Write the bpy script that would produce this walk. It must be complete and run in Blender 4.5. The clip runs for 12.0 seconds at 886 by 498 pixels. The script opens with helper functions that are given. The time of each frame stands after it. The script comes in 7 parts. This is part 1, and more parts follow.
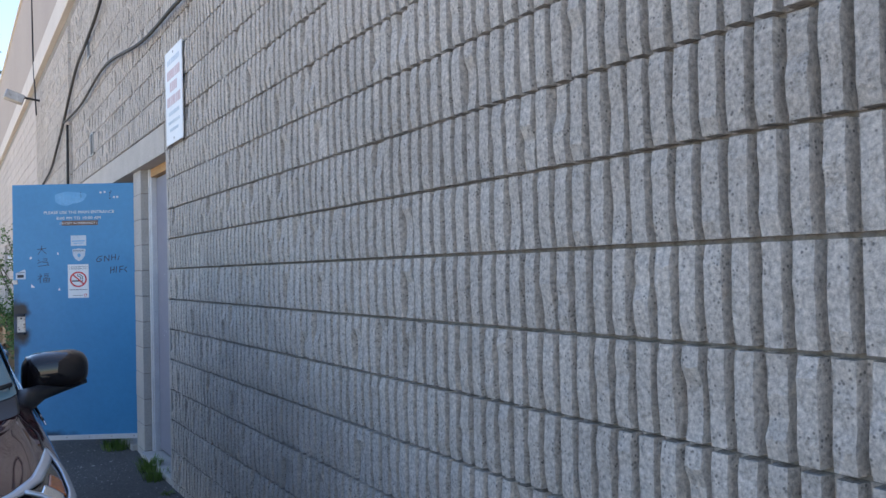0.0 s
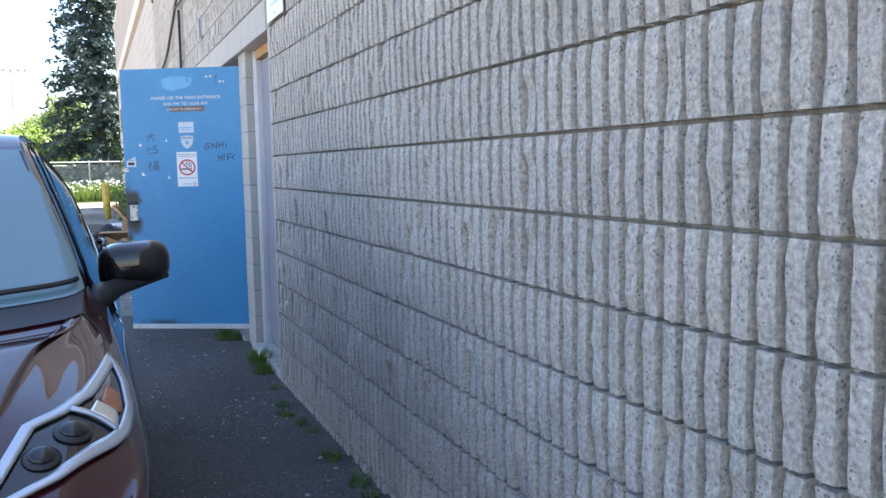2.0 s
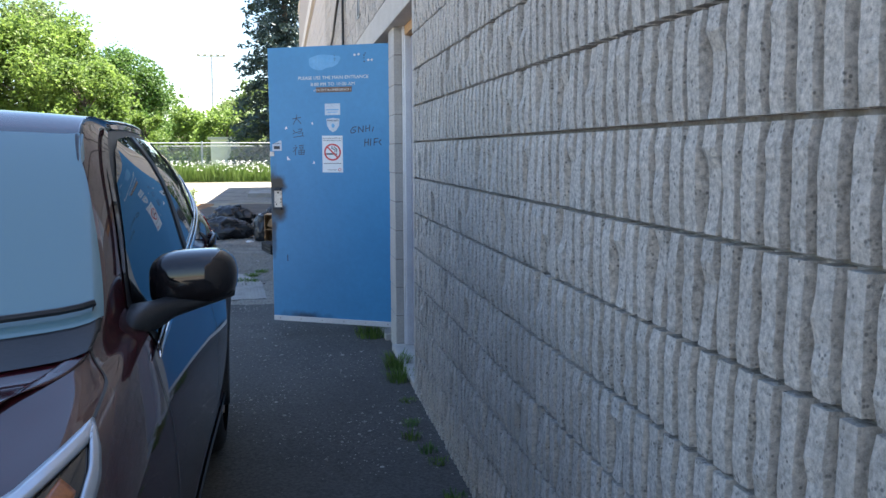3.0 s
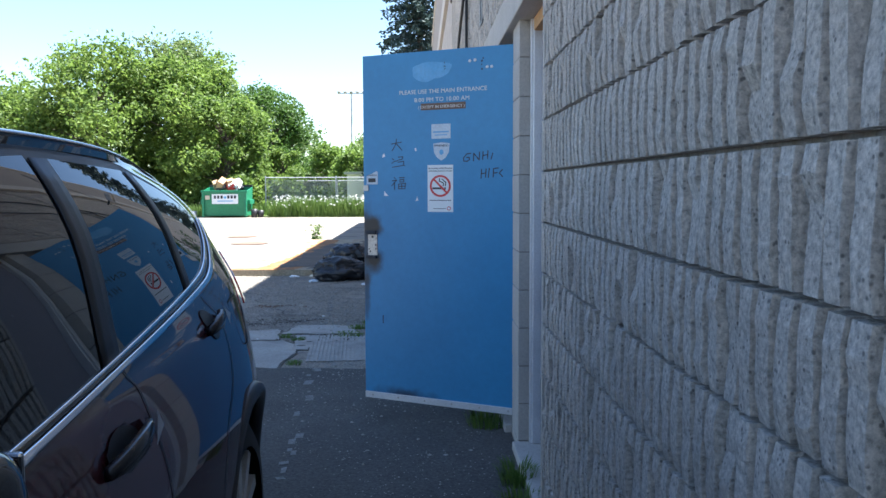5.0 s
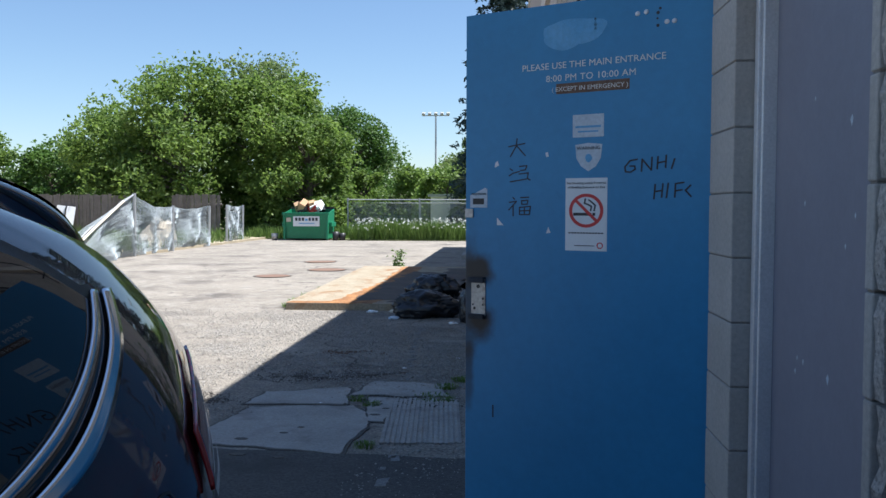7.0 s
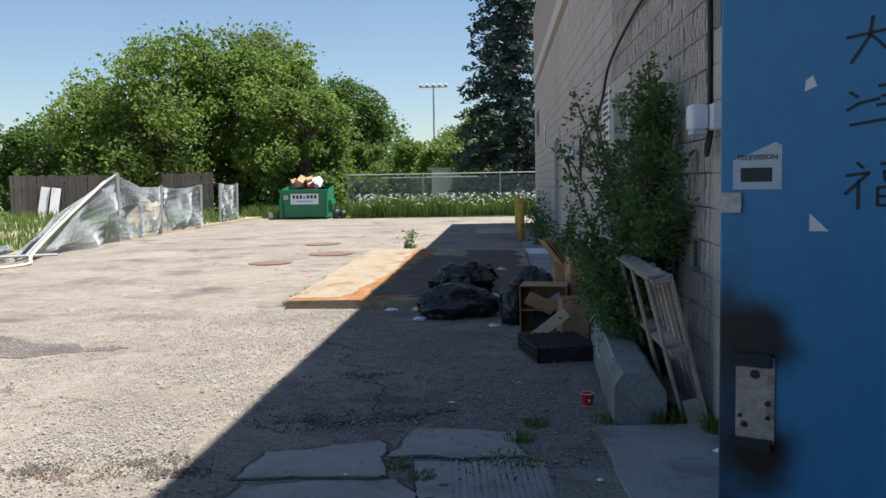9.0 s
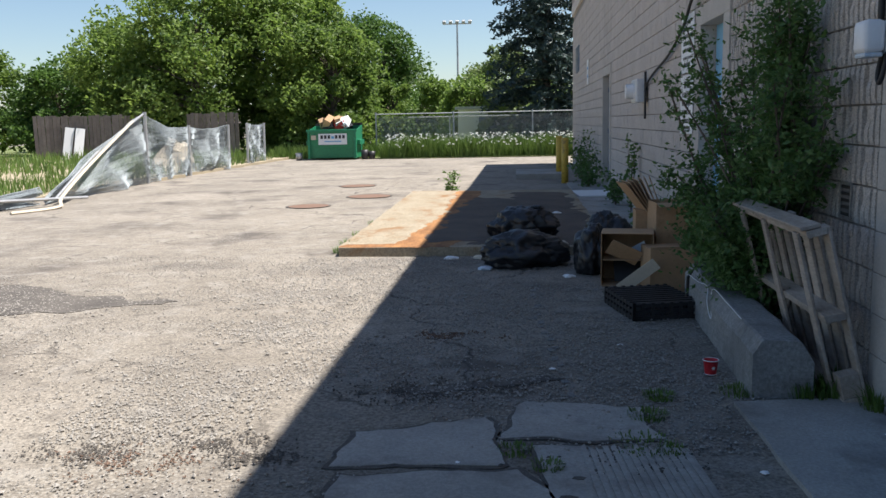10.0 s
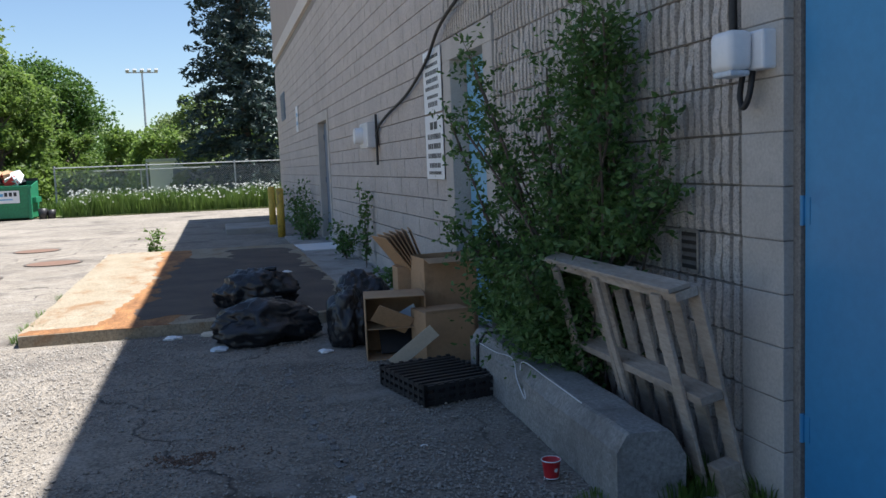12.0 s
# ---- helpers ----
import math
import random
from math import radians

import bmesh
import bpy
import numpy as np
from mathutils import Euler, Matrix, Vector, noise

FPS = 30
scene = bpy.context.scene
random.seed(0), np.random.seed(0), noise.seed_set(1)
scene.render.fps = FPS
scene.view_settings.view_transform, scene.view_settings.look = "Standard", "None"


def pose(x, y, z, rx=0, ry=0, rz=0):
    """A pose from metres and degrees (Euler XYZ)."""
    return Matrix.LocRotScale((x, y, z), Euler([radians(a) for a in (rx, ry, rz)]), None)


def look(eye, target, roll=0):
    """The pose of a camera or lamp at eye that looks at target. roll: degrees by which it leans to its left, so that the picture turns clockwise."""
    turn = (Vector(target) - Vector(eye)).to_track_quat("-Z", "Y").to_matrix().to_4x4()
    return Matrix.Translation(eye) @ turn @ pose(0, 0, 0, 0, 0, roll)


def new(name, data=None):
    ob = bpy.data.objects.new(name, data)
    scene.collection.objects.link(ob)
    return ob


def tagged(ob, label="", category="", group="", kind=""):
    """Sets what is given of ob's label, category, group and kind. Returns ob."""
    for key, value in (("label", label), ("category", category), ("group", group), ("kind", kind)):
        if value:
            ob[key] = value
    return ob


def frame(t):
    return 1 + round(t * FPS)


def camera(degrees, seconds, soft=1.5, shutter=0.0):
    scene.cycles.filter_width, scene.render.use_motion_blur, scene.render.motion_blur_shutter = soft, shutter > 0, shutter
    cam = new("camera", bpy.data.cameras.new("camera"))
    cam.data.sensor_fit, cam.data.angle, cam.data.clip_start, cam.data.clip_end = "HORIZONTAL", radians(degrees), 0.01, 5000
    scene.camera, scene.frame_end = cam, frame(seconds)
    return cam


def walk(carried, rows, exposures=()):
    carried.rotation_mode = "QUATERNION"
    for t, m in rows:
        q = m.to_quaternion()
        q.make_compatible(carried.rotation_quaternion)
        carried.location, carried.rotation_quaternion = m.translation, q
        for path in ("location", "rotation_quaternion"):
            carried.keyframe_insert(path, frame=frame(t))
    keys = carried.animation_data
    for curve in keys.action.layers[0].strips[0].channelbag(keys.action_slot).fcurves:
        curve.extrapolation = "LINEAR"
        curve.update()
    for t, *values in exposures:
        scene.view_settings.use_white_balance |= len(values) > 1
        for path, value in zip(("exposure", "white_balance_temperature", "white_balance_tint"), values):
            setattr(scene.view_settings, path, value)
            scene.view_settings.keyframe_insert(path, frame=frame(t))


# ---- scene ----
cam = camera(54.7, 12.0)
PATH = [
    (0, (-1.288, -7.385, 1.435), (-0.288, -5.653, 1.479), -1.4),
    (0.5, (-1.323, -7.372, 1.427), (-0.196, -5.719, 1.435), -1.5),
    (1, (-1.357, -7.442, 1.425), (-0.25, -5.778, 1.349), -1.2),
    (1.5, (-1.276, -7.248, 1.382), (-0.314, -5.502, 1.214), -1.2),
    (2, (-1.074, -6.953, 1.4), (-0.326, -5.109, 1.203), -1.1),
    (2.5, (-0.85, -6.658, 1.416), (-0.311, -4.744, 1.201), -0.4),
    (3, (-0.731, -6.313, 1.425), (-0.37, -4.359, 1.196), -0.2),
    (3.2, (-0.69, -6.199, 1.431), (-0.382, -4.236, 1.21), -0.1),
    (4.8, (-0.471, -5.0, 1.402), (-0.396, -3.007, 1.25), -0.4),
    (5, (-0.482, -4.823, 1.417), (-0.431, -2.829, 1.269), -0.2),
    (5.5, (-0.538, -4.369, 1.422), (-0.577, -2.375, 1.285), -0.2),
    (6, (-0.555, -3.914, 1.422), (-0.65, -1.92, 1.299), -0.2),
    (6.5, (-0.594, -3.489, 1.426), (-0.722, -1.496, 1.318), -0.1),
    (7, (-0.679, -3.053, 1.422), (-0.819, -1.06, 1.327), 0.1),
    (7.2, (-0.702, -2.872, 1.408), (-0.843, -0.88, 1.303), 0.1),
    (8.8, (-1.132, -1.251, 1.439), (-1.254, 0.738, 1.278), -1.0),
    (9, (-1.217, -1.071, 1.447), (-1.351, 0.919, 1.291), -1.0),
    (9.5, (-1.44, -0.657, 1.451), (-1.607, 1.324, 1.237), -1.0),
    (10, (-1.724, -0.394, 1.431), (-1.906, 1.576, 1.138), -1.2),
    (10.5, (-1.893, -0.085, 1.364), (-1.981, 1.892, 1.076), -1.5),
    (11, (-1.976, 0.316, 1.379), (-1.888, 2.298, 1.129), -1.6),
    (11.5, (-2.069, 0.624, 1.404), (-1.76, 2.589, 1.197), -2.0),
    (12, (-2.03, 0.928, 1.403), (-1.525, 2.853, 1.205), -2.3),
]
walk(cam, [(t, look(e, g, r)) for t, e, g, r in PATH],
     exposures=[(0.0, 2.5, 6330, 13), (1.0, 3.2, 6400, 13), (2.5, 2.95, 6480, 11), (3.2, 2.62, 6350, 10), (4.8, 2.36, 5950, 9), (5.5, 1.98, 5750, 8),
                (6.5, 1.40, 5720, 8), (7.2, 1.10, 5800, 9), (8.8, 0.98, 6250, 10), (10.5, 1.02, 6250, 10), (12.0, 1.16, 5980, 10)])

# ---- light ----
world = bpy.data.worlds.new("sky")
scene.world = world
world.use_nodes = True
SUN_TO = Vector((2.8, 0.25, 6.75)).normalized()
_n = world.node_tree.nodes
_sky = _n.new("ShaderNodeTexSky")
_sky.sky_type, _sky.sun_disc = "NISHITA", False
_sky.sun_elevation = math.asin(SUN_TO.z)
_sky.sun_rotation = math.atan2(SUN_TO.x, SUN_TO.y)
_sky.air_density, _sky.dust_density, _sky.ozone_density = 1.0, 0.35, 1.6
_n["Background"].inputs["Strength"].default_value = 0.065
world.node_tree.links.new(_sky.outputs[0], _n["Background"].inputs["Color"])
sun = new("sun", bpy.data.lights.new("sun", "SUN"))
sun.data.energy, sun.data.angle, sun.data.color = 5.0, radians(0.53), (1.0, 0.93, 0.84)
sun.matrix_world = look(SUN_TO * 50, (0, 0, 0))


# ---- materials ----
def mat(name, a, b, scale=4.0, rough=0.8, bump=0.25, bump_scale=60.0, metal=0.0, fine=0.25, random_amount=0.0,
        stain=None, stain_scale=0.7, stain_low=0.55, stain_high=0.7, stretch=(1, 1, 1), coat=0.0, local=False, pits=False, spec=0.5):
    """Two colours mixed by a coarse and a fine noise, a third as stains, with fine relief."""
    m = bpy.data.materials.new(name)
    m.use_nodes = True
    nt, N, L = m.node_tree, m.node_tree.nodes, m.node_tree.links
    p = N["Principled BSDF"]
    if local:
        src = N.new("ShaderNodeTexCoord").outputs["Object"]
    else:
        src = N.new("ShaderNodeNewGeometry").outputs["Position"]
    mp = N.new("ShaderNodeMapping")
    mp.inputs["Scale"].default_value = stretch
    L.new(src, mp.inputs["Vector"])
    def noi(s, d, r=0.6):
        t = N.new("ShaderNodeTexNoise")
        t.inputs["Scale"].default_value, t.inputs["Detail"].default_value, t.inputs["Roughness"].default_value = s, d, r
        L.new(mp.outputs[0], t.inputs["Vector"])
        return t.outputs["Fac"]
    def ramp(sock, lo, hi):
        r = N.new("ShaderNodeMapRange")
        r.inputs["From Min"].default_value, r.inputs["From Max"].default_value = lo, hi
        L.new(sock, r.inputs["Value"])
        return r.outputs[0]
    def mixc(f, x, y, mode="MIX"):
        k = N.new("ShaderNodeMix")
        k.data_type, k.blend_type = "RGBA", mode
        if hasattr(f, "links"):
            L.new(f, k.inputs[0])
        else:
            k.inputs[0].default_value = f
        for v, s in ((x, k.inputs[6]), (y, k.inputs[7])):
            if hasattr(v, "links"):
                L.new(v, s)
            else:
                s.default_value = (*v, 1)
        return k.outputs[2]
    col = mixc(ramp(noi(scale, 5), 0.3, 0.7), a, b)
    if fine:
        f = N.new("ShaderNodeMapRange")
        L.new(noi(bump_scale, 3, 0.7), f.inputs["Value"])
        f.inputs["From Min"].default_value, f.inputs["From Max"].default_value = 0.3, 0.7
        f.inputs["To Min"].default_value, f.inputs["To Max"].default_value = 1 - fine, 1 + fine
        g = N.new("ShaderNodeVectorMath")
        g.operation = "SCALE"
        L.new(col, g.inputs[0])
        L.new(f.outputs[0], g.inputs["Scale"])
        col = g.outputs[0]
    if stain:
        col = mixc(ramp(noi(stain_scale, 6, 0.65), stain_low, stain_high), col, stain)
    if pits:
        v = N.new("ShaderNodeTexVoronoi")
        v.inputs["Scale"].default_value = 95
        L.new(mp.outputs[0], v.inputs["Vector"])
        gate = ramp(noi(30, 2), 0.52, 0.60)
        k = N.new("ShaderNodeMath")
        k.operation = "MULTIPLY"
        r_ = N.new("ShaderNodeMapRange")
        r_.inputs["From Min"].default_value, r_.inputs["From Max"].default_value = 0.18, 0.38
        r_.inputs["To Min"].default_value, r_.inputs["To Max"].default_value = 1.0, 0.0
        L.new(v.outputs["Distance"], r_.inputs["Value"])
        L.new(r_.outputs[0], k.inputs[0])
        L.new(gate, k.inputs[1])
        col = mixc(k.outputs[0], col, (0.20, 0.185, 0.17))
    if random_amount:
        o = N.new("ShaderNodeObjectInfo")
        f = N.new("ShaderNodeMapRange")
        L.new(o.outputs["Random"], f.inputs["Value"])
        f.inputs["To Min"].default_value, f.inputs["To Max"].default_value = 1 - random_amount, 1 + random_amount
        g = N.new("ShaderNodeVectorMath")
        g.operation = "SCALE"
        L.new(col, g.inputs[0])
        L.new(f.outputs[0], g.inputs["Scale"])
        col = g.outputs[0]
    L.new(col, p.inputs["Base Color"])
    p.inputs["Roughness"].default_value, p.inputs["Metallic"].default_value = rough, metal
    p.inputs["Specular IOR Level"].default_value = spec
    p.inputs["Coat Weight"].default_value, p.inputs["Coat Roughness"].default_value = coat, 0.03
    if bump:
        bm_ = N.new("ShaderNodeBump")
        bm_.inputs["Strength"].default_value, bm_.inputs["Distance"].default_value = bump, 0.01
        L.new(noi(bump_scale, 6, 0.7), bm_.inputs["Height"])
        L.new(bm_.outputs[0], p.inputs["Normal"])
    return m


def leafmat(name, a, b, scale=0.6, trans=0.35):
    """Leaf colours by island, with light passing through."""
    m = bpy.data.materials.new(name)
    m.use_nodes = True
    N, L = m.node_tree.nodes, m.node_tree.links
    p = N["Principled BSDF"]
    g = N.new("ShaderNodeNewGeometry")
    k = N.new("ShaderNodeMix")
    k.data_type = "RGBA"
    k.inputs[6].default_value, k.inputs[7].default_value = (*a, 1), (*b, 1)
    t = N.new("ShaderNodeTexNoise")
    t.inputs["Scale"].default_value = scale
    L.new(g.outputs["Position"], t.inputs["Vector"])
    add = N.new("ShaderNodeMath")
    add.operation = "MULTIPLY_ADD"
    L.new(g.outputs["Random Per Island"], add.inputs[0])
    add.inputs[1].default_value = 0.6
    sub = N.new("ShaderNodeMath")
    sub.operation = "MULTIPLY_ADD"
    L.new(t.outputs["Fac"], sub.inputs[0])
    sub.inputs[1].default_value, sub.inputs[2].default_value = 1.6, -0.6
    L.new(sub.outputs[0], add.inputs[2])
    add.use_clamp = True
    L.new(add.outputs[0], k.inputs[0])
    L.new(k.outputs[2], p.inputs["Base Color"])
    p.inputs["Roughness"].default_value = 0.55
    tr = N.new("ShaderNodeBsdfTranslucent")
    L.new(k.outputs[2], tr.inputs["Color"])
    mx = N.new("ShaderNodeMixShader")
    mx.inputs[0].default_value = trans
    L.new(p.outputs[0], mx.inputs[1])
    L.new(tr.outputs[0], mx.inputs[2])
    L.new(mx.outputs[0], N["Material Output"].inputs["Surface"])
    return m


def glass(name, tint, rough=0.02, through_=0.0):
    m = bpy.data.materials.new(name)
    m.use_nodes = True
    p = m.node_tree.nodes["Principled BSDF"]
    p.inputs["Base Color"].default_value = (*tint, 1)
    p.inputs["Roughness"].default_value = rough
    p.inputs["Transmission Weight"].default_value = through_
    p.inputs["IOR"].default_value = 1.5
    return m


M = {}
M["block"] = mat("split_block", (0.47, 0.425, 0.375), (0.57, 0.52, 0.465), 3.0, 0.95, 1.0, 85, random_amount=0.05, fine=0.40,
                 stain=(0.36, 0.33, 0.295), stain_scale=0.9, stain_low=0.56, stain_high=0.8, pits=True)
M["plain_block"] = mat("plain_block", (0.40, 0.36, 0.325), (0.49, 0.445, 0.405), 2.0, 0.95, 0.6, 45, random_amount=0.05, fine=0.2,
                       stain=(0.20, 0.18, 0.165), stain_scale=2.6, stain_low=0.66, stain_high=0.74)
M["mortar"] = mat("mortar", (0.20, 0.185, 0.17), (0.27, 0.25, 0.225), 5.0, 0.95, 0.5, 80)
M["concrete"] = mat("smooth_concrete", (0.40, 0.37, 0.33), (0.48, 0.45, 0.41), 3.0, 0.9, 0.3, 70, fine=0.12,
                    stain=(0.26, 0.24, 0.22), stain_scale=2.0, stain_low=0.6, stain_high=0.8)
M["band"] = mat("pale_band", (0.50, 0.46, 0.42), (0.56, 0.52, 0.47), 1.0, 0.8, 0.1, 30, fine=0.06)
M["parapet"] = mat("parapet_cladding", (0.33, 0.28, 0.245), (0.36, 0.31, 0.27), 0.6, 0.8, 0.1, 20, fine=0.06)
M["blue"] = mat("blue_paint", (0.042, 0.225, 0.44), (0.05, 0.255, 0.485), 2.0, 0.42, 0.06, 25, fine=0.05,
                stain=(0.03, 0.14, 0.33), stain_scale=2.2, stain_low=0.6, stain_high=0.8)
M["pale_blue"] = mat("pale_blue_paint", (0.17, 0.38, 0.55), (0.20, 0.42, 0.60), 2.0, 0.5, 0.05, 25, fine=0.05)
M["grey_door"] = mat("lilac_grey_paint", (0.20, 0.20, 0.245), (0.23, 0.23, 0.275), 2.0, 0.5, 0.05, 25, fine=0.05)
M["slate_door"] = mat("slate_paint", (0.12, 0.16, 0.22), (0.15, 0.19, 0.25), 2.0, 0.5, 0.05, 25, fine=0.05)
M["aluminium"] = mat("dull_aluminium", (0.60, 0.60, 0.61), (0.70, 0.70, 0.71), 6.0, 0.38, 0.05, 120, metal=0.25, fine=0.1)
M["steel"] = mat("worn_steel", (0.35, 0.34, 0.33), (0.5, 0.49, 0.48), 12.0, 0.45, 0.2, 80, metal=0.8, fine=0.2,
                 stain=(0.12, 0.07, 0.04), stain_scale=14, stain_low=0.55, stain_high=0.75)
M["galv"] = mat("galvanised_wire", (0.38, 0.39, 0.40), (0.5, 0.5, 0.5), 6.0, 0.5, 0.0, 50, metal=0.6)
M["white"] = mat("white_sign", (0.74, 0.75, 0.76), (0.80, 0.80, 0.80), 3.0, 0.45, 0.03, 40, fine=0.03)
M["label_grey"] = mat("faded_sticker", (0.48, 0.55, 0.62), (0.58, 0.63, 0.68), 9.0, 0.5, 0.05, 80, fine=0.12)
M["red"] = mat("sign_red", (0.55, 0.03, 0.03), (0.6, 0.04, 0.04), 6.0, 0.45, 0.03, 40, fine=0.05)
M["faded_red"] = mat("sun_faded_red", (0.56, 0.40, 0.40), (0.62, 0.47, 0.47), 6.0, 0.5, 0.03, 40, fine=0.05)
M["ink"] = mat("black_ink", (0.015, 0.015, 0.02), (0.03, 0.03, 0.035), 8.0, 0.5, 0.0, 40, fine=0.1)
M["letter"] = mat("cream_letters", (0.74, 0.72, 0.66), (0.80, 0.78, 0.73), 8.0, 0.5, 0.0, 40, fine=0.05)
M["scuff"] = mat("pale_blue_overpaint", (0.10, 0.33, 0.58), (0.16, 0.40, 0.64), 9.0, 0.5, 0.05, 60, fine=0.1)
M["soot"] = mat("scorched_paint", (0.012, 0.014, 0.018), (0.03, 0.04, 0.06), 16.0, 0.7, 0.2, 80, fine=0.2)
M["brown"] = mat("brown_residue", (0.14, 0.08, 0.055), (0.2, 0.12, 0.08), 20.0, 0.8, 0.1, 90)
M["timber"] = mat("grey_timber", (0.30, 0.24, 0.185), (0.47, 0.41, 0.35), 5.0, 0.85, 0.4, 60, fine=0.2, stretch=(1, 0.25, 1),
                  stain=(0.18, 0.14, 0.11), stain_scale=4, stain_low=0.6, stain_high=0.75, random_amount=0.15)
M["pine"] = mat("raw_pine", (0.42, 0.24, 0.10), (0.5, 0.3, 0.14), 8.0, 0.8, 0.2, 60)
M["fence_wood"] = mat("weathered_fence", (0.14, 0.12, 0.11), (0.2, 0.175, 0.16), 3.0, 0.9, 0.3, 30, random_amount=0.15)
M["card"] = mat("cardboard", (0.38, 0.24, 0.13), (0.45, 0.29, 0.165), 4.0, 0.9, 0.1, 40, fine=0.08,
                stain=(0.26, 0.16, 0.085), stain_scale=3, stain_low=0.6, stain_high=0.75)
M["card_in"] = mat("cardboard_inside", (0.40, 0.27, 0.16), (0.30, 0.19, 0.10), 6.0, 0.9, 0.1, 40, fine=0.08)
M["bag"] = mat("black_plastic", (0.008, 0.009, 0.012), (0.016, 0.017, 0.02), 5.0, 0.32, 0.5, 22, fine=0.1)
M["black"] = mat("black_moulded_plastic", (0.014, 0.014, 0.016), (0.025, 0.025, 0.027), 8.0, 0.45, 0.1, 120, fine=0.1)
M["rubber"] = mat("tyre_rubber", (0.018, 0.018, 0.018), (0.03, 0.03, 0.03), 10.0, 0.8, 0.2, 80)
M["cup"] = mat("red_paper_cup", (0.50, 0.02, 0.03), (0.56, 0.03, 0.04), 9.0, 0.45, 0.02, 50, fine=0.04)
M["yellow"] = mat("worn_yellow_paint", (0.50, 0.33, 0.04), (0.58, 0.40, 0.07), 4.0, 0.6, 0.2, 40,
                  stain=(0.2, 0.13, 0.06), stain_scale=5, stain_low=0.58, stain_high=0.7)
M["green"] = mat("green_dumpster_paint", (0.012, 0.17, 0.075), (0.02, 0.21, 0.10), 2.0, 0.5, 0.1, 20,
                 stain=(0.02, 0.10, 0.05), stain_scale=2, stain_low=0.6, stain_high=0.75)
M["tar"] = mat("dark_tar", (0.07, 0.062, 0.055), (0.13, 0.115, 0.10), 3.0, 0.95, 0.7, 60, fine=0.3)
M["label_card"] = mat("pale_card", (0.50, 0.43, 0.33), (0.60, 0.53, 0.42), 5.0, 0.9, 0.1, 50, fine=0.08)
M["field"] = mat("field_turf", (0.10, 0.13, 0.04), (0.17, 0.19, 0.07), 0.6, 0.95, 0.5, 12)
M["netting"] = mat("grey_plastic_netting", (0.36, 0.40, 0.42), (0.46, 0.50, 0.52), 2.0, 0.5, 0.0, 50)
M["earth"] = mat("dry_earth", (0.30, 0.25, 0.17), (0.38, 0.32, 0.22), 1.5, 0.95, 0.5, 25)
M["bark"] = mat("bark", (0.09, 0.07, 0.055), (0.15, 0.12, 0.10), 5.0, 0.95, 0.6, 30)
M["cable"] = mat("black_cable", (0.014, 0.014, 0.015), (0.02, 0.02, 0.02), 6.0, 0.6, 0.0, 50)
M["paint_car"] = mat("burgundy_car_paint", (0.036, 0.004, 0.007), (0.042, 0.005, 0.008), 3.0, 0.5, 0.0, 400, metal=0.0, fine=0.04, coat=1.0, spec=0.08)
M["glass_car"] = glass("tinted_car_glass", (0.012, 0.014, 0.016), 0.01)
# opaque; the pale sky reflection is put into the base colour
M["glass_front"] = glass("sky_tinted_windscreen", (0.13, 0.22, 0.245), 0.01)
M["glass_border"] = glass("dark_windscreen_border", (0.05, 0.055, 0.065), 0.03)
M["lamp_chrome"] = mat("satin_lamp_chrome", (0.42, 0.44, 0.48), (0.5, 0.52, 0.55), 4.0, 0.28, 0.0, 50, metal=0.55, fine=0.02, coat=0.6)
M["chrome"] = mat("chrome_trim", (0.75, 0.75, 0.76), (0.8, 0.8, 0.8), 4.0, 0.12, 0.0, 50, metal=1.0, fine=0.02)
M["lens"] = glass("headlight_lens", (0.9, 0.92, 0.93), 0.01, 1.0)
M["amber"] = mat("amber_reflector", (0.30, 0.085, 0.02), (0.36, 0.11, 0.03), 20.0, 0.25, 0.1, 90)
M["tail"] = mat("red_tail_lens", (0.28, 0.006, 0.01), (0.34, 0.01, 0.012), 9.0, 0.12, 0.0, 50, coat=1.0)
M["void"] = mat("dim_interior_paint", (0.10, 0.10, 0.10), (0.14, 0.135, 0.13), 2.0, 0.9, 0.1, 20)
M["leaf_elm"] = leafmat("elm_leaves", (0.08, 0.145, 0.028), (0.24, 0.335, 0.07), 0.6, 0.55)
M["leaf_maple"] = leafmat("maple_leaves", (0.05, 0.105, 0.02), (0.11, 0.20, 0.035), 0.6, 0.4)
M["leaf_far"] = leafmat("far_leaves", (0.10, 0.15, 0.05), (0.20, 0.26, 0.08), 0.6, 0.45)
M["leaf_spruce"] = leafmat("spruce_needles", (0.018, 0.036, 0.030), (0.05, 0.085, 0.075), 1.2, 0.1)
M["leaf_bush"] = leafmat("buckthorn_leaves", (0.055, 0.125, 0.03), (0.135, 0.235, 0.065), 3.0, 0.35)
M["grass"] = leafmat("grass_blades", (0.065, 0.13, 0.02), (0.16, 0.24, 0.05), 2.0, 0.3)
M["petal"] = leafmat("white_petals", (0.75, 0.75, 0.70), (0.8, 0.8, 0.78), 2.0, 0.3)


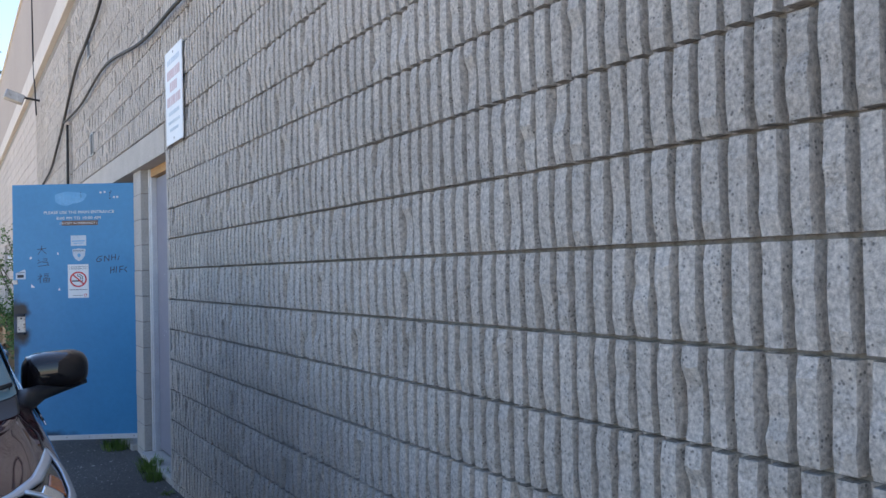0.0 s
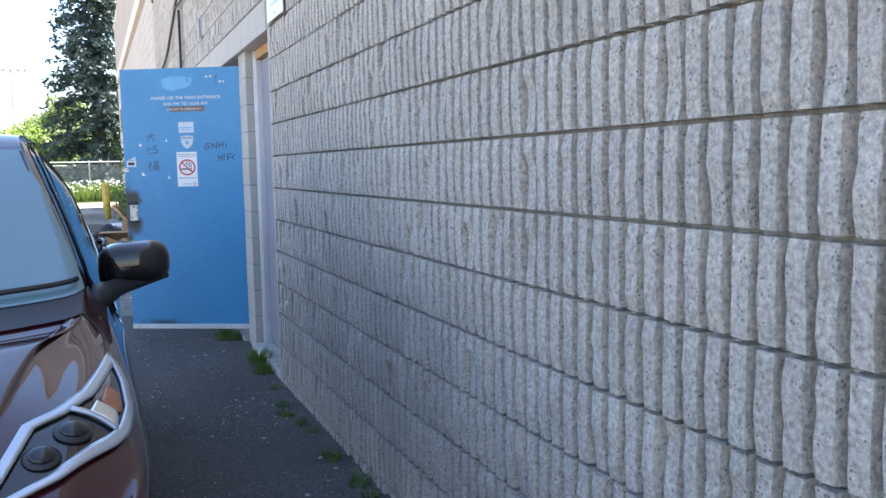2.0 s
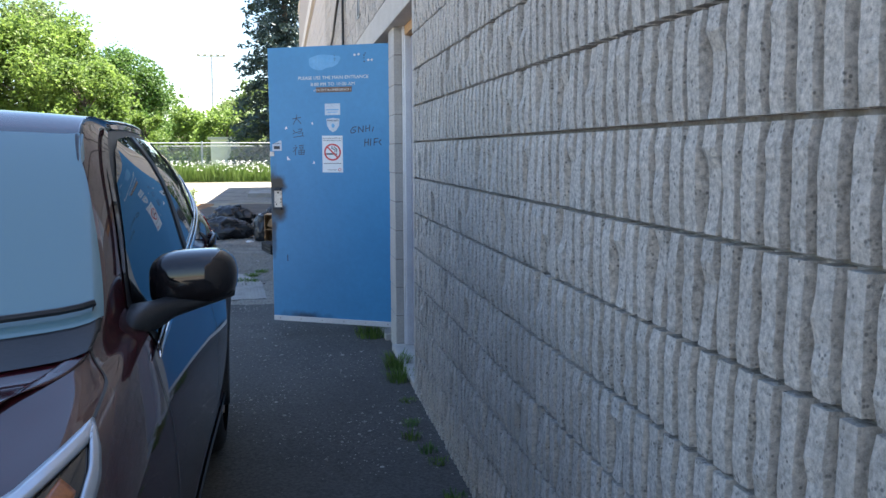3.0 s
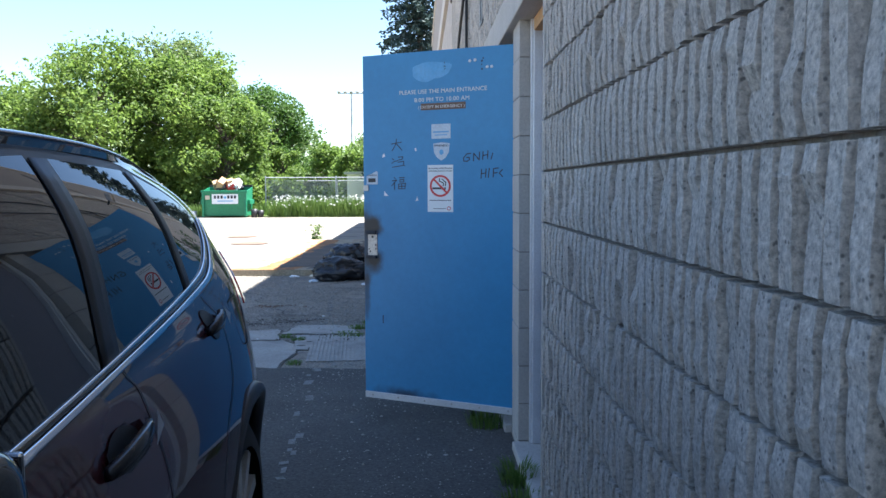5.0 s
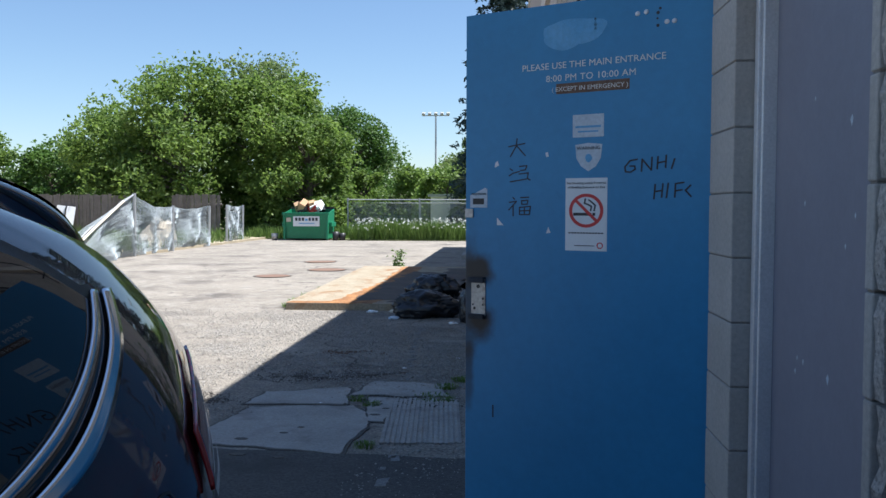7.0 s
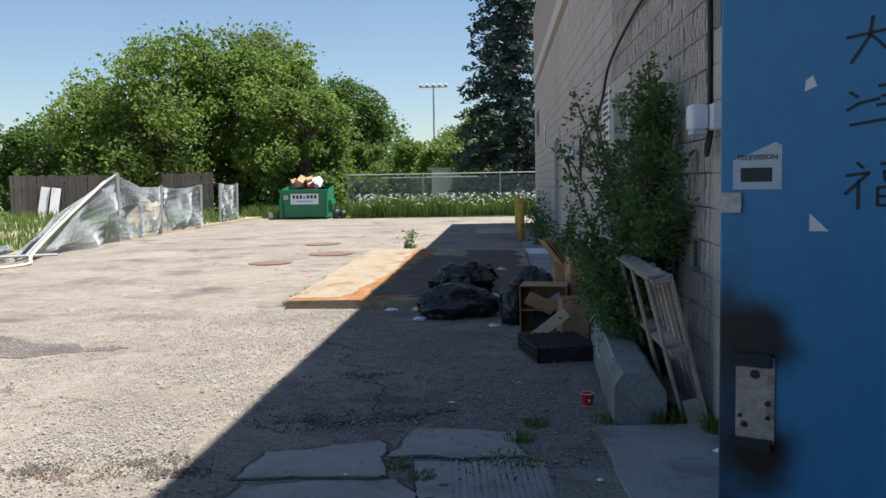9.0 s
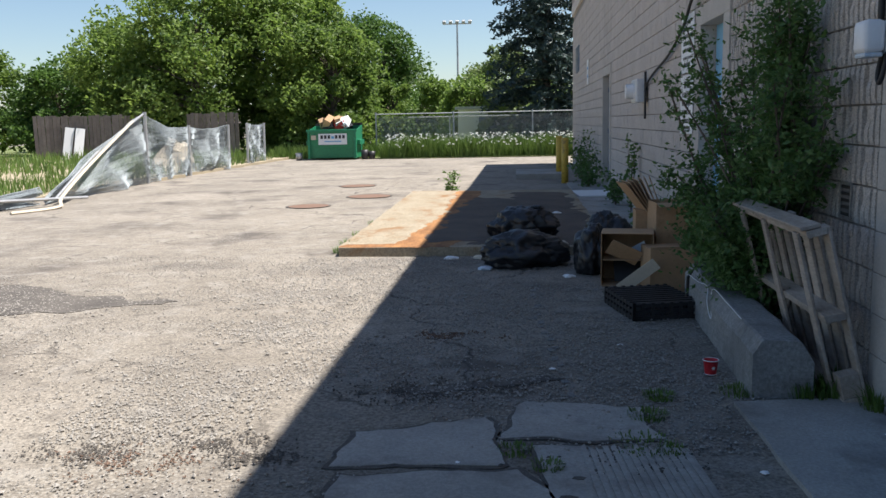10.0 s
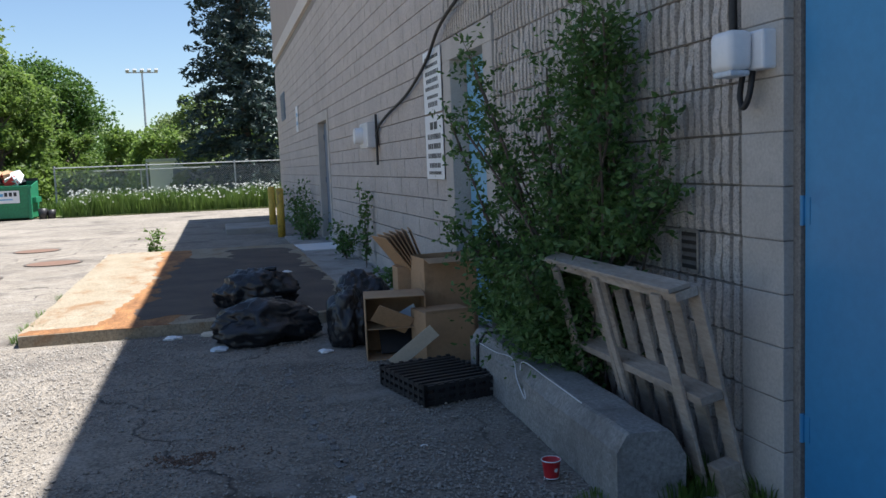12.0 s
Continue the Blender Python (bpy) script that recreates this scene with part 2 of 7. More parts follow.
def ground_material():
    """Old asphalt: gravel speckle, pale worn ground, tar-dark patches and cracks."""
    m = mat("old_asphalt", (0.176, 0.154, 0.126), (0.288, 0.254, 0.21), 0.5, 0.95, 1.0, 48, fine=0.52)
    N, L = m.node_tree.nodes, m.node_tree.links
    p = N["Principled BSDF"]
    base = p.inputs["Base Color"].links[0].from_socket
    pos = N.new("ShaderNodeNewGeometry").outputs["Position"]
    def tex(scale, detail=5):
        t = N.new("ShaderNodeTexNoise")
        t.inputs["Scale"].default_value, t.inputs["Detail"].default_value = scale, detail
        L.new(pos, t.inputs["Vector"])
        return t
    def rng(sock, lo, hi, a=0.0, b=1.0):
        r = N.new("ShaderNodeMapRange")
        r.inputs["From Min"].default_value, r.inputs["From Max"].default_value = lo, hi
        r.inputs["To Min"].default_value, r.inputs["To Max"].default_value = a, b
        L.new(sock, r.inputs["Value"])
        return r.outputs[0]
    def mix(f, x, y, mode="MIX"):
        k = N.new("ShaderNodeMix")
        k.data_type, k.blend_type = "RGBA", mode
        L.new(f, k.inputs[0])
        L.new(x, k.inputs[6])
        if hasattr(y, "links"):
            L.new(y, k.inputs[7])
        else:
            k.inputs[7].default_value = (*y, 1)
        return k.outputs[2]
    col = mix(rng(tex(0.8, 7).outputs["Fac"], 0.53, 0.70), base, (0.105, 0.09, 0.077))
    # crumbled mid-size mottling: dark pits and pale worn crusts
    col = mix(rng(tex(6.5, 9).outputs["Fac"], 0.54, 0.68, 0.0, 0.5), col, (0.075, 0.066, 0.058))
    col = mix(rng(tex(3.7, 9).outputs["Fac"], 0.53, 0.70, 0.0, 0.45), col, (0.36, 0.335, 0.30))
    v = N.new("ShaderNodeTexVoronoi")
    v.inputs["Scale"].default_value = 42
    L.new(pos, v.inputs["Vector"])
    sp = rng(v.outputs["Distance"], 0.0, 0.45, 1.0, 0.0)
    gate = rng(tex(1.2, 4).outputs["Fac"], 0.42, 0.62)
    mul = N.new("ShaderNodeMath")
    mul.operation = "MULTIPLY"
    L.new(sp, mul.inputs[0])
    L.new(gate, mul.inputs[1])
    col = mix(mul.outputs[0], col, (0.40, 0.375, 0.33))
    # dark crumbs between the pale grains
    v2 = N.new("ShaderNodeTexVoronoi")
    v2.inputs["Scale"].default_value = 58
    L.new(pos, v2.inputs["Vector"])
    mul3 = N.new("ShaderNodeMath")
    mul3.operation = "MULTIPLY"
    L.new(rng(v2.outputs["Distance"], 0.12, 0.34, 0.85, 0.0), mul3.inputs[0])
    L.new(rng(tex(9.0, 3).outputs["Fac"], 0.47, 0.60), mul3.inputs[1])
    col = mix(mul3.outputs[0], col, (0.065, 0.057, 0.05))
    # cracks: thin lines at the edges of large warped cells
    w = N.new("ShaderNodeVectorMath")
    w.operation = "MULTIPLY_ADD"
    L.new(tex(1.1, 4).outputs["Color"], w.inputs[0])
    w.inputs[1].default_value = (1.1, 1.1, 0)
    L.new(pos, w.inputs[2])
    c = N.new("ShaderNodeTexVoronoi")
    c.feature = "DISTANCE_TO_EDGE"
    c.inputs["Scale"].default_value = 0.34
    L.new(w.outputs[0], c.inputs["Vector"])
    cr = rng(c.outputs["Distance"], 0.0, 0.006, 1.0, 0.0)
    gate2 = rng(tex(0.5, 3).outputs["Fac"], 0.45, 0.55)
    mul2 = N.new("ShaderNodeMath")
    mul2.operation = "MULTIPLY"
    L.new(cr, mul2.inputs[0])
    L.new(gate2, mul2.inputs[1])
    col = mix(mul2.outputs[0], col, (0.06, 0.052, 0.045))
    L.new(col, p.inputs["Base Color"])
    return m


M["asphalt"] = ground_material()
M["gravel"] = mat("loose_gravel", (0.21, 0.192, 0.17), (0.39, 0.365, 0.33), 30.0, 0.95, 0.2, 90)
M["slab"] = mat("old_slab_concrete", (0.28, 0.265, 0.24), (0.385, 0.365, 0.335), 2.0, 0.95, 0.6, 60, fine=0.18,
                stain=(0.15, 0.135, 0.12), stain_scale=2.2, stain_low=0.52, stain_high=0.75)
M["rust_slab"] = mat("rust_stained_slab", (0.33, 0.285, 0.21), (0.27, 0.22, 0.15), 3.2, 0.95, 0.8, 45, fine=0.32, stretch=(1.2, 0.6, 1),
                     stain=(0.225, 0.12, 0.05), stain_scale=2.3, stain_low=0.52, stain_high=0.72)
M["rust"] = mat("rust_streak", (0.17, 0.075, 0.03), (0.38, 0.19, 0.07), 4.5, 0.95, 0.8, 45, fine=0.35, stretch=(1.5, 0.45, 1))
M["worn_paint"] = mat("worn_line_paint", (0.14, 0.138, 0.132), (0.25, 0.246, 0.238), 22.0, 0.9, 0.4, 60, fine=0.3)
M["dark_brown"] = mat("dark_brown_patch", (0.05, 0.036, 0.028), (0.105, 0.075, 0.055), 2.0, 0.8, 0.6, 60, fine=0.3)
M["rust_spot"] = mat("rusty_brown_stain", (0.12, 0.07, 0.045), (0.20, 0.135, 0.10), 9.0, 0.9, 0.8, 60, fine=0.4)
M["new_asphalt"] = mat("darker_asphalt", (0.066, 0.062, 0.058), (0.108, 0.101, 0.093), 0.9, 0.95, 1.0, 60, fine=0.45, stain=(0.05, 0.047, 0.044), stain_scale=1.1, stain_low=0.54, stain_high=0.72)


# ---- mesh helpers ----
def link(name, bm, material, parent=None, label="", smooth=False):
    me = bpy.data.meshes.new(name)
    bm.normal_update()
    bm.to_mesh(me)
    bm.free()
    me.materials.append(M[material] if isinstance(material, str) else material)
    if smooth:
        for f in me.polygons:
            f.use_smooth = True
    ob = new(name, me)
    if parent:
        ob.parent = parent
    if label:
        ob["label"] = label
    return ob


def part(name, bm, material, parent, label="", smooth=False):
    return link(name, bm, material, parent, label, smooth)


def base(name, x=0.0, y=0.0, z=0.0, rz=0.0, label="", category="", group="", rx=0.0, ry=0.0):
    ob = new(name)
    ob.matrix_basis = pose(x, y, z, rx, ry, rz)
    ob.empty_display_size = 0.1
    return tagged(ob, label, category, group)


def cuboid(bm, x0, x1, y0, y1, z0, z1, m=None, bevel=0.0):
    r = bmesh.ops.create_cube(bm, size=1, matrix=Matrix.LocRotScale(((x0 + x1) / 2, (y0 + y1) / 2, (z0 + z1) / 2), None, (x1 - x0, y1 - y0, z1 - z0)))
    vs = r["verts"]
    if bevel:
        es = list({e for v in vs for e in v.link_edges})
        vs = bmesh.ops.bevel(bm, geom=es, offset=bevel, segments=2, affect="EDGES", profile=0.5)["verts"]
    if m is not None:
        bmesh.ops.transform(bm, matrix=m, verts=vs)
    return vs


def box(x0, x1, y0, y1, z0, z1, m=None, bevel=0.0):
    bm = bmesh.new()
    cuboid(bm, x0, x1, y0, y1, z0, z1, m, bevel)
    return bm


def rod(bm, a, b, r0, r1=None, n=8):
    a, b = Vector(a), Vector(b)
    d = b - a
    q = d.to_track_quat("Z", "Y").to_matrix().to_4x4()
    bmesh.ops.create_cone(bm, cap_ends=True, segments=n, radius1=r0, radius2=r0 if r1 is None else r1, depth=d.length,
                          matrix=Matrix.Translation((a + b) / 2) @ q)


def tube(pts, r, n=8):
    """A bent round bar along points."""
    bm = bmesh.new()
    pts = [Vector(p) for p in pts]
    rings = []
    for i, p in enumerate(pts):
        d = (pts[min(i + 1, len(pts) - 1)] - pts[max(i - 1, 0)]).normalized()
        q = d.to_track_quat("Z", "Y").to_matrix()
        rings.append([bm.verts.new(p + q @ Vector((r * math.cos(k * math.tau / n), r * math.sin(k * math.tau / n), 0))) for k in range(n)])
    for a, b in zip(rings, rings[1:]):
        for k in range(n):
            bm.faces.new((a[k], a[(k + 1) % n], b[(k + 1) % n], b[k]))
    bm.faces.new(rings[0][::-1])
    bm.faces.new(rings[-1])
    return bm


def bend(pts, k=6):
    """A smooth run through a few points."""
    P = [Vector(pts[0])] + [Vector(p) for p in pts] + [Vector(pts[-1])]
    out = []
    for a, b, c, d in zip(P, P[1:], P[2:], P[3:]):
        for i in range(k):
            t = i / k
            out.append(0.5 * (2 * b + (c - a) * t + (2 * a - 5 * b + 4 * c - d) * t * t + (3 * b - a - 3 * c + d) * t ** 3))
    out.append(P[-1])
    return out


def sheet(pts, depth, up=Vector((0, 0, 1))):
    """A flat piece of the given outline and depth."""
    bm = bmesh.new()
    lo = [bm.verts.new(Vector(p)) for p in pts]
    hi = [bm.verts.new(Vector(p) + up * depth) for p in pts]
    n = len(pts)
    bm.faces.new(lo[::-1])
    bm.faces.new(hi)
    for i in range(n):
        bm.faces.new((lo[i], lo[(i + 1) % n], hi[(i + 1) % n], hi[i]))
    bmesh.ops.recalc_face_normals(bm, faces=bm.faces)
    return bm


def structure(ob, label, category):
    return tagged(ob, label, category, kind="structure")


# ---- ground ----
def make_ground():
    xs = [-3000, -400, -120, -60, -35, -22] + [-16 + 0.25 * i for i in range(49)] + [-3.8 + 0.1 * i for i in range(40)] + [14, 40, 120, 400, 3000]
    ys = [-3000, -400, -80, -25] + [-12 + 0.25 * i for i in range(48)] + [0.1 * i for i in range(101)] + [10.2 + 0.3 * i for i in range(90)] + [40, 50, 70, 110, 200, 500, 3000]
    xs, ys = np.array(xs, float), np.array(ys, float)
    X, Y = np.meshgrid(xs, ys)
    V = []
    for x, y in zip(X.ravel(), Y.ravel()):
        z = 0.004 * noise.noise((x * 1.7, y * 1.7, 0.3)) + 0.003 * noise.noise((x * 6, y * 6, 2.3)) - 0.004 if -16 < x < 0.3 and -12 < y < 37 else -0.004
        V.append((x, y, z))
    nx = len(xs)
    F = [(j * nx + i, j * nx + i + 1, (j + 1) * nx + i + 1, (j + 1) * nx + i) for j in range(len(ys) - 1) for i in range(nx - 1)]
    me = bpy.data.meshes.new("ground")
    me.from_pydata(V, [], F)
    me.materials.append(M["asphalt"])
    structure(new("ground", me), "worn pale grey asphalt yard with gravel and cracks", "ground")


make_ground()

# ---- building ----
TOP = 6.75
BLOCK, COURSE = 0.4064, 0.2032
Z0 = -0.152   # foot of the lowest course


def wall_piece(name, y0, y1, z0, z1, x0=0.042, x1=0.3, material="mortar", label="grey split-rib concrete block wall"):
    return structure(link(name, box(x0, x1, y0, y1, z0, z1), material), label, "wall")


wall_near = wall_piece("wall_near", -14, -1.385, -0.1, 4.72)
wall_over = wall_piece("wall_over_doors", -1.385, 3.63, 2.47, 4.72)
wall_mid = wall_piece("wall_middle", 3.63, 7.0, -0.1, 4.72)
wall_over2 = wall_piece("wall_over_blue_door", 7.0, 8.4, 2.47, 4.72)
wall_far = wall_piece("wall_far", 8.4, 16.45, -0.1, 4.72, label="plain grey concrete block wall with struck joints")
wall_over3 = wall_piece("wall_over_slate_door", 16.45, 18.15, 2.47, 4.72, label="plain grey concrete block wall over a door")
wall_end = wall_piece("wall_end", 18.15, 28.6, -0.1, 4.72, label="plain grey concrete block wall at the building's end")
structure(link("trim_band", box(-0.03, 0.3, -14, 28.63, 4.72, 5.05, bevel=0.01), "band"), "pale painted concrete band high on the wall", "band")
structure(link("wall_parapet", box(-0.015, 0.3, -14, 28.615, 5.05, TOP), "parapet"), "tan cladding of the parapet", "wall")
structure(link("trim_coping", box(-0.05, 0.34, -14.05, 28.65, TOP, TOP + 0.06, bevel=0.01), "band"), "metal coping on the parapet", "coping")
structure(link("wall_gable", box(0.3, 14, 28.3, 28.6, -0.1, TOP), "plain_block"), "end wall of the building", "wall")
structure(link("wall_back", box(13.7, 14, -14, 28.3, -0.1, TOP), "plain_block"), "back wall of the building", "wall")
structure(link("wall_rear", box(0.3, 13.7, -14, -13.7, -0.1, TOP), "plain_block"), "rear wall of the building", "wall")
structure(link("roof", box(0.3, 13.7, -13.7, 28.3, 6.2, 6.4), "void"), "flat roof", "roof")
structure(link("wall_inner", box(3.0, 3.1, -13.7, 28.3, 0, 6.2), "void"), "dim inside wall behind the doors", "wall")
structure(link("floor_inside", box(0.3, 3.0, -13.7, 28.3, -0.1, 0.03), "slab"), "concrete floor inside the doorway", "floor")
structure(link("wall_inner_a", box(0.3, 3.0, -0.5, -0.42, 0.03, 6.2), "void"), "dim inside partition", "wall")
structure(link("wall_inner_b", box(0.3, 3.0, 4.0, 4.08, 0.03, 6.2), "void"), "dim inside partition", "wall")

# beam over the doors
structure(link("trim_beam", box(-0.006, 0.3, -1.385, 3.63, 2.27, 2.47, bevel=0.006), "concrete"), "smooth concrete beam over the row of doors", "beam")
# threshold
structure(link("trim_threshold", box(-0.01, 0.3, -0.02, 3.63, 0.0, 0.055, bevel=0.008), "concrete"), "concrete door threshold", "threshold")
structure(link("trim_threshold_b", box(0.0, 0.3, -1.385, -0.33, 0.0, 0.05, bevel=0.008), "concrete"), "concrete door threshold", "threshold")
structure(link("trim_threshold_c", box(0.0, 0.3, 16.62, 18.0, -0.02, 0.06, bevel=0.008), "concrete"), "concrete door threshold", "threshold")


def rib_mesh(seed, ribs=6, worn=0.0):
    """A concrete block with broken vertical ribs on its face; origin at its lower near corner, face at x = 0."""
    rnd = random.Random(seed)
    V, F = [], []
    pitch = BLOCK / 6
    wide = pitch * ribs
    h = COURSE - 0.011
    rows = 5
    for r in range(ribs):
        c = (r + 0.5) * pitch
        wt = 0.0206 + rnd.uniform(-0.0014, 0.0014)
        wb = wt + 0.003
        chip = rnd.random() < 0.10 + worn
        chip_row = rnd.randrange(1, rows)
        start = len(V)
        for k in range(rows + 1):
            z = h * k / rows
            dx = rnd.uniform(-0.0022, 0.003)
            if chip and abs(k - chip_row) < 2:
                dx += rnd.uniform(0.006, 0.014)
            if k in (0, rows):
                dx += 0.004
            j = [rnd.uniform(-0.0011, 0.0011) for _ in range(4)]
            V += [(0.041, c - wb, z), (0.002 + dx, c - wt + j[0], z), (dx + 0.001 + rnd.uniform(-0.002, 0.002), c + j[1], z + (rnd.uniform(-0.006, 0.006) if 0 < k < rows else 0)),
                  (0.002 + dx + rnd.uniform(-0.002, 0.002), c + wt + j[2], z), (0.041, c + wb, z)]
        for k in range(rows):
            a, b = start + 5 * k, start + 5 * (k + 1)
            for i in range(4):
                F.append((a + i, b + i, b + i + 1, a + i + 1))
        a, b = start, start + 5 * rows
        F.append((a, a + 1, a + 2, a + 3, a + 4))
        F.append((b + 4, b + 3, b + 2, b + 1, b))
    # groove floor, a little proud of the mortar
    s = len(V)
    V += [(0.038, 0, 0), (0.038, wide, 0), (0.038, wide, h), (0.038, 0, h)]
    V += [(0.049, 0, 0), (0.049, wide, 0), (0.049, wide, h), (0.049, 0, h)]
    F += [(s, s + 3, s + 2, s + 1), (s, s + 1, s + 5, s + 4), (s + 3, s + 7, s + 6, s + 2)]
    me = bpy.data.meshes.new("rib_block")
    me.from_pydata(V, [], F)
    me.materials.append(M["block"])
    return me


def plain_block(seed, w=BLOCK):
    """A struck-faced plain block: a shallow uneven face with worn edges."""
    rnd = random.Random(seed)
    h, g = COURSE - 0.01, 0.005
    n, m_ = 4, 2
    V, F = [], []
    for k in range(m_ + 1):
        for i in range(n + 1):
            e = 0.005 if i in (0, n) or k in (0, m_) else 0.0
            V.append((0.005 + e + rnd.uniform(-0.002, 0.002), g + (w - 2 * g) * i / n, h * k / m_))
    for k in range(m_):
        for i in range(n):
            a = k * (n + 1) + i
            F.append((a, a + n + 1, a + n + 2, a + 1))
    rim = [i for i in range(n + 1)] + [(n + 1) * (k + 1) + n for k in range(m_)] + [m_ * (n + 1) + n - 1 - i for i in range(n)] + [(n + 1) * (m_ - 1 - k) for k in range(m_ - 1)]
    s = len(V)
    for i in rim:
        V.append((0.049, V[i][1], V[i][2]))
    for q in range(len(rim)):
        F.append((rim[q], rim[(q + 1) % len(rim)], s + (q + 1) % len(rim), s + q))
    return V, F


# ---- doors ----
def leaf_door(name, hinge_y, width, x=0.05, angle=0.0, sign=1, material="blue", z0=0.075, z1=2.20, label="", handle=False, hinges=True, sill=True):
    """A steel door leaf hung at hinge_y; it runs sign-wards along the wall when shut."""
    d = base(name, x, hinge_y, 0, 90 * sign + angle, label, "door")
    th = 0.045
    part("leaf", box(0.0, width, -th / 2, th / 2, z0, z1, bevel=0.003), material, d)
    if sill:
        part("weather_strip", box(0.005, width - 0.005, -th / 2 - 0.012, th / 2 + 0.012, z0 - 0.02, z0 + 0.018, bevel=0.002), "aluminium", d, "pale metal weather strip")
        b = bmesh.new()
        for i in range(6):
            bmesh.ops.create_uvsphere(b, u_segments=8, v_segments=5, radius=0.006, matrix=Matrix.Translation((0.06 + i * (width - 0.12) / 5, th / 2 + 0.012, z0)) @ Matrix.Diagonal((1, 0.5, 1, 1)))
            bmesh.ops.create_uvsphere(b, u_segments=8, v_segments=5, radius=0.006, matrix=Matrix.Translation((0.06 + i * (width - 0.12) / 5, -th / 2 - 0.012, z0)) @ Matrix.Diagonal((1, 0.5, 1, 1)))
        part("screws", b, "steel", d)
    if hinges:
        for hz in (0.36, 1.18, 2.02):
            b = bmesh.new()
            k = 1 if sign > 0 else -1
            rod(b, (-0.006, k * (th / 2 + 0.006), hz - 0.055), (-0.006, k * (th / 2 + 0.006), hz + 0.055), 0.009, n=10)
            cuboid(b, -0.004, 0.03, min(k * th / 2, k * (th / 2 + 0.003)), max(k * th / 2, k * (th / 2 + 0.003)), hz - 0.05, hz + 0.05)
            part("hinge", b, material, d)
    return d


def flat_text(name, body, size, m, material, parent, label="", align="CENTER", shear=0.0, space=1.0):
    c = bpy.data.curves.new(name, "FONT")
    c.body, c.size, c.align_x, c.shear, c.space_character = body, size, align, shear, space
    c.extrude, c.resolution_u = 0.0006, 3
    o = bpy.data.objects.new(name, c)
    scene.collection.objects.link(o)
    me = bpy.data.meshes.new_from_object(o.evaluated_get(bpy.context.evaluated_depsgraph_get()))
    bpy.data.objects.remove(o)
    me.name = name
    me.materials.clear()
    me.materials.append(M[material])
    t = new(name, me)
    t.parent, t.matrix_basis = parent, m
    if label:
        t["label"] = label
    return t


def stroke(b, pts, r=0.0022, y=0.0):
    """A pen line on the face: a thin flat ribbon through points (x, z)."""
    for (x0, z0), (x1, z1) in zip(pts, pts[1:]):
        d = Vector((x1 - x0, 0, z1 - z0))
        n = Vector((-d.z, 0, d.x)).normalized() * r
        e = d.normalized() * r * 0.6
        a, c = Vector((x0, y, z0)) - e, Vector((x1, y, z1)) + e
        q = [b.verts.new(v) for v in (a - n, c - n, c + n, a + n)]
        b.faces.new(q)


def ring(b, cx, cz, r0, r1, y, n=40, a0=0.0, a1=math.tau):
    for i in range(n):
        t0, t1 = a0 + (a1 - a0) * i / n, a0 + (a1 - a0) * (i + 1) / n
        b.faces.new([b.verts.new((cx + r * math.cos(t), y, cz + r * math.sin(t))) for r, t in ((r0, t0), (r1, t0), (r1, t1), (r0, t1))])


def plate(x0, x1, z0, z1, y, d=0.0015, bevel=0.0):
    return box(x0, x1, y - d, y, z0, z1, bevel=bevel)


def scorched_paint():
    """The blue paint, blackened softly round the lock and scuffed along its foot; places are in the leaf's own metres."""
    m = M["blue"].copy()
    m.name = "scorched_blue_paint"
    N, L = m.node_tree.nodes, m.node_tree.links
    p = N["Principled BSDF"]
    col = p.inputs["Base Color"].links[0].from_socket
    co = N.new("ShaderNodeTexCoord").outputs["Object"]
    no = N.new("ShaderNodeTexNoise")
    no.inputs["Scale"].default_value, no.inputs["Detail"].default_value = 9, 6
    L.new(co, no.inputs["Vector"])
    for x, z, rx, rz, amount in ((DW - 0.055, 1.165, 0.095, 0.085, 1.0), (DW - 0.07, 0.955, 0.11, 0.10, 1.0), (DW - 0.01, 1.03, 0.075, 0.36, 0.85), (DW - 0.015, 0.75, 0.035, 0.22, 0.6),
                                 (DW - 0.28, 0.13, 0.26, 0.075, 0.8), (DW - 0.55, 0.10, 0.45, 0.045, 0.5)):
        mp = N.new("ShaderNodeMapping")
        mp.vector_type = "TEXTURE"
        mp.inputs["Location"].default_value, mp.inputs["Scale"].default_value = (x, 0, z), (rx, 9.0, rz)
        L.new(co, mp.inputs["Vector"])
        ln = N.new("ShaderNodeVectorMath")
        ln.operation = "LENGTH"
        L.new(mp.outputs[0], ln.inputs[0])
        ad = N.new("ShaderNodeMath")
        ad.operation = "MULTIPLY_ADD"
        L.new(no.outputs["Fac"], ad.inputs[0])
        ad.inputs[1].default_value = -1.1
        L.new(ln.outputs["Value"], ad.inputs[2])
        r = N.new("ShaderNodeMapRange")
        r.inputs["From Min"].default_value, r.inputs["From Max"].default_value = -0.25, 0.45
        r.inputs["To Min"].default_value, r.inputs["To Max"].default_value = amount, 0.0
        r.interpolation_type = "SMOOTHSTEP"
        L.new(ad.outputs[0], r.inputs["Value"])
        k = N.new("ShaderNodeMix")
        k.data_type = "RGBA"
        L.new(r.outputs[0], k.inputs[0])
        L.new(col, k.inputs[6])
        k.inputs[7].default_value = (0.016, 0.016, 0.02, 1)
        col = k.outputs[2]
    L.new(col, p.inputs["Base Color"])
    return m


# The open leaf: its own x runs from hinge to free edge, its outer face looks along -y' of the leaf.
DW = 1.024
OPEN = 61.8
KU = 1.082
open_door = leaf_door("door_1", -0.0057, DW, x=0.0806, angle=OPEN, sign=1, z0=0.125,
                      label="open blue steel door, scorched round its lock, with notices and pen scrawl")
structure(open_door, "", "")
YF = 0.0225          # outer face, seen by someone who walks up to it
FACE = pose(0, 0, 0)


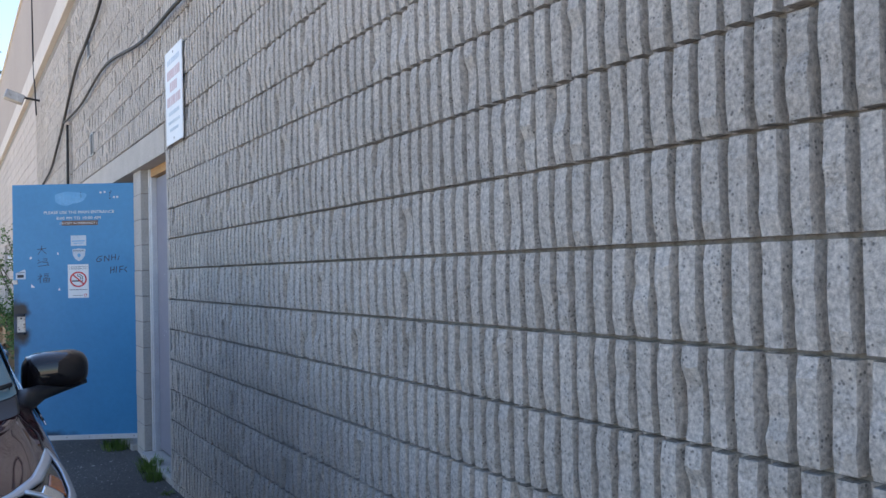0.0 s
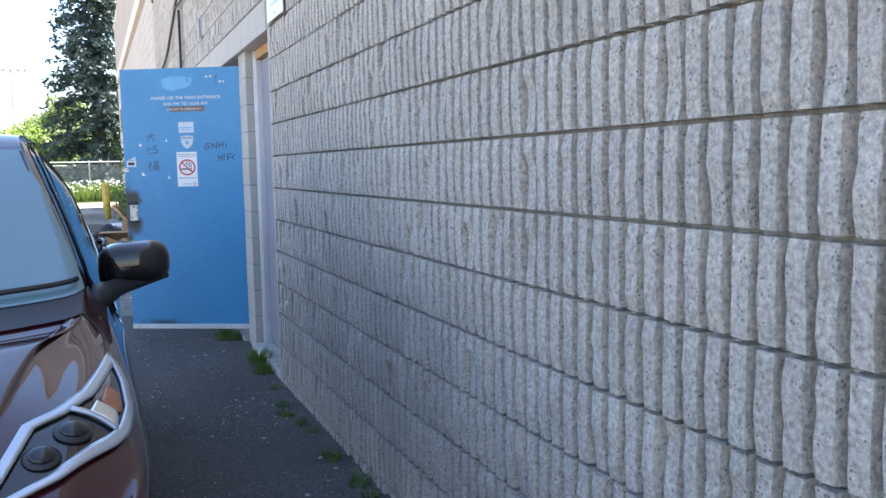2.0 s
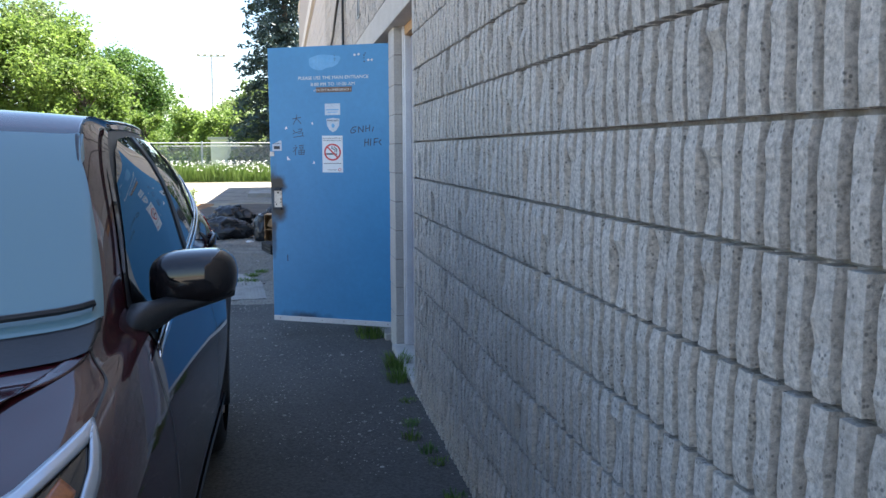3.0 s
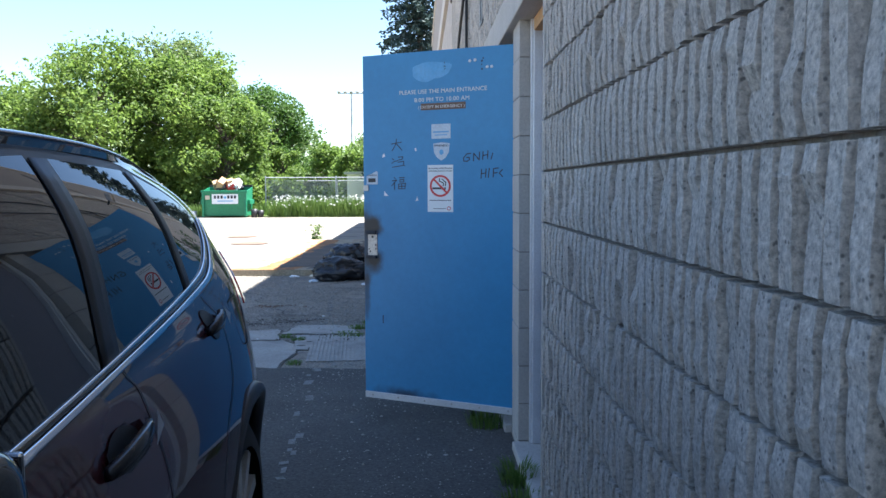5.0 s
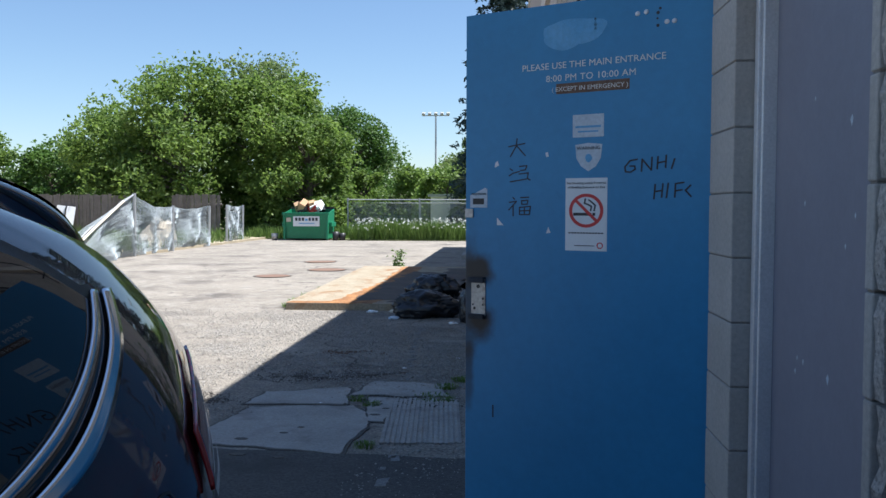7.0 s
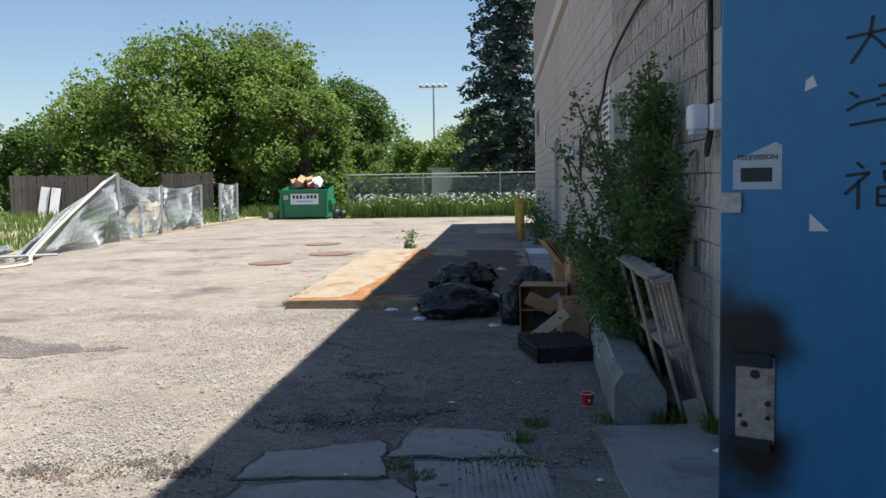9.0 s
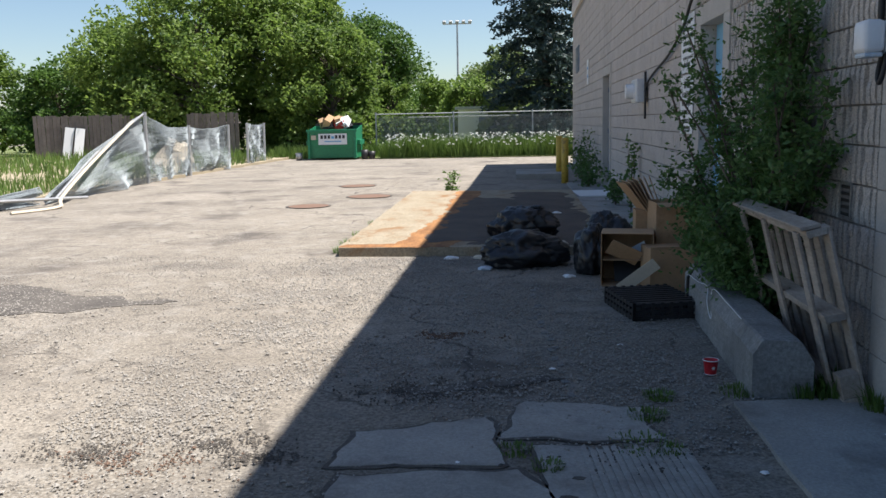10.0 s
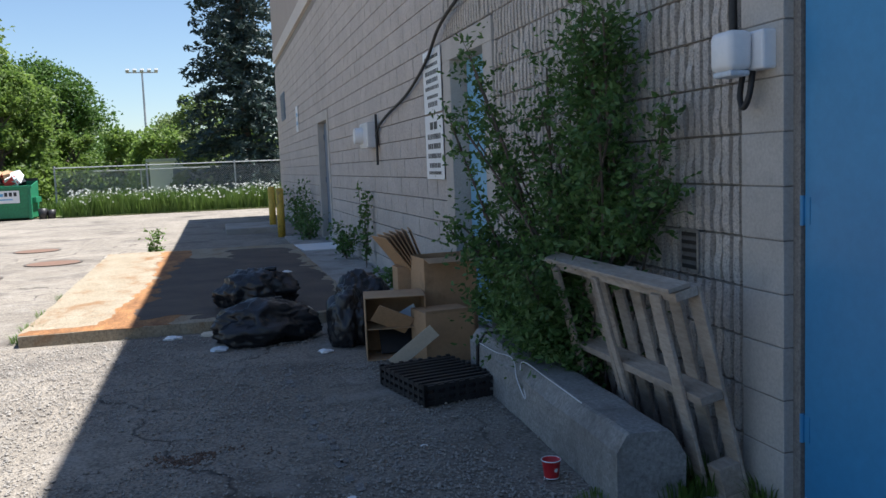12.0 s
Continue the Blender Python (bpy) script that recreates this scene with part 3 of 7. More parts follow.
def on_face(u, z, rx=90, extra=0.0012):
    """A pose on the outer face, u metres from the free edge, reading left to right."""
    return pose(DW - u * KU, YF + extra, z, 90, 0, 180) @ Matrix.Diagonal((KU, 1, 1, 1))


def face_part(name, build, material, label=""):
    """Builds in (u, z) with u from the free edge; laid on the outer face."""
    b = bmesh.new()
    build(b)
    bmesh.ops.transform(b, matrix=Matrix(((-KU, 0, 0, DW), (0, -1, 0, YF), (0, 0, 1, 0), (0, 0, 0, 1))), verts=b.verts)
    return part(name, b, material, open_door, label)


def fp_box(u0, u1, z0, z1, d, lift=0.0):
    return lambda b: cuboid(b, u0, u1, -lift - d, -lift, z0, z1)


def blob(b, u, z, ru, rz, y, n=28, rough=0.2, seed=0):
    vs = []
    for i in range(n):
        t = i * math.tau / n
        k = 1 + rough * noise.noise((math.cos(t) * 1.6 + seed, math.sin(t) * 1.6, seed))
        vs.append(b.verts.new((u + ru * k * math.cos(t), y, z + rz * k * math.sin(t))))
    b.faces.new(vs)


flat_text("lettering", "PLEASE USE THE MAIN ENTRANCE", 0.0345, on_face(0.500, 1.955), "letter", open_door, "cream lettering")
flat_text("lettering", "8:00 PM TO 10:00 AM", 0.0345, on_face(0.497, 1.907), "letter", open_door, "cream lettering", space=1.05)
flat_text("lettering", "( EXCEPT IN EMERGENCY )", 0.0235, on_face(0.495, 1.868, extra=0.002), "letter", open_door, "small cream lettering")
face_part("residue", fp_box(0.37, 0.64, 1.858, 1.897, 0.0008), "brown", "brown strip of old glue")
face_part("overpaint", lambda b: [blob(b, 0.44, 2.09, 0.125, 0.048, -0.0012, seed=3), blob(b, 0.40, 2.065, 0.08, 0.04, -0.0018, seed=5)], "scuff", "pale blue patch of overpaint")
face_part("rivets", lambda b: [bmesh.ops.create_uvsphere(b, u_segments=8, v_segments=5, radius=r, matrix=Matrix.Translation((u, -0.001, z)) @ Matrix.Diagonal((1, 0.35, 1, 1)))
                               for u, z, r in ((0.665, 2.125, 0.009), (0.695, 2.128, 0.009), (0.765, 2.085, 0.009), (0.79, 2.085, 0.009))], "aluminium", "bright rivets")
face_part("rivet_holes", lambda b: [blob(b, u, z, r, r, -0.0012, n=10, seed=i) for i, (u, z, r) in enumerate(((0.735, 2.12, 0.006), (0.733, 2.10, 0.004), (0.742, 2.135, 0.005), (0.735, 2.075, 0.006), (0.515, 2.125, 0.005), (0.516, 2.105, 0.006), (0.517, 2.09, 0.005)))], "ink")

# no-smoking notice
NX, NZ = 0.41, 1.262
sheet_ = face_part("notice", fp_box(NX, NX + 0.155, NZ, NZ + 0.275, 0.0012), "white", "white no-smoking notice with a red barred circle")
face_part("barred_circle", lambda b: (ring(b, NX + 0.078, NZ + 0.152, 0.052, 0.064, -0.0022), stroke(b, [(NX + 0.038, NZ + 0.192), (NX + 0.118, NZ + 0.112)], 0.0055, -0.0026)), "red", "red barred circle")


def cigarette(b):
    cuboid(b, NX + 0.03, NX + 0.098, -0.0022, -0.0018, NZ + 0.133, NZ + 0.144)
    cuboid(b, NX + 0.102, NX + 0.112, -0.0022, -0.0018, NZ + 0.133, NZ + 0.144)
    stroke(b, [(NX + 0.095, NZ + 0.152), (NX + 0.098, NZ + 0.168), (NX + 0.085, NZ + 0.175), (NX + 0.072, NZ + 0.18), (NX + 0.075, NZ + 0.196)], 0.003, -0.0021)
    stroke(b, [(NX + 0.108, NZ + 0.152), (NX + 0.112, NZ + 0.172), (NX + 0.098, NZ + 0.185), (NX + 0.088, NZ + 0.192)], 0.003, -0.0021)


face_part("pictogram", cigarette, "ink", "black cigarette drawing")
flat_text("lettering", "No Smoking within 9 metres", 0.0125, on_face(NX + 0.078, NZ + 0.252, extra=0.002), "ink", open_door, "small black lettering")
flat_text("lettering", "of Building Entrance or Exit", 0.0125, on_face(NX + 0.078, NZ + 0.236, extra=0.002), "ink", open_door, "small black lettering")
face_part("print", lambda b: [cuboid(b, NX + 0.012 + 0.011 * i, NX + 0.021 + 0.011 * i, -0.002, -0.0016, NZ + 0.065, NZ + 0.07) for i in range(12)], "ink")
face_part("print", lambda b: [cuboid(b, NX + 0.035, NX + 0.11, -0.002, -0.0016, NZ + 0.018, NZ + 0.021)], "ink")
face_part("roundel", lambda b: ring(b, NX + 0.13, NZ + 0.021, 0.008, 0.012, -0.002, 20), "red")

# faded stickers
face_part("sticker", fp_box(0.435, 0.55, 1.69, 1.775, 0.0008), "label_grey", "faded oblong sticker")
face_part("print", lambda b: [cuboid(b, 0.445, 0.54, -0.0014, -0.0009, 1.725, 1.733), cuboid(b, 0.455, 0.53, -0.0014, -0.0009, 1.708, 1.714)], "scuff")


def shield(b):
    o = ((0.445, 1.662), (0.495, 1.668), (0.545, 1.662), (0.54, 1.61), (0.522, 1.58), (0.495, 1.562), (0.468, 1.58), (0.45, 1.61))
    b.faces.new([b.verts.new((u, -0.0011, z)) for u, z in o])


face_part("sticker", shield, "label_grey", "faded shield-shaped warning sticker")
flat_text("lettering", "WARNING", 0.018, on_face(0.495, 1.643, extra=0.0018), "soot", open_door, "faint lettering")
face_part("print", lambda b: blob(b, 0.495, 1.612, 0.013, 0.016, -0.0016, 16, 0.3, 2), "scuff")


def torn(b):
    o = ((0.02, 1.425), (0.02, 1.475), (0.05, 1.488), (0.085, 1.505), (0.094, 1.498), (0.094, 1.425))
    b.faces.new([b.verts.new((u, -0.0011, z)) for u, z in o])


face_part("sticker", torn, "label_grey", "torn sticker curling at its corner")
face_part("print", lambda b: [cuboid(b, 0.032, 0.08, -0.0016, -0.0012, 1.438, 1.462)], "ink")
flat_text("lettering", "TELEVISION", 0.012, on_face(0.057, 1.476, extra=0.0018), "ink", open_door)
# bright scraps of tape
face_part("scrap", lambda b: [b.faces.new([b.verts.new((u + du, -0.0012, z + dz)) for du, dz in t]) for u, z, t in (
    (0.135, 1.355, ((0, 0), (0.028, 0.0), (0.0, 0.03))), (0.125, 1.585, ((0, 0), (0.018, 0.008), (0.012, 0.026), (0.002, 0.018))),
    (0.335, 1.325, ((0, 0), (0.018, 0.004), (0.009, 0.026))), (0.33, 1.62, ((0.004, 0), (0.014, 0.002), (0.01, 0.02), (0.0, 0.016))))], "white", "torn scraps of white tape")

# scorched lock
[o for o in open_door.children if o.name.startswith("leaf")][0].data.materials[0] = scorched_paint()
lock = face_part("lock_plate", fp_box(0.028, 0.088, 0.985, 1.135, 0.004), "steel", "bare steel lock plate")
face_part("lock_lip", fp_box(0.022, 0.084, 1.12, 1.142, 0.018), "soot", "burnt lip of the lock guard")
face_part("lock_lip", fp_box(0.022, 0.084, 0.972, 0.992, 0.018), "soot", "burnt lip of the lock guard")
face_part("bolt_holes", lambda b: [blob(b, u, z, r, r, -0.0046, 12, 0.1, 1) for u, z, r in ((0.058, 1.105, 0.008), (0.078, 1.055, 0.005), (0.078, 1.03, 0.004), (0.035, 1.03, 0.004), (0.042, 1.015, 0.006))], "ink")
face_part("catch", fp_box(0.0, 0.034, 1.385, 1.42, 0.006), "steel", "bright steel catch")
face_part("drip", fp_box(0.118, 0.124, 0.575, 0.625, 0.0008), "soot")


def scrawl(b):
    y = -0.0011
    o = 0.625
    z = 1.555
    def s(pts, k=1.0):
        stroke(b, [(o + p * 0.01, z + q * 0.01) for p, q in pts], 0.003, y)
    s([(4.5, 4.6), (2.0, 4.2), (0.2, 2.0), (0.4, 0.2), (2.2, 0.0), (3.8, 1.0), (3.6, 2.2), (2.0, 2.2)])
    s([(6, 0.2), (6.2, 4.6), (9.4, 0.6), (9.6, 5.2)])
    s([(11.4, 1.0), (11.6, 5.4)]), s([(11.5, 3.1), (14.0, 3.6)]), s([(14.2, 1.4), (14.4, 5.8)])
    s([(17.2, 4.4), (16.2, 1.0)])
    s([(10.4, -9.8), (10.8, -4.6)]), s([(10.6, -7.2), (13.0, -6.8)]), s([(13.0, -9.2), (13.4, -4.4)])
    s([(15.2, -4.2), (14.6, -9.4)]), s([(17.4, -9.2), (17.6, -4.4), (20.4, -4.0)]), s([(17.4, -7.0), (19.8, -6.6)])
    s([(22.6, -5.0), (20.9, -6.8), (22.8, -9.0)])


face_part("pen_scrawl", scrawl, "ink", "black pen scrawl")


def three_signs(b):
    """Three brush-like characters one above the other."""
    y = -0.0011
    def s(cx, cz, pts):
        stroke(b, [(cx + p * 0.01, cz + q * 0.01) for p, q in pts], 0.0024, y)
    x, z = 0.215, 1.66
    for pts in (((-3.2, 0.6), (3.4, 1.6)), ((0.2, 3.6), (-0.2, 0.6), (-2.6, -3.4)), ((0, 0.8), (3.6, -3.2))):
        s(x, z, pts)
    z = 1.555
    for pts in (((-3.6, 2.4), (-2.6, 1.6)), ((-4.0, -0.4), (-2.4, 0.6), (0.2, 1.2)), ((0.2, 3.2), (3.2, 3.4), (2.6, 1.8), (0.6, 1.6)), ((0.0, 0.2), (3.8, 0.6), (3.4, -1.6), (4.6, -2.2)), ((-3.6, -2.8), (3.0, -1.8))):
        s(x + 0.01, z, pts)
    z = 1.43
    for pts in (((-3.0, 3.6), (-2.2, 2.8)), ((-4.4, 1.6), (-1.4, 2.0), (-4.6, -1.4)), ((-2.8, 0.8), (-2.8, -3.8)), ((0.2, 3.4), (3.6, 3.6)), ((0.6, 2.2), (3.2, 2.4), (3.0, 0.9), (0.8, 0.8), (0.6, 2.2)), ((-0.2, -0.4), (-0.2, -3.2), (3.8, -3.2), (4.2, 0.0), (-0.2, -0.4)), ((1.8, -0.2), (1.8, -3.0)), ((0, -1.8), (4.0, -1.6))):
        s(x + 0.015, z, pts)


face_part("pen_characters", three_signs, "ink", "thin pen-drawn characters")

# shut leaves further along the row
for i, (hy, sg) in enumerate(((1.835, -1), (1.865, 1), (3.62, -1))):
    w = 0.90 if i != 2 else 0.85
    dd = leaf_door(f"door_{i + 2}", hy, w, x=0.075, sign=sg, label="shut blue steel door leaf in the row")
    structure(dd, "", "")
structure(link("trim_mullion", box(0.03, 0.12, 1.838, 1.862, 0.055, 2.27), "blue"), "blue steel mullion", "mullion")
# grey door
gd = leaf_door("door_5", -0.385, 0.945, x=0.165, sign=-1, material="grey_door", z0=0.07, z1=2.20, hinges=False, sill=False, label="shut lilac-grey steel door in a bright metal frame")
structure(gd, "", "")
gb = bmesh.new()
rr = random.Random(4)
for i in range(16):
    u, z, s_ = rr.uniform(0.1, 0.85), rr.uniform(0.9, 1.9), rr.uniform(0.004, 0.010)
    gb.faces.new([gb.verts.new((u + a * s_, -0.0237, z + c * s_ * 1.6)) for a, c in ((-1, 0.2), (0.1, -1), (1, 0.3), (0.2, 1))])
part("chips", gb, "label_grey", gd, "small pale chips in the paint")
for y0, y1 in ((-0.39, -0.33), (-1.385, -1.325)):
    b = bmesh.new()
    cuboid(b, 0.10, 0.2, y0, y1, 0.05, 2.27, bevel=0.004)
    cuboid(b, 0.088, 0.102, y0 + 0.012, y1 - 0.012, 0.05, 2.27, bevel=0.003)
    structure(link("trim_frame", b, "aluminium"), "bright aluminium door frame", "door frame")
structure(link("trim_head", box(0.10, 0.2, -1.325, -0.39, 2.205, 2.27, bevel=0.004), "pine"), "raw wooden packing over the grey door", "door head")

# blue door further on, in a smooth concrete surround
for n_, q in (("trim_jamb", (-0.012, 0.3, 7.0, 7.22, -0.05, 2.29)), ("trim_jamb", (-0.012, 0.3, 8.16, 8.4, -0.05, 2.29)), ("trim_lintel", (-0.012, 0.3, 7.0, 8.4, 2.29, 2.47))):
    structure(link(n_, box(*q, bevel=0.006), "concrete"), "smooth concrete surround of a door", "door surround")
d6 = leaf_door("door_6", 7.23, 0.92, x=0.16, sign=1, material="pale_blue", z0=0.05, z1=2.285, label="shut pale blue door behind the bush", hinges=True)
structure(d6, "", "")
for n_, q in (("trim_jamb", (-0.01, 0.3, 16.45, 16.62, -0.05, 2.29)), ("trim_jamb", (-0.01, 0.3, 18.0, 18.15, -0.05, 2.29)), ("trim_lintel", (-0.01, 0.3, 16.45, 18.15, 2.29, 2.47))):
    structure(link(n_, box(*q, bevel=0.006), "concrete"), "smooth concrete surround of a door", "door surround")
d7 = leaf_door("door_7", 17.99, 1.36, x=0.14, sign=-1, material="slate_door", z0=0.08, z1=2.28, label="shut slate-blue door with a lever handle")
structure(d7, "", "")
b = bmesh.new()
rod(b, (1.27, -0.02, 1.0), (1.27, -0.08, 1.0), 0.012)
rod(b, (1.27, -0.075, 1.0), (1.15, -0.075, 1.0), 0.011)
cuboid(b, 1.245, 1.295, -0.03, -0.0226, 0.92, 1.08)
part("handle", b, "steel", d7, "steel lever handle")


# ---- car ----
def car():
    ctrl = np.zeros((11, 10, 3))
    S0 = (0.08, 0.10, 0.35, 0.75, 1.28, 1.95, 2.40, 3.20, 3.95, 4.38, 4.50)
    W = (0.78, 0.88, 0.955, 0.97, 0.97, 0.965, 0.965, 0.965, 0.94, 0.80, 0.58)
    for j, (k, z, dz) in enumerate(((0.90, 0.25, 0), (0.97, 0.36, 0), (1.0, 0.58, 0), (0.995, 0.80, 0))):
        for i in range(11):
            ctrl[i, j] = (W[i] * k, S0[i], z)
    rows = {
        4: ((0.08, 0.11, 0.37, 0.77, 1.28, 1.95, 2.40, 3.20, 3.97, 4.40, 4.51), (0.75, 0.845, 0.915, 0.925, 0.915, 0.91, 0.91, 0.90, 0.855, 0.705, 0.53), (0.69, 0.75, 0.85, 0.92, 0.975, 0.985, 0.99, 1.01, 1.05, 1.06, 1.0)),
        5: ((0.10, 0.16, 0.42, 0.80, 1.28, 1.95, 2.40, 3.20, 4.00, 4.42, 4.52), (0.69, 0.78, 0.845, 0.865, 0.868, 0.872, 0.872, 0.85, 0.775, 0.655, 0.50), (0.74, 0.80, 0.90, 0.965, 1.03, 1.065, 1.075, 1.105, 1.22, 1.27, 1.15)),
        6: ((0.11, 0.18, 0.44, 0.82, 1.27, 1.98, 2.42, 3.18, 3.95, 4.36, 4.50), (0.62, 0.70, 0.77, 0.805, 0.853, 0.79, 0.79, 0.765, 0.70, 0.60, 0.47), (0.765, 0.82, 0.92, 0.985, 1.045, 1.32, 1.345, 1.355, 1.385, 1.40, 1.25)),
        7: ((0.10, 0.19, 0.45, 0.82, 1.24, 2.02, 2.45, 3.14, 3.86, 4.30, 4.48), (0.55, 0.63, 0.70, 0.745, 0.832, 0.668, 0.67, 0.65, 0.60, 0.54, 0.44), (0.775, 0.83, 0.935, 1.0, 1.055, 1.53, 1.56, 1.55, 1.49, 1.42, 1.26)),
        8: ((0.09, 0.18, 0.44, 0.81, 1.18, 2.00, 2.45, 3.14, 3.90, 4.30, 4.47), (0.40, 0.48, 0.60, 0.67, 0.775, 0.605, 0.60, 0.58, 0.53, 0.48, 0.40), (0.78, 0.835, 0.945, 1.01, 1.06, 1.575, 1.63, 1.62, 1.55, 1.46, 1.28)),
        9: ((0.02, 0.10, 0.38, 0.76, 1.05, 1.86, 2.45, 3.14, 3.95, 4.32, 4.46), (0,) * 11, (0.785, 0.84, 0.965, 1.03, 1.06, 1.60, 1.67, 1.66, 1.60, 1.49, 1.30)),
    }
    for j, (s, x, z) in rows.items():
        for i in range(11):
            ctrl[i, j] = (x[i], s[i], z[i])
    ctrl[:, :4, 1] = np.interp(ctrl[:, :4, 1], (0, 1.28, 1.95, 2.4, 3.2, 4.0, 4.38, 4.52), (0, 1.28, 1.90, 2.18, 2.85, 3.48, 3.98, 4.33))
    ctrl[:, 4:, 1] = np.interp(ctrl[:, 4:, 1], (0, 1.28, 1.95, 2.4, 3.2, 4.0, 4.36, 4.52), (0, 1.28, 1.90, 2.18, 2.85, 3.42, 3.78, 4.20))
    ctrl[:, :, 2] = np.where(ctrl[:, :, 2] > 1.0, 1.0 + (ctrl[:, :, 2] - 1.0) * 0.83, ctrl[:, :, 2])
    # nose and windscreen stand further forward; the tail is drawn in and the roof lifted, band by band
    for i, d in enumerate((-0.24, -0.24, -0.24, -0.25, -0.26, -0.30, -0.12)):
        ctrl[i, 6:, 1] += d
        ctrl[i, :6, 1] += d * (0.7 if i == 5 else 1.0)
    bands = ((0, 4), (4, 6), (6, 8), (8, 10))
    wider = {8: (-0.026, -0.014, -0.043, -0.054), 9: (-0.075, -0.021, -0.028, 0.012), 10: (-0.034, -0.028, -0.020, 0.0), 4: (0, 0, -0.018, -0.008), 5: (0, 0, -0.006, 0)}
    longer = {8: (0.0, 0.106, 0.037, 0.058), 9: (-0.031, 0.036, 0.005, 0.050), 10: (-0.013, -0.008, 0.0, 0.011), 4: (0, 0, -0.009, 0)}
    higher = {4: (0, 0, 0.041, 0.021), 5: (0, 0, 0.031, 0.005), 6: (0, 0, 0.025, 0.012), 7: (0, 0, 0.021, 0.019), 8: (0, 0, 0.049, 0.035), 9: (0, -0.072, 0, 0.034), 10: (0, -0.042, 0.012, 0.013)}
    for g, (lo_, hi_) in enumerate(bands):
        for i in range(11):
            ctrl[i, lo_:hi_, 0] *= 1 + wider.get(i, (0,) * 4)[g]
            ctrl[i, lo_:hi_, 1] += longer.get(i, (0,) * 4)[g]
            ctrl[i, lo_:hi_, 2] += higher.get(i, (0,) * 4)[g]

    ctrl[4, 8] += (0, -0.09, -0.025)
    ctrl[4, 9] += (0, -0.15, -0.045)
    ctrl[3, 8] += (0, -0.05, 0.0)
    ctrl[3, 9] += (0, -0.10, -0.012)

    def w4(t):
        return np.array([-t + 2 * t * t - t ** 3, 2 - 5 * t * t + 3 * t ** 3, t + 4 * t * t - 3 * t ** 3, -t * t + t ** 3]) / 2

    def surf(u, v):
        u, v = min(max(u, 0), 10), min(max(v, 0), 9)
        i, j = min(int(u), 9), min(int(v), 8)
        a, c = w4(u - i), w4(v - j)
        p = np.zeros(3)
        for m_ in range(4):
            ii = min(max(i + m_ - 1, 0), 10)
            for n_ in range(4):
                jj = j + n_ - 1
                if jj > 9:
                    q = ctrl[ii, 8] * (-1, 1, 1)
                else:
                    q = ctrl[ii, max(jj, 0)]
                p += a[m_] * c[n_] * q
        return p

    def normal(u, v):
        e = 0.02
        n = np.cross(surf(u, v + e) - surf(u, v - e), surf(u + e, v) - surf(u - e, v))
        l = np.linalg.norm(n)
        n = n / l if l > 1e-9 else np.array((0, 0, 1.0))
        ref = surf(u, v) - np.array((0, surf(u, v)[1], 0.75))
        return n if n @ ref > 0 else -n

    def patch(u0, u1, lo, hi, lift, nu=24, nv=10, side=1, thick=0.0, both=False):
        """A piece that lies on the skin between u0 and u1 and between lo(a) and hi(a)."""
        b = bmesh.new()
        g = []
        for i in range(nu + 1):
            a = i / nu
            u = u0(0) + (u1(0) - u0(0)) * a if callable(u0) else u0 + (u1 - u0) * a
            r = []
            for k in range(nv + 1):
                v = lo(a) + (hi(a) - lo(a)) * k / nv
                p = surf(u, v) + normal(u, v) * lift
                r.append(b.verts.new((p[0] * side, p[1], p[2])))
            g.append(r)
        for i in range(nu):
            for k in range(nv):
                f = (g[i][k], g[i + 1][k], g[i + 1][k + 1], g[i][k + 1])
                try:
                    b.faces.new(f if side < 0 else f[::-1])
                except ValueError:
                    pass
        if thick:
            bmesh.ops.recalc_face_normals(b, faces=b.faces)
            bmesh.ops.solidify(b, geom=b.faces[:], thickness=thick)
        return b

    UV = [(i / 12, k / 12) for i in range(121) for k in range(6, 97)]
    TAB = np.array([surf(u, v) for u, v in UV])

    def at(y, z):
        """The place (u, v) on the flank at the car's own length y and height z."""
        k = int(np.argmin((TAB[:, 1] - y) ** 2 + (TAB[:, 2] - z) ** 2 + np.where(TAB[:, 0] > 0.5, 0, 9)))
        u, v = UV[k]
        for _ in range(2):
            e = 0.02
            p = surf(u, v)
            a, d = (surf(u + e, v) - p) / e, (surf(u, v + e) - p) / e
            det = a[1] * d[2] - a[2] * d[1]
            if abs(det) < 1e-6:
                break
            r0, r1 = y - p[1], z - p[2]
            u += max(-0.1, min(0.1, (r0 * d[2] - r1 * d[1]) / det))
            v += max(-0.1, min(0.1, (a[1] * r1 - a[2] * r0) / det))
        return u, v

    def on_skin(u, v, lift, side):
        p = surf(u, v) + normal(u, v) * lift
        return Vector((p[0] * side, p[1], p[2]))

    def panel(P, lift, nu, nv, side=1, thick=0.0):
        """A piece on the flank; P(a, b) gives its length and height for a, b from 0 to 1."""
        b = bmesh.new()
        g = [[b.verts.new(on_skin(*at(*P(i / nu, k / nv)), lift, side)) for k in range(nv + 1)] for i in range(nu + 1)]
        for i in range(nu):
            for k in range(nv):
                f = (g[i][k], g[i + 1][k], g[i + 1][k + 1], g[i][k + 1])
                b.faces.new(f if side < 0 else f[::-1])
        if thick:
            bmesh.ops.recalc_face_normals(b, faces=b.faces)
            bmesh.ops.solidify(b, geom=b.faces[:], thickness=thick)
        return b

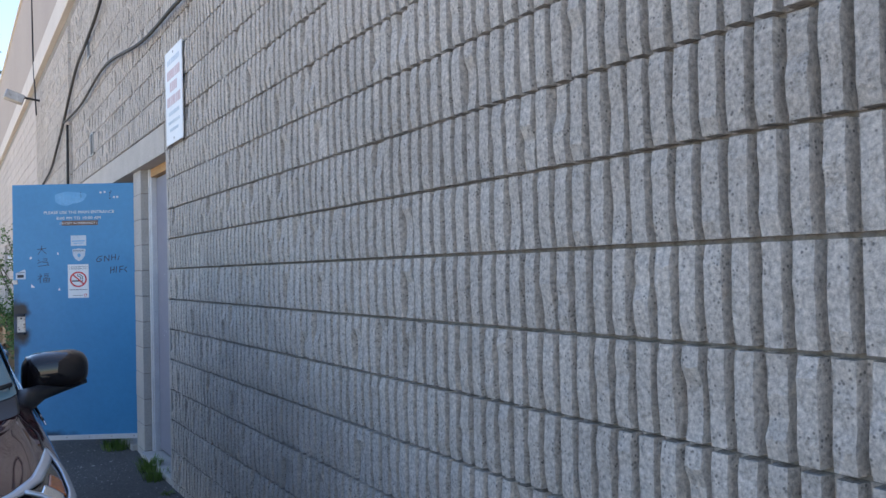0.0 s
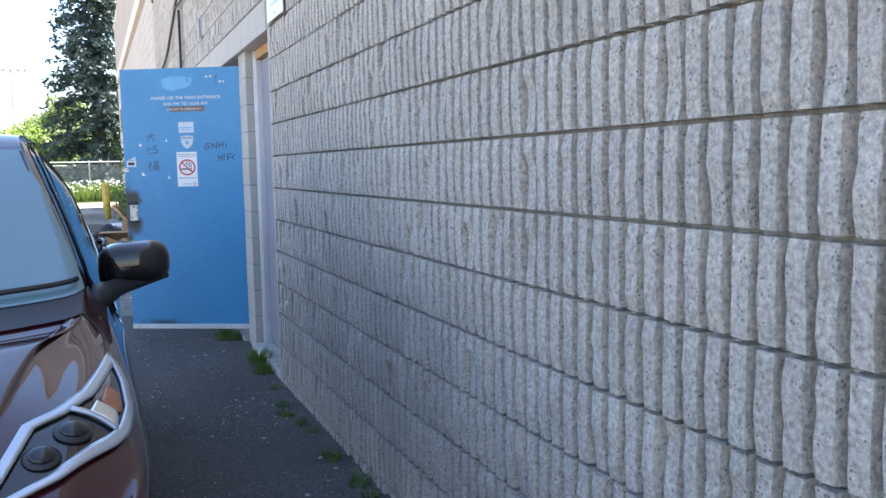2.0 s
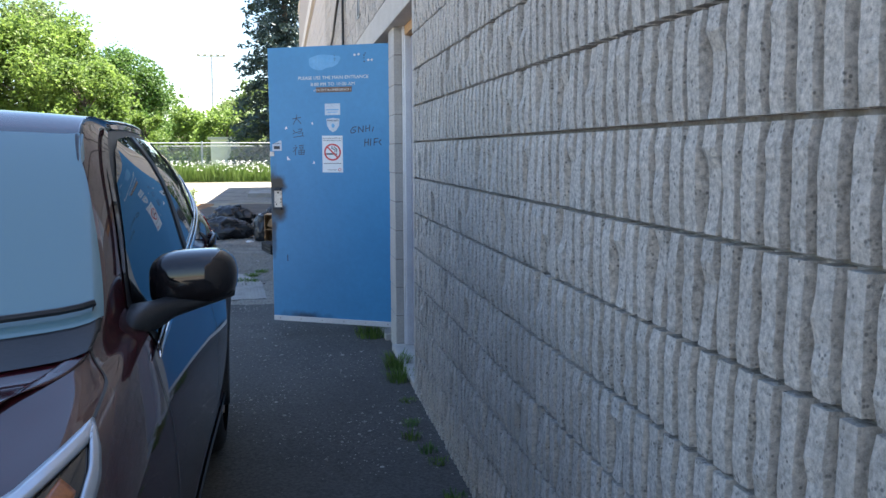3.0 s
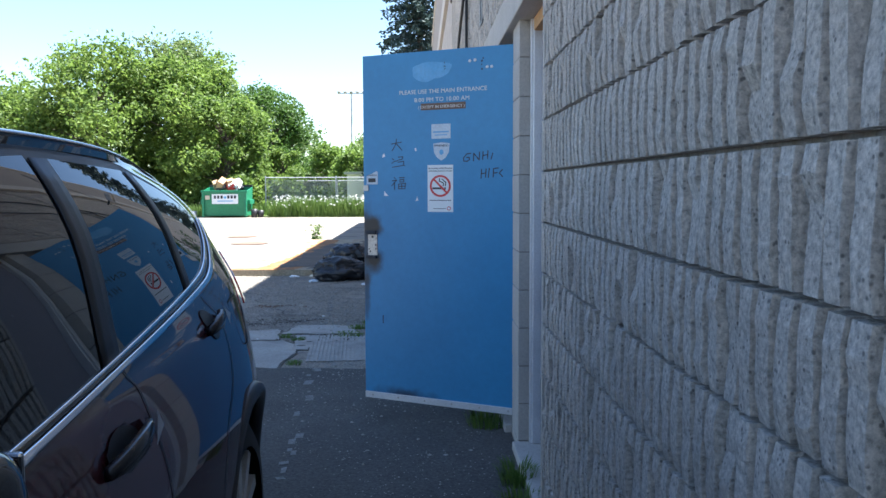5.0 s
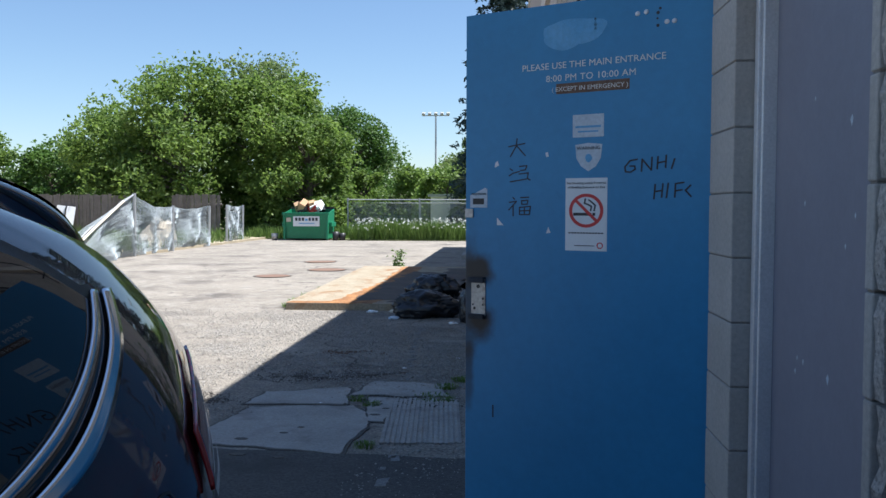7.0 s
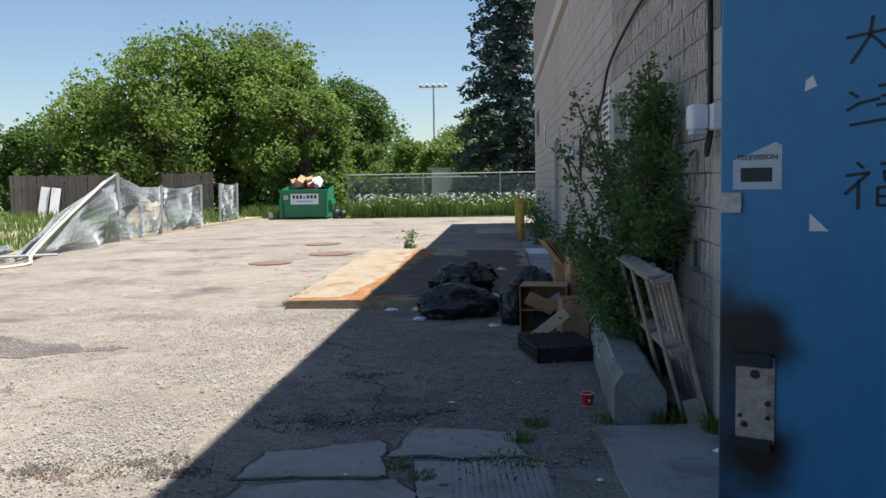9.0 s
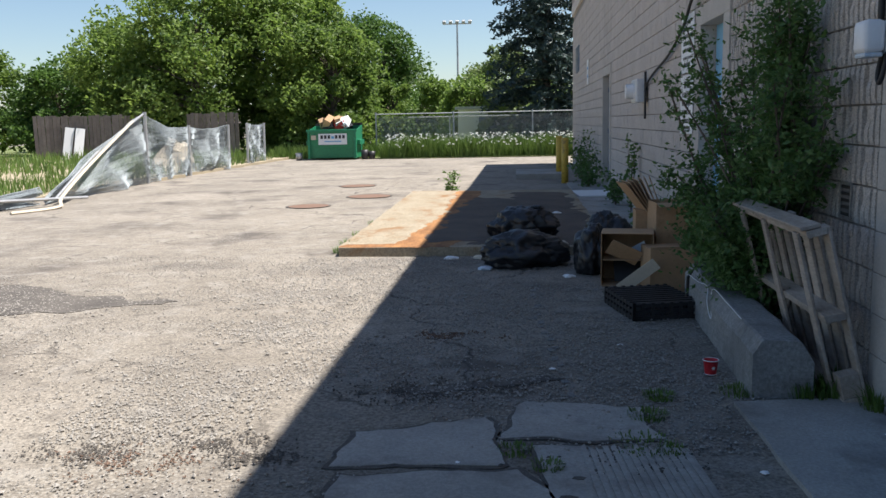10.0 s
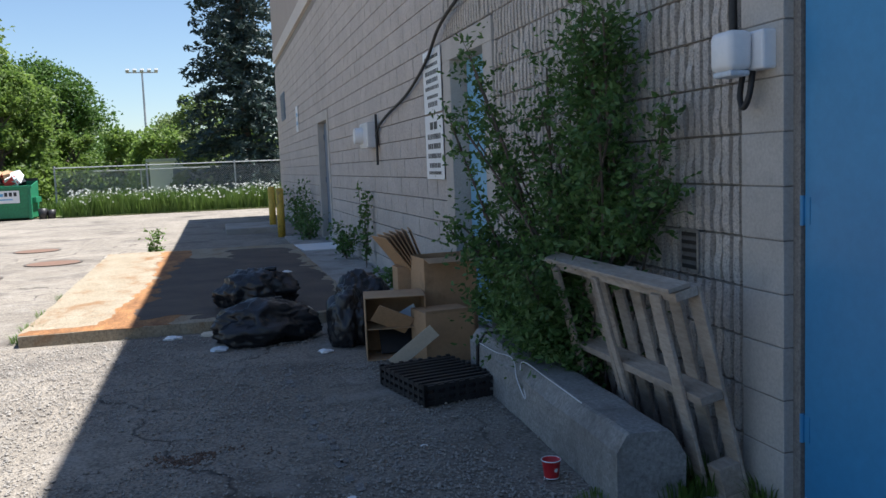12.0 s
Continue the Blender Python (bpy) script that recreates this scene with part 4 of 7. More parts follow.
    def ribbon(uv, width, lift, side=1):
        """A thin band along a smooth run of skin places."""
        pts = [on_skin(p.x, p.y, lift, side) for p in bend([(u, v, 0) for u, v in uv], 8)]
        nor = [Vector((n[0] * side, n[1], n[2])) for n in (normal(p.x, p.y) for p in bend([(u, v, 0) for u, v in uv], 8))]
        b = bmesh.new()
        last = None
        for i, p in enumerate(pts):
            d = pts[min(i + 1, len(pts) - 1)] - pts[max(i - 1, 0)]
            w = d.cross(nor[i]).normalized() * width / 2
            now = (b.verts.new(p - w), b.verts.new(p + w))
            if last:
                b.faces.new((last[0], now[0], now[1], last[1]))
            last = now
        return b

    c = base("car", -1.955, -5.38, 0, 0, "dark burgundy crossover car parked beside the block wall", "car")
    # skin
    b = bmesh.new()
    NU, NV = 120, 63
    wheels = ((0.62, 0.34), (3.18, 0.35))
    for side in (1, -1):
        g = [[None] * (NV + 1) for _ in range(NU + 1)]
        for i in range(NU + 1):
            for k in range(NV + 1):
                p = surf(10 * i / NU, 9 * k / NV)
                g[i][k] = b.verts.new((p[0] * side, p[1], p[2]))
        for i in range(NU):
            for k in range(NV):
                q = (g[i][k], g[i + 1][k], g[i + 1][k + 1], g[i][k + 1])
                m_ = sum((v.co for v in q), Vector()) / 4
                if any((m_.y - wy) ** 2 + (m_.z - wz) ** 2 < 0.425 ** 2 and m_.z < 0.80 and abs(m_.x) > 0.6 for wy, wz in wheels):
                    continue
                b.faces.new(q if side < 0 else q[::-1])
        for i, rev in ((0, False), (NU, True)):
            e = [g[i][k] for k in range(NV + 1)]
            mid = [b.verts.new((0, v.co.y, v.co.z)) for v in e]
            for k in range(NV):
                try:
                    b.faces.new((e[k], e[k + 1], mid[k + 1], mid[k]))
                except ValueError:
                    pass
    bmesh.ops.remove_doubles(b, verts=b.verts, dist=0.0006)
    bmesh.ops.dissolve_degenerate(b, edges=b.edges, dist=0.0002)
    bmesh.ops.recalc_face_normals(b, faces=b.faces)
    body = part("body", b, "paint_car", c, "", smooth=True)
    part("underbody", box(-0.78, 0.78, 0.1, 3.95, 0.2, 0.5, bevel=0.03), "black", c)
    # glass
    for side in (1, -1):
        part("windscreen", patch(4.06, 4.95, lambda a: 7.55, lambda a: 9.0, 0.007, 20, 12, side), "glass_front", c, "windscreen with the sky's reflection put into its colour", True)
        part("windscreen_border", patch(3.98, 5.0, lambda a: 7.22, lambda a: 9.0, 0.004, 20, 14, side), "glass_border", c, "dark border of the windscreen", True)
        part("pillar_trim", patch(3.98, 5.05, lambda a: 7.05, lambda a: 7.24, 0.009, 24, 2, side, 0.005), "black", c, "dark trim along the windscreen pillar", True)
        part("cowl", patch(3.86, 4.05, lambda a: 7.3, lambda a: 9.0, 0.006, 5, 16, side), "black", c, "black cowl under the windscreen", True)
        part("rear_screen", patch(8.35, 9.3, lambda a: 7.9, lambda a: 9.0, 0.005, 12, 8, side), "glass_car", c, "", True)
    part("wiper", tube([on_skin(4.12, 7.75 + 0.12 * i, 0.022, 1) for i in range(11)], 0.008, 6), "black", c, "black wiper arm")
    Y0 = 5.38
    TOPS = ((-4.25, 1.03), (-4.1, 1.15), (-3.95, 1.245), (-3.8, 1.335), (-3.6, 1.42), (-3.4, 1.46), (-3.1, 1.475), (-2.98, 1.472), (-2.48, 1.455), (-2.40, 1.447), (-2.2, 1.40), (-2.05, 1.348), (-1.93, 1.288))
    LOWS = ((-4.25, 0.975), (-3.12, 1.082), (-2.6, 1.130), (-2.36, 1.152), (-2.25, 1.168), (-2.16, 1.188), (-2.07, 1.22), (-1.99, 1.252), (-1.93, 1.282))
    SILL = ((-4.30, 0.955), (-3.7, 1.008), (-3.12, 1.057), (-2.6, 1.098), (-2.3, 1.122), (-2.19, 1.135), (-2.10, 1.158), (-2.0, 1.20), (-1.92, 1.245), (-1.865, 1.30))
    RIM = ((-4.25, 0.98), (-3.7, 1.032), (-3.12, 1.082), (-2.6, 1.130), (-2.36, 1.152), (-2.25, 1.168), (-2.16, 1.190), (-2.07, 1.222), (-1.99, 1.262), (-1.93, 1.305))

    def height(table, y):
        return float(np.interp(y, [q[0] for q in table], [q[1] for q in table]))

    def window(b0, t0, b1, t1, gap=0.0):
        """Glass between a front edge and a rear edge, each given by its foot's and its head's place along the car."""
        def P(a, k):
            yb, yt = b0 + (b1 - b0) * a, t0 + (t1 - t0) * a
            lo_, hi_ = height(LOWS, yb) - gap, height(TOPS, yt) + gap
            return yb + (yt - yb) * k + Y0, lo_ + (hi_ - lo_) * k
        return P

    sill_path, rim_path = bend([(y, z, 0) for y, z in SILL], 8), bend([(y, z, 0) for y, z in RIM], 8)

    def moulding(k0, k1):
        def P(a, k):
            i = a * (len(sill_path) - 1)
            j = min(int(i), len(sill_path) - 2)
            o_, n_ = sill_path[j].lerp(sill_path[j + 1], i - j), rim_path[j].lerp(rim_path[j + 1], i - j)
            q = o_.lerp(n_, k0 + (k1 - k0) * k)
            return q.x + Y0, q.y
        return P

    def yz(*pts):
        return [at(y + Y0, z) for y, z in pts]

    for side in (1, -1):
        part("window_surround", panel(window(-4.24, -4.24, -1.90, -1.90, 0.026), 0.003, 70, 8, side), "black", c, "black window surround", True)
        part("side_window", panel(window(-4.2, -4.2, -3.23, -3.10), 0.007, 30, 8, side), "glass_car", c, "tinted front side window", True)
        part("side_window", panel(window(-3.12, -3.00, -2.52, -2.49), 0.007, 20, 8, side), "glass_car", c, "tinted rear side window", True)
        part("quarter_window", panel(window(-2.455, -2.40, -1.945, -1.945), 0.007, 24, 8, side), "glass_car", c, "tinted quarter window", True)
        part("pillar_cover", panel(lambda a, k: (-3.215 + 0.09 * a + 0.13 * k + Y0, 1.075 + 0.395 * k), 0.010, 3, 8, side, 0.004), "black", c, "black door pillar", True)
        part("pillar_cover", panel(lambda a, k: (-2.515 + 0.06 * a + 0.035 * k + Y0, 1.135 + 0.315 * k), 0.011, 3, 8, side, 0.004), "black", c, "black window divider", True)
        part("chrome_strip", panel(moulding(-0.15, 0.36), 0.014, 70, 3, side, 0.006), "chrome", c, "bright lower edge of the window trim", True)
        # the convex chrome's dark middle reflection, laid on as a dark gloss band
        part("trim_groove", panel(moulding(0.36, 0.76), 0.009, 70, 2, side, 0.004), "paint_mirror", c, "dark band standing in for a reflection in the chrome trim", True)
        part("chrome_strip", panel(moulding(0.76, 1.02), 0.013, 70, 2, side, 0.005), "chrome", c, "thin bright upper edge of the window trim", True)
        part("drip_rail", ribbon(yz((-4.18, 1.135), (-3.9, 1.31), (-3.6, 1.455), (-3.3, 1.50), (-2.9, 1.503), (-2.5, 1.492), (-2.2, 1.437), (-2.0, 1.365), (-1.90, 1.305)), 0.016, 0.012, side), "paint_mirror", c, "gloss strip over the windows", True)
        part("sill_cladding", patch(2.95, 7.15, lambda a: 0.25, lambda a: 1.25, 0.01, 40, 4, side, 0.006), "black", c, "black sill cladding", True)
        # lamps
        hi = lambda u: float(np.interp(u, (1.25, 1.9, 2.1, 2.4, 2.9, 3.1), (6.75, 6.5, 5.9, 5.35, 4.88, 4.68)))
        lo = lambda u: float(np.interp(u, (1.25, 1.5, 2.0, 2.2, 2.5, 2.8, 2.95, 3.1), (5.9, 5.2, 4.35, 4.1, 3.95, 4.05, 4.25, 4.62)))
        U0, U1 = 1.25, 3.1
        un = lambda a: U0 + (U1 - U0) * a
        hl = part("headlight", patch(U0, U1, lambda a: lo(un(a)), lambda a: hi(un(a)), 0.004, 40, 14, side), "paint_mirror", c, "headlight with chrome surround", True)
        part("surround", patch(U0, U1, lambda a: hi(un(a)) - min(0.34, 0.6 * (hi(un(a)) - lo(un(a)))), lambda a: hi(un(a)), 0.012, 40, 3, side, 0.006), "lamp_chrome", hl, "satin chrome upper edge", True)
        part("surround", patch(U0, U1, lambda a: lo(un(a)), lambda a: lo(un(a)) + min(0.26, 0.5 * (hi(un(a)) - lo(un(a)))), 0.012, 40, 3, side, 0.006), "lamp_chrome", hl, "satin chrome lower edge", True)
        part("turn_signal", patch(2.38, 2.62, lambda a: 4.3 + 0.05 * a, lambda a: 4.82 - 0.1 * a, 0.008, 8, 6, side, 0.004), "amber", hl, "amber turn signal", True)
        part("reflector", patch(2.2, 2.37, lambda a: 4.38 + 0.03 * a, lambda a: 5.05 - 0.1 * a, 0.008, 8, 8, side, 0.004), "chrome", hl, "chrome reflector bowl", True)
        part("reflector", patch(2.13, 2.17, lambda a: 4.4, lambda a: 5.5, 0.014, 4, 10, side, 0.006), "lamp_chrome", hl, "pale lamp fin", True)
        for uu, vv, rr_ in ((1.92, 5.3, 0.036), (1.65, 5.75, 0.034)):
            p, n_ = surf(uu, vv), normal(uu, vv)
            q = Vector((n_[0] * side, n_[1], n_[2])).to_track_quat("Z", "Y").to_matrix().to_4x4()
            mm = Matrix.Translation(on_skin(uu, vv, 0.006, side)) @ q
            bb = bmesh.new()
            bmesh.ops.create_uvsphere(bb, u_segments=20, v_segments=10, radius=rr_, matrix=mm @ Matrix.Diagonal((1, 1, 0.25, 1)))
            part("bezel", bb, "black", hl, "dark bezel", True)
            bb = bmesh.new()
            bmesh.ops.create_uvsphere(bb, u_segments=20, v_segments=10, radius=rr_ * 0.72, matrix=mm @ Matrix.Translation((0, 0, 0.008)) @ Matrix.Diagonal((1, 1, 0.4, 1)))
            part("projector", bb, "glass_car", hl, "dark round projector", True)
        part("tail_light", patch(8.06, 8.62, lambda a: 3.85 + 0.5 * a, lambda a: 4.3 + 0.68 * a, 0.012, 14, 14, side, 0.006), "tail", c, "tall red tail light", True)
        part("tail_light_edge", ribbon([(8.04, 3.84), (8.3, 4.0), (8.63, 4.33)], 0.012, 0.016, side), "chrome", c, "", True)
        # handles
        for y0, y1, z0, z1 in ((-3.385, -3.145, 0.925, 0.948), (-2.525, -2.345, 1.022, 1.042)):
            # no hollow here: the cup's shade is a flat black patch
            part("handle_cup", panel(lambda a, k: (y0 + 0.03 + (y1 - y0 - 0.07) * a + Y0, (z0 + z1) / 2 + (k - 0.5) * 0.08 * math.sin(math.pi * min(1, max(0.04, a))) ** 0.5), 0.003, 14, 6, side), "black", c, "flat black patch standing in for the shaded recess behind the handle", True)
            b = bmesh.new()
            last = None
            for i in range(13):
                t = i / 12
                u, v = at(y0 + (y1 - y0) * t + Y0, z0 + (z1 - z0) * t)
                q = on_skin(u, v, 0.008 + 0.026 * math.sin(math.pi * min(1, t * 1.02)) ** 0.6, side)
                w, th = 0.013 + 0.009 * math.sin(math.pi * t), 0.007
                now = [b.verts.new(q + Vector((side * dx, 0, dz))) for dx, dz in ((-th, -w), (th, -w * 0.8), (th * 1.3, 0), (th, w * 0.8), (-th, w))]
                if last:
                    for k in range(5):
                        b.faces.new((last[k], last[(k + 1) % 5], now[(k + 1) % 5], now[k]))
                else:
                    b.faces.new(now)
                last = now
            b.faces.new(last[::-1])
            bmesh.ops.recalc_face_normals(b, faces=b.faces)
            handle = part("door_handle", b, "paint_mirror", c, "dark door handle", True)
            # pale wedge added for the sky's glint on the handle's rear end
            b = bmesh.new()
            tip = [on_skin(*at(y + Y0, z), l, side) for y, z, l in ((y1 - 0.10, z1 - 0.026, 0.050), (y1 - 0.02, z1 - 0.008, 0.044), (y1 + 0.004, z1 + 0.018, 0.032), (y1 - 0.06, z1 + 0.010, 0.052))]
            b.faces.new([b.verts.new(v) for v in tip])
            bmesh.ops.solidify(b, geom=b.faces[:], thickness=0.004)
            part("handle_tip", b, "lamp_chrome", handle, "added pale wedge standing in for sky reflected on the handle")
        # shut lines
        for path in (yz((-3.12, 1.05), (-3.10, 0.85), (-3.11, 0.6), (-3.14, 0.36)), yz((-4.33, 0.94), (-4.36, 0.75), (-4.34, 0.55), (-4.28, 0.36)),
                     yz((-2.36, 1.10), (-2.335, 0.99), (-2.42, 0.88), (-2.60, 0.78), (-2.70, 0.6), (-2.74, 0.36)),
                     [(3.95, 8.6), (3.9, 7.95), (3.78, 6.6), (3.6, 5.55), (3.5, 4.8), (3.3, 4.66), (3.12, 4.66)]):
            part("shut_line", ribbon(path, 0.006, 0.0018, side), "black", c, "", True)
        part("roof_seam", patch(4.98, 9.0, lambda a: 7.42, lambda a: 7.50, 0.002, 50, 1, side), "black", c, "dark roof seam", True)
        if side > 0:
            part("fuel_flap", ribbon(yz((-2.15, 1.055), (-2.03, 1.065), (-2.0, 1.04), (-2.0, 0.95), (-2.03, 0.925), (-2.13, 0.92), (-2.165, 0.95), (-2.165, 1.03), (-2.15, 1.055)), 0.004, 0.0018, side), "black", c, "outline of the fuel flap", True)
        # mirror
        mb = bmesh.new()
        bmesh.ops.create_uvsphere(mb, u_segments=28, v_segments=16, radius=1, matrix=Matrix.Identity(4))
        f = lambda q, k: math.copysign(abs(q) ** k, q)
        for v in mb.verts:
            x, y, z = v.co
            drop = 0.022 * max(0, x) ** 2 * (1 if z > 0 else 0)
            v.co = (side * (0.99 + 0.110 * f(x, 0.5)), 1.34 + 0.085 * f(y, 0.8) * (1.1 if y < 0 else 0.7), 1.105 + 0.07 * f(z, 0.55) + 0.014 * x - drop)
        mir = part("wing_mirror", mb, "paint_mirror", c, "gloss wing mirror", True)
        part("mirror_glass", box(side * 0.988 - 0.09, side * 0.988 + 0.09, 1.396, 1.402, 1.05, 1.155, bevel=0.004), "chrome", mir)
        ab = bmesh.new()
        last = None
        for x, y, z, hy, hz in ((0.86, 1.17, 1.015, 0.10, 0.05), (0.90, 1.21, 1.025, 0.085, 0.04), (0.95, 1.29, 1.04, 0.07, 0.028), (1.02, 1.33, 1.048, 0.06, 0.018), (1.09, 1.335, 1.062, 0.045, 0.010)):
            now = [ab.verts.new((side * x, y + hy * math.cos(k * math.tau / 12), z + hz * math.sin(k * math.tau / 12))) for k in range(12)]
            if last:
                for k in range(12):
                    ab.faces.new((last[k], last[(k + 1) % 12], now[(k + 1) % 12], now[k]))
            else:
                ab.faces.new(now)
            last = now
        ab.faces.new(last[::-1])
        bmesh.ops.recalc_face_normals(ab, faces=ab.faces)
        part("mirror_arm", ab, "black", mir, "black mirror arm", True)
    # wheels
    for wy, wz in wheels:
        for side in (1, -1):
            wb = bmesh.new()
            prof = ((0.36, 0.0), (0.355, 0.03), (0.335, 0.075), (0.30, 0.095), (0.25, 0.10))
            n = 36
            full = [(r, -w) for r, w in prof[::-1]] + [(r, w) for r, w in prof[1:]]
            rings = [[wb.verts.new((side * 0.825 + w, wy + r * math.cos(k * math.tau / n), wz + r * math.sin(k * math.tau / n))) for k in range(n)] for r, w in full]
            for p_, q_ in zip(rings, rings[1:]):
                for k in range(n):
                    wb.faces.new((p_[k], p_[(k + 1) % n], q_[(k + 1) % n], q_[k]))
            wo = part("wheel", wb, "rubber", c, "black tyre", True)
            rb = bmesh.new()
            for k in range(10):
                cuboid(rb, side * 0.895 - 0.012, side * 0.895 + 0.012, -0.02, 0.02, 0.03, 0.245, Matrix.Translation((0, wy, wz)) @ Matrix.Rotation(k * math.tau / 10, 4, "X"))
            rod(rb, (side * 0.84, wy, wz), (side * 0.91, wy, wz), 0.06, n=20)
            part("rim", rb, "aluminium", wo, "alloy spokes")
            part("wheel_well", tube([(side * 0.68, wy, wz), (side * 0.70, wy, wz)], 0.36, 24), "black", wo)
            pts = [(side * (0.945 - (0.09 if wy > 2 else 0.02) * max(0, math.cos(t)) ** 2), wy + 0.43 * math.cos(t), wz + 0.43 * math.sin(t)) for t in [math.pi * k / 20 for k in range(21)]]
            part("wheel_arch", tube(pts, 0.028, 8), "black", c, "black wheel arch cladding", True)
    # nose
    part("grille", box(-0.52, 0.52, -0.205, -0.165, 0.5, 0.74, bevel=0.02), "black", c, "black grille")
    for gz in (0.56, 0.62, 0.68):
        part("grille_bar", box(-0.5, 0.5, -0.22, -0.19, gz - 0.012, gz + 0.012, bevel=0.005), "chrome", c, "chrome grille bar")
    part("bumper", box(-0.68, 0.68, -0.21, -0.04, 0.26, 0.46, bevel=0.05), "black", c, "black lower bumper", True)
    part("number_plate", box(-0.15, 0.15, -0.235, -0.205, 0.4, 0.5, bevel=0.004), "white", c, "pale number plate")
    return c


M["paint_mirror"] = mat("dark_gloss_cover", (0.008, 0.006, 0.007), (0.010, 0.008, 0.009), 3.0, 0.5, 0.0, 400, metal=0.0, fine=0.04, coat=1.0, spec=0.08)
car()


# ---- plants ----
def leaves(name, centres, size, rnd, material, parent=None, label="", fold=0.25, long=1.5, up=0.0):
    """Many small folded leaves, one at each centre, in one mesh."""
    V, F = [], []
    for c in centres:
        d = Vector((rnd.gauss(0, 1), rnd.gauss(0, 1), rnd.gauss(0, 0.7) + up))
        d.normalize()
        s = d.cross(Vector((rnd.gauss(0, 1), rnd.gauss(0, 1), rnd.gauss(0, 1))))
        if s.length < 1e-4:
            continue
        s.normalize()
        n = d.cross(s)
        k = size * rnd.uniform(0.6, 1.35)
        a, m_, e = c - d * k * long * 0.5, c + n * k * fold, c + d * k * long * 0.5
        i = len(V)
        V += [a, m_ + s * k * 0.5, e, m_ - s * k * 0.5]
        F += [(i, i + 1, i + 2), (i, i + 2, i + 3)]
    me = bpy.data.meshes.new(name)
    me.from_pydata(V, [], F)
    me.materials.append(M[material])
    ob = new(name, me)
    if parent:
        ob.parent = parent
    if label:
        ob["label"] = label
    return ob


def tree(label, x, y, h, r, seed, n, size, material, trunk=0.22, low=0.15, lobes=26, group="trees behind the yard", dense=0.75):
    rnd = random.Random(seed)
    lobes, n, size = int(lobes * 1.6), int(n * 1.45), size * 0.76
    t = base("tree", x, y, 0, 0, label, "tree", group)
    b = bmesh.new()
    top = h * 0.8
    rod(b, (0, 0, -0.1), (0.1, 0.05, h * 0.35), trunk, trunk * 0.7, 10)
    rod(b, (0.1, 0.05, h * 0.35), (0, 0.1, top), trunk * 0.7, trunk * 0.15, 8)
    C = []
    for i in range(lobes):
        a = rnd.uniform(0, math.tau)
        f = (i + 0.5) / lobes
        z = h * (low + (0.93 - low) * f)
        wid = r * math.sin(math.pi * (0.12 + 0.80 * f)) ** 0.7
        d = wid * math.sqrt(rnd.uniform(0.15, 1.0)) * 0.88
        c = Vector((d * math.cos(a), d * math.sin(a), z))
        C.append((c, r * rnd.uniform(0.15, 0.34)))
        rod(b, (0.05, 0.05, z * 0.7), c, trunk * 0.22, trunk * 0.05, 5)
    part("trunk", b, "bark", t, "dark trunk with limbs")
    pts = []
    per = n // lobes
    for c, q in C:
        for _ in range(per):
            v = Vector((rnd.gauss(0, 1), rnd.gauss(0, 1), rnd.gauss(0, 1))).normalized()
            k = q * (rnd.uniform(dense, 1.08) if rnd.random() < 0.68 else rnd.uniform(0.2, 1.55))
            k *= 1 + 0.3 * noise.noise((v.x * 2 + c.x, v.y * 2 + c.y, v.z * 2 + c.z))
            p = c + Vector((v.x * k, v.y * k, v.z * k * 0.8))
            if p.z > 0.1:
                pts.append(p)
    leaves("crown", pts, size, rnd, material, t, "leafy crown")
    return t


tree("broad light green deciduous tree", -17.8, 42, 9.0, 4.8, 1, 15000, 0.21, "leaf_elm", low=0.05, lobes=40)
tree("broad light green deciduous tree", -13.0, 43, 8.6, 4.2, 2, 15000, 0.21, "leaf_elm", low=0.05, lobes=40)
tree("airy tall tree with feathery top", -14.6, 46, 10.3, 4.2, 3, 9000, 0.2, "leaf_far", low=0.3, lobes=36, dense=0.4)
tree("light green bushy tree beside the dumpster", -10.6, 40, 6.0, 2.9, 4, 12000, 0.19, "leaf_elm", low=0.02, lobes=34)
tree("light green bushy tree behind the plank fence", -22.0, 44, 7.2, 4.2, 5, 11000, 0.21, "leaf_elm", low=0.05, lobes=32)
tree("low leafy tree behind the plank fence", -27.5, 46, 5.2, 3.2, 6, 6000, 0.22, "leaf_maple", low=0.05, lobes=22)
tree("tree at the yard's far edge", -33.5, 48, 7.0, 3.5, 7, 7000, 0.22, "leaf_elm", low=0.1, lobes=26)
tree("round dark green maple", -11.6, 58, 8.6, 3.4, 8, 14000, 0.20, "leaf_maple", low=0.18, lobes=44, dense=0.85)
tree("small leafy tree by the fence", -8.3, 44, 3.6, 1.5, 9, 3500, 0.15, "leaf_elm", low=0.1, lobes=16)
tree("round dark green maple", -15.5, 56, 8.0, 3.2, 18, 9000, 0.22, "leaf_maple", low=0.1, lobes=32)
for i, (tx, ty, th, tr, m_) in enumerate(((-14, 92, 7.5, 5, "leaf_far"), (-7, 95, 7.0, 4.5, "leaf_elm"), (-3.5, 84, 8.6, 3.6, "leaf_far"), (0.5, 88, 7.0, 4.5, "leaf_elm"), (-19, 96, 7.5, 5, "leaf_far"), (-9.5, 78, 5.2, 3.5, "leaf_elm"), (-2.5, 60, 4.2, 2.5, "leaf_far"), (-5.5, 70, 4.6, 3, "leaf_elm"))):
    tree("distant pale green tree", tx, ty, th, tr, 30 + i, 4500, 0.30, m_, low=0.05, lobes=24, group="distant trees")


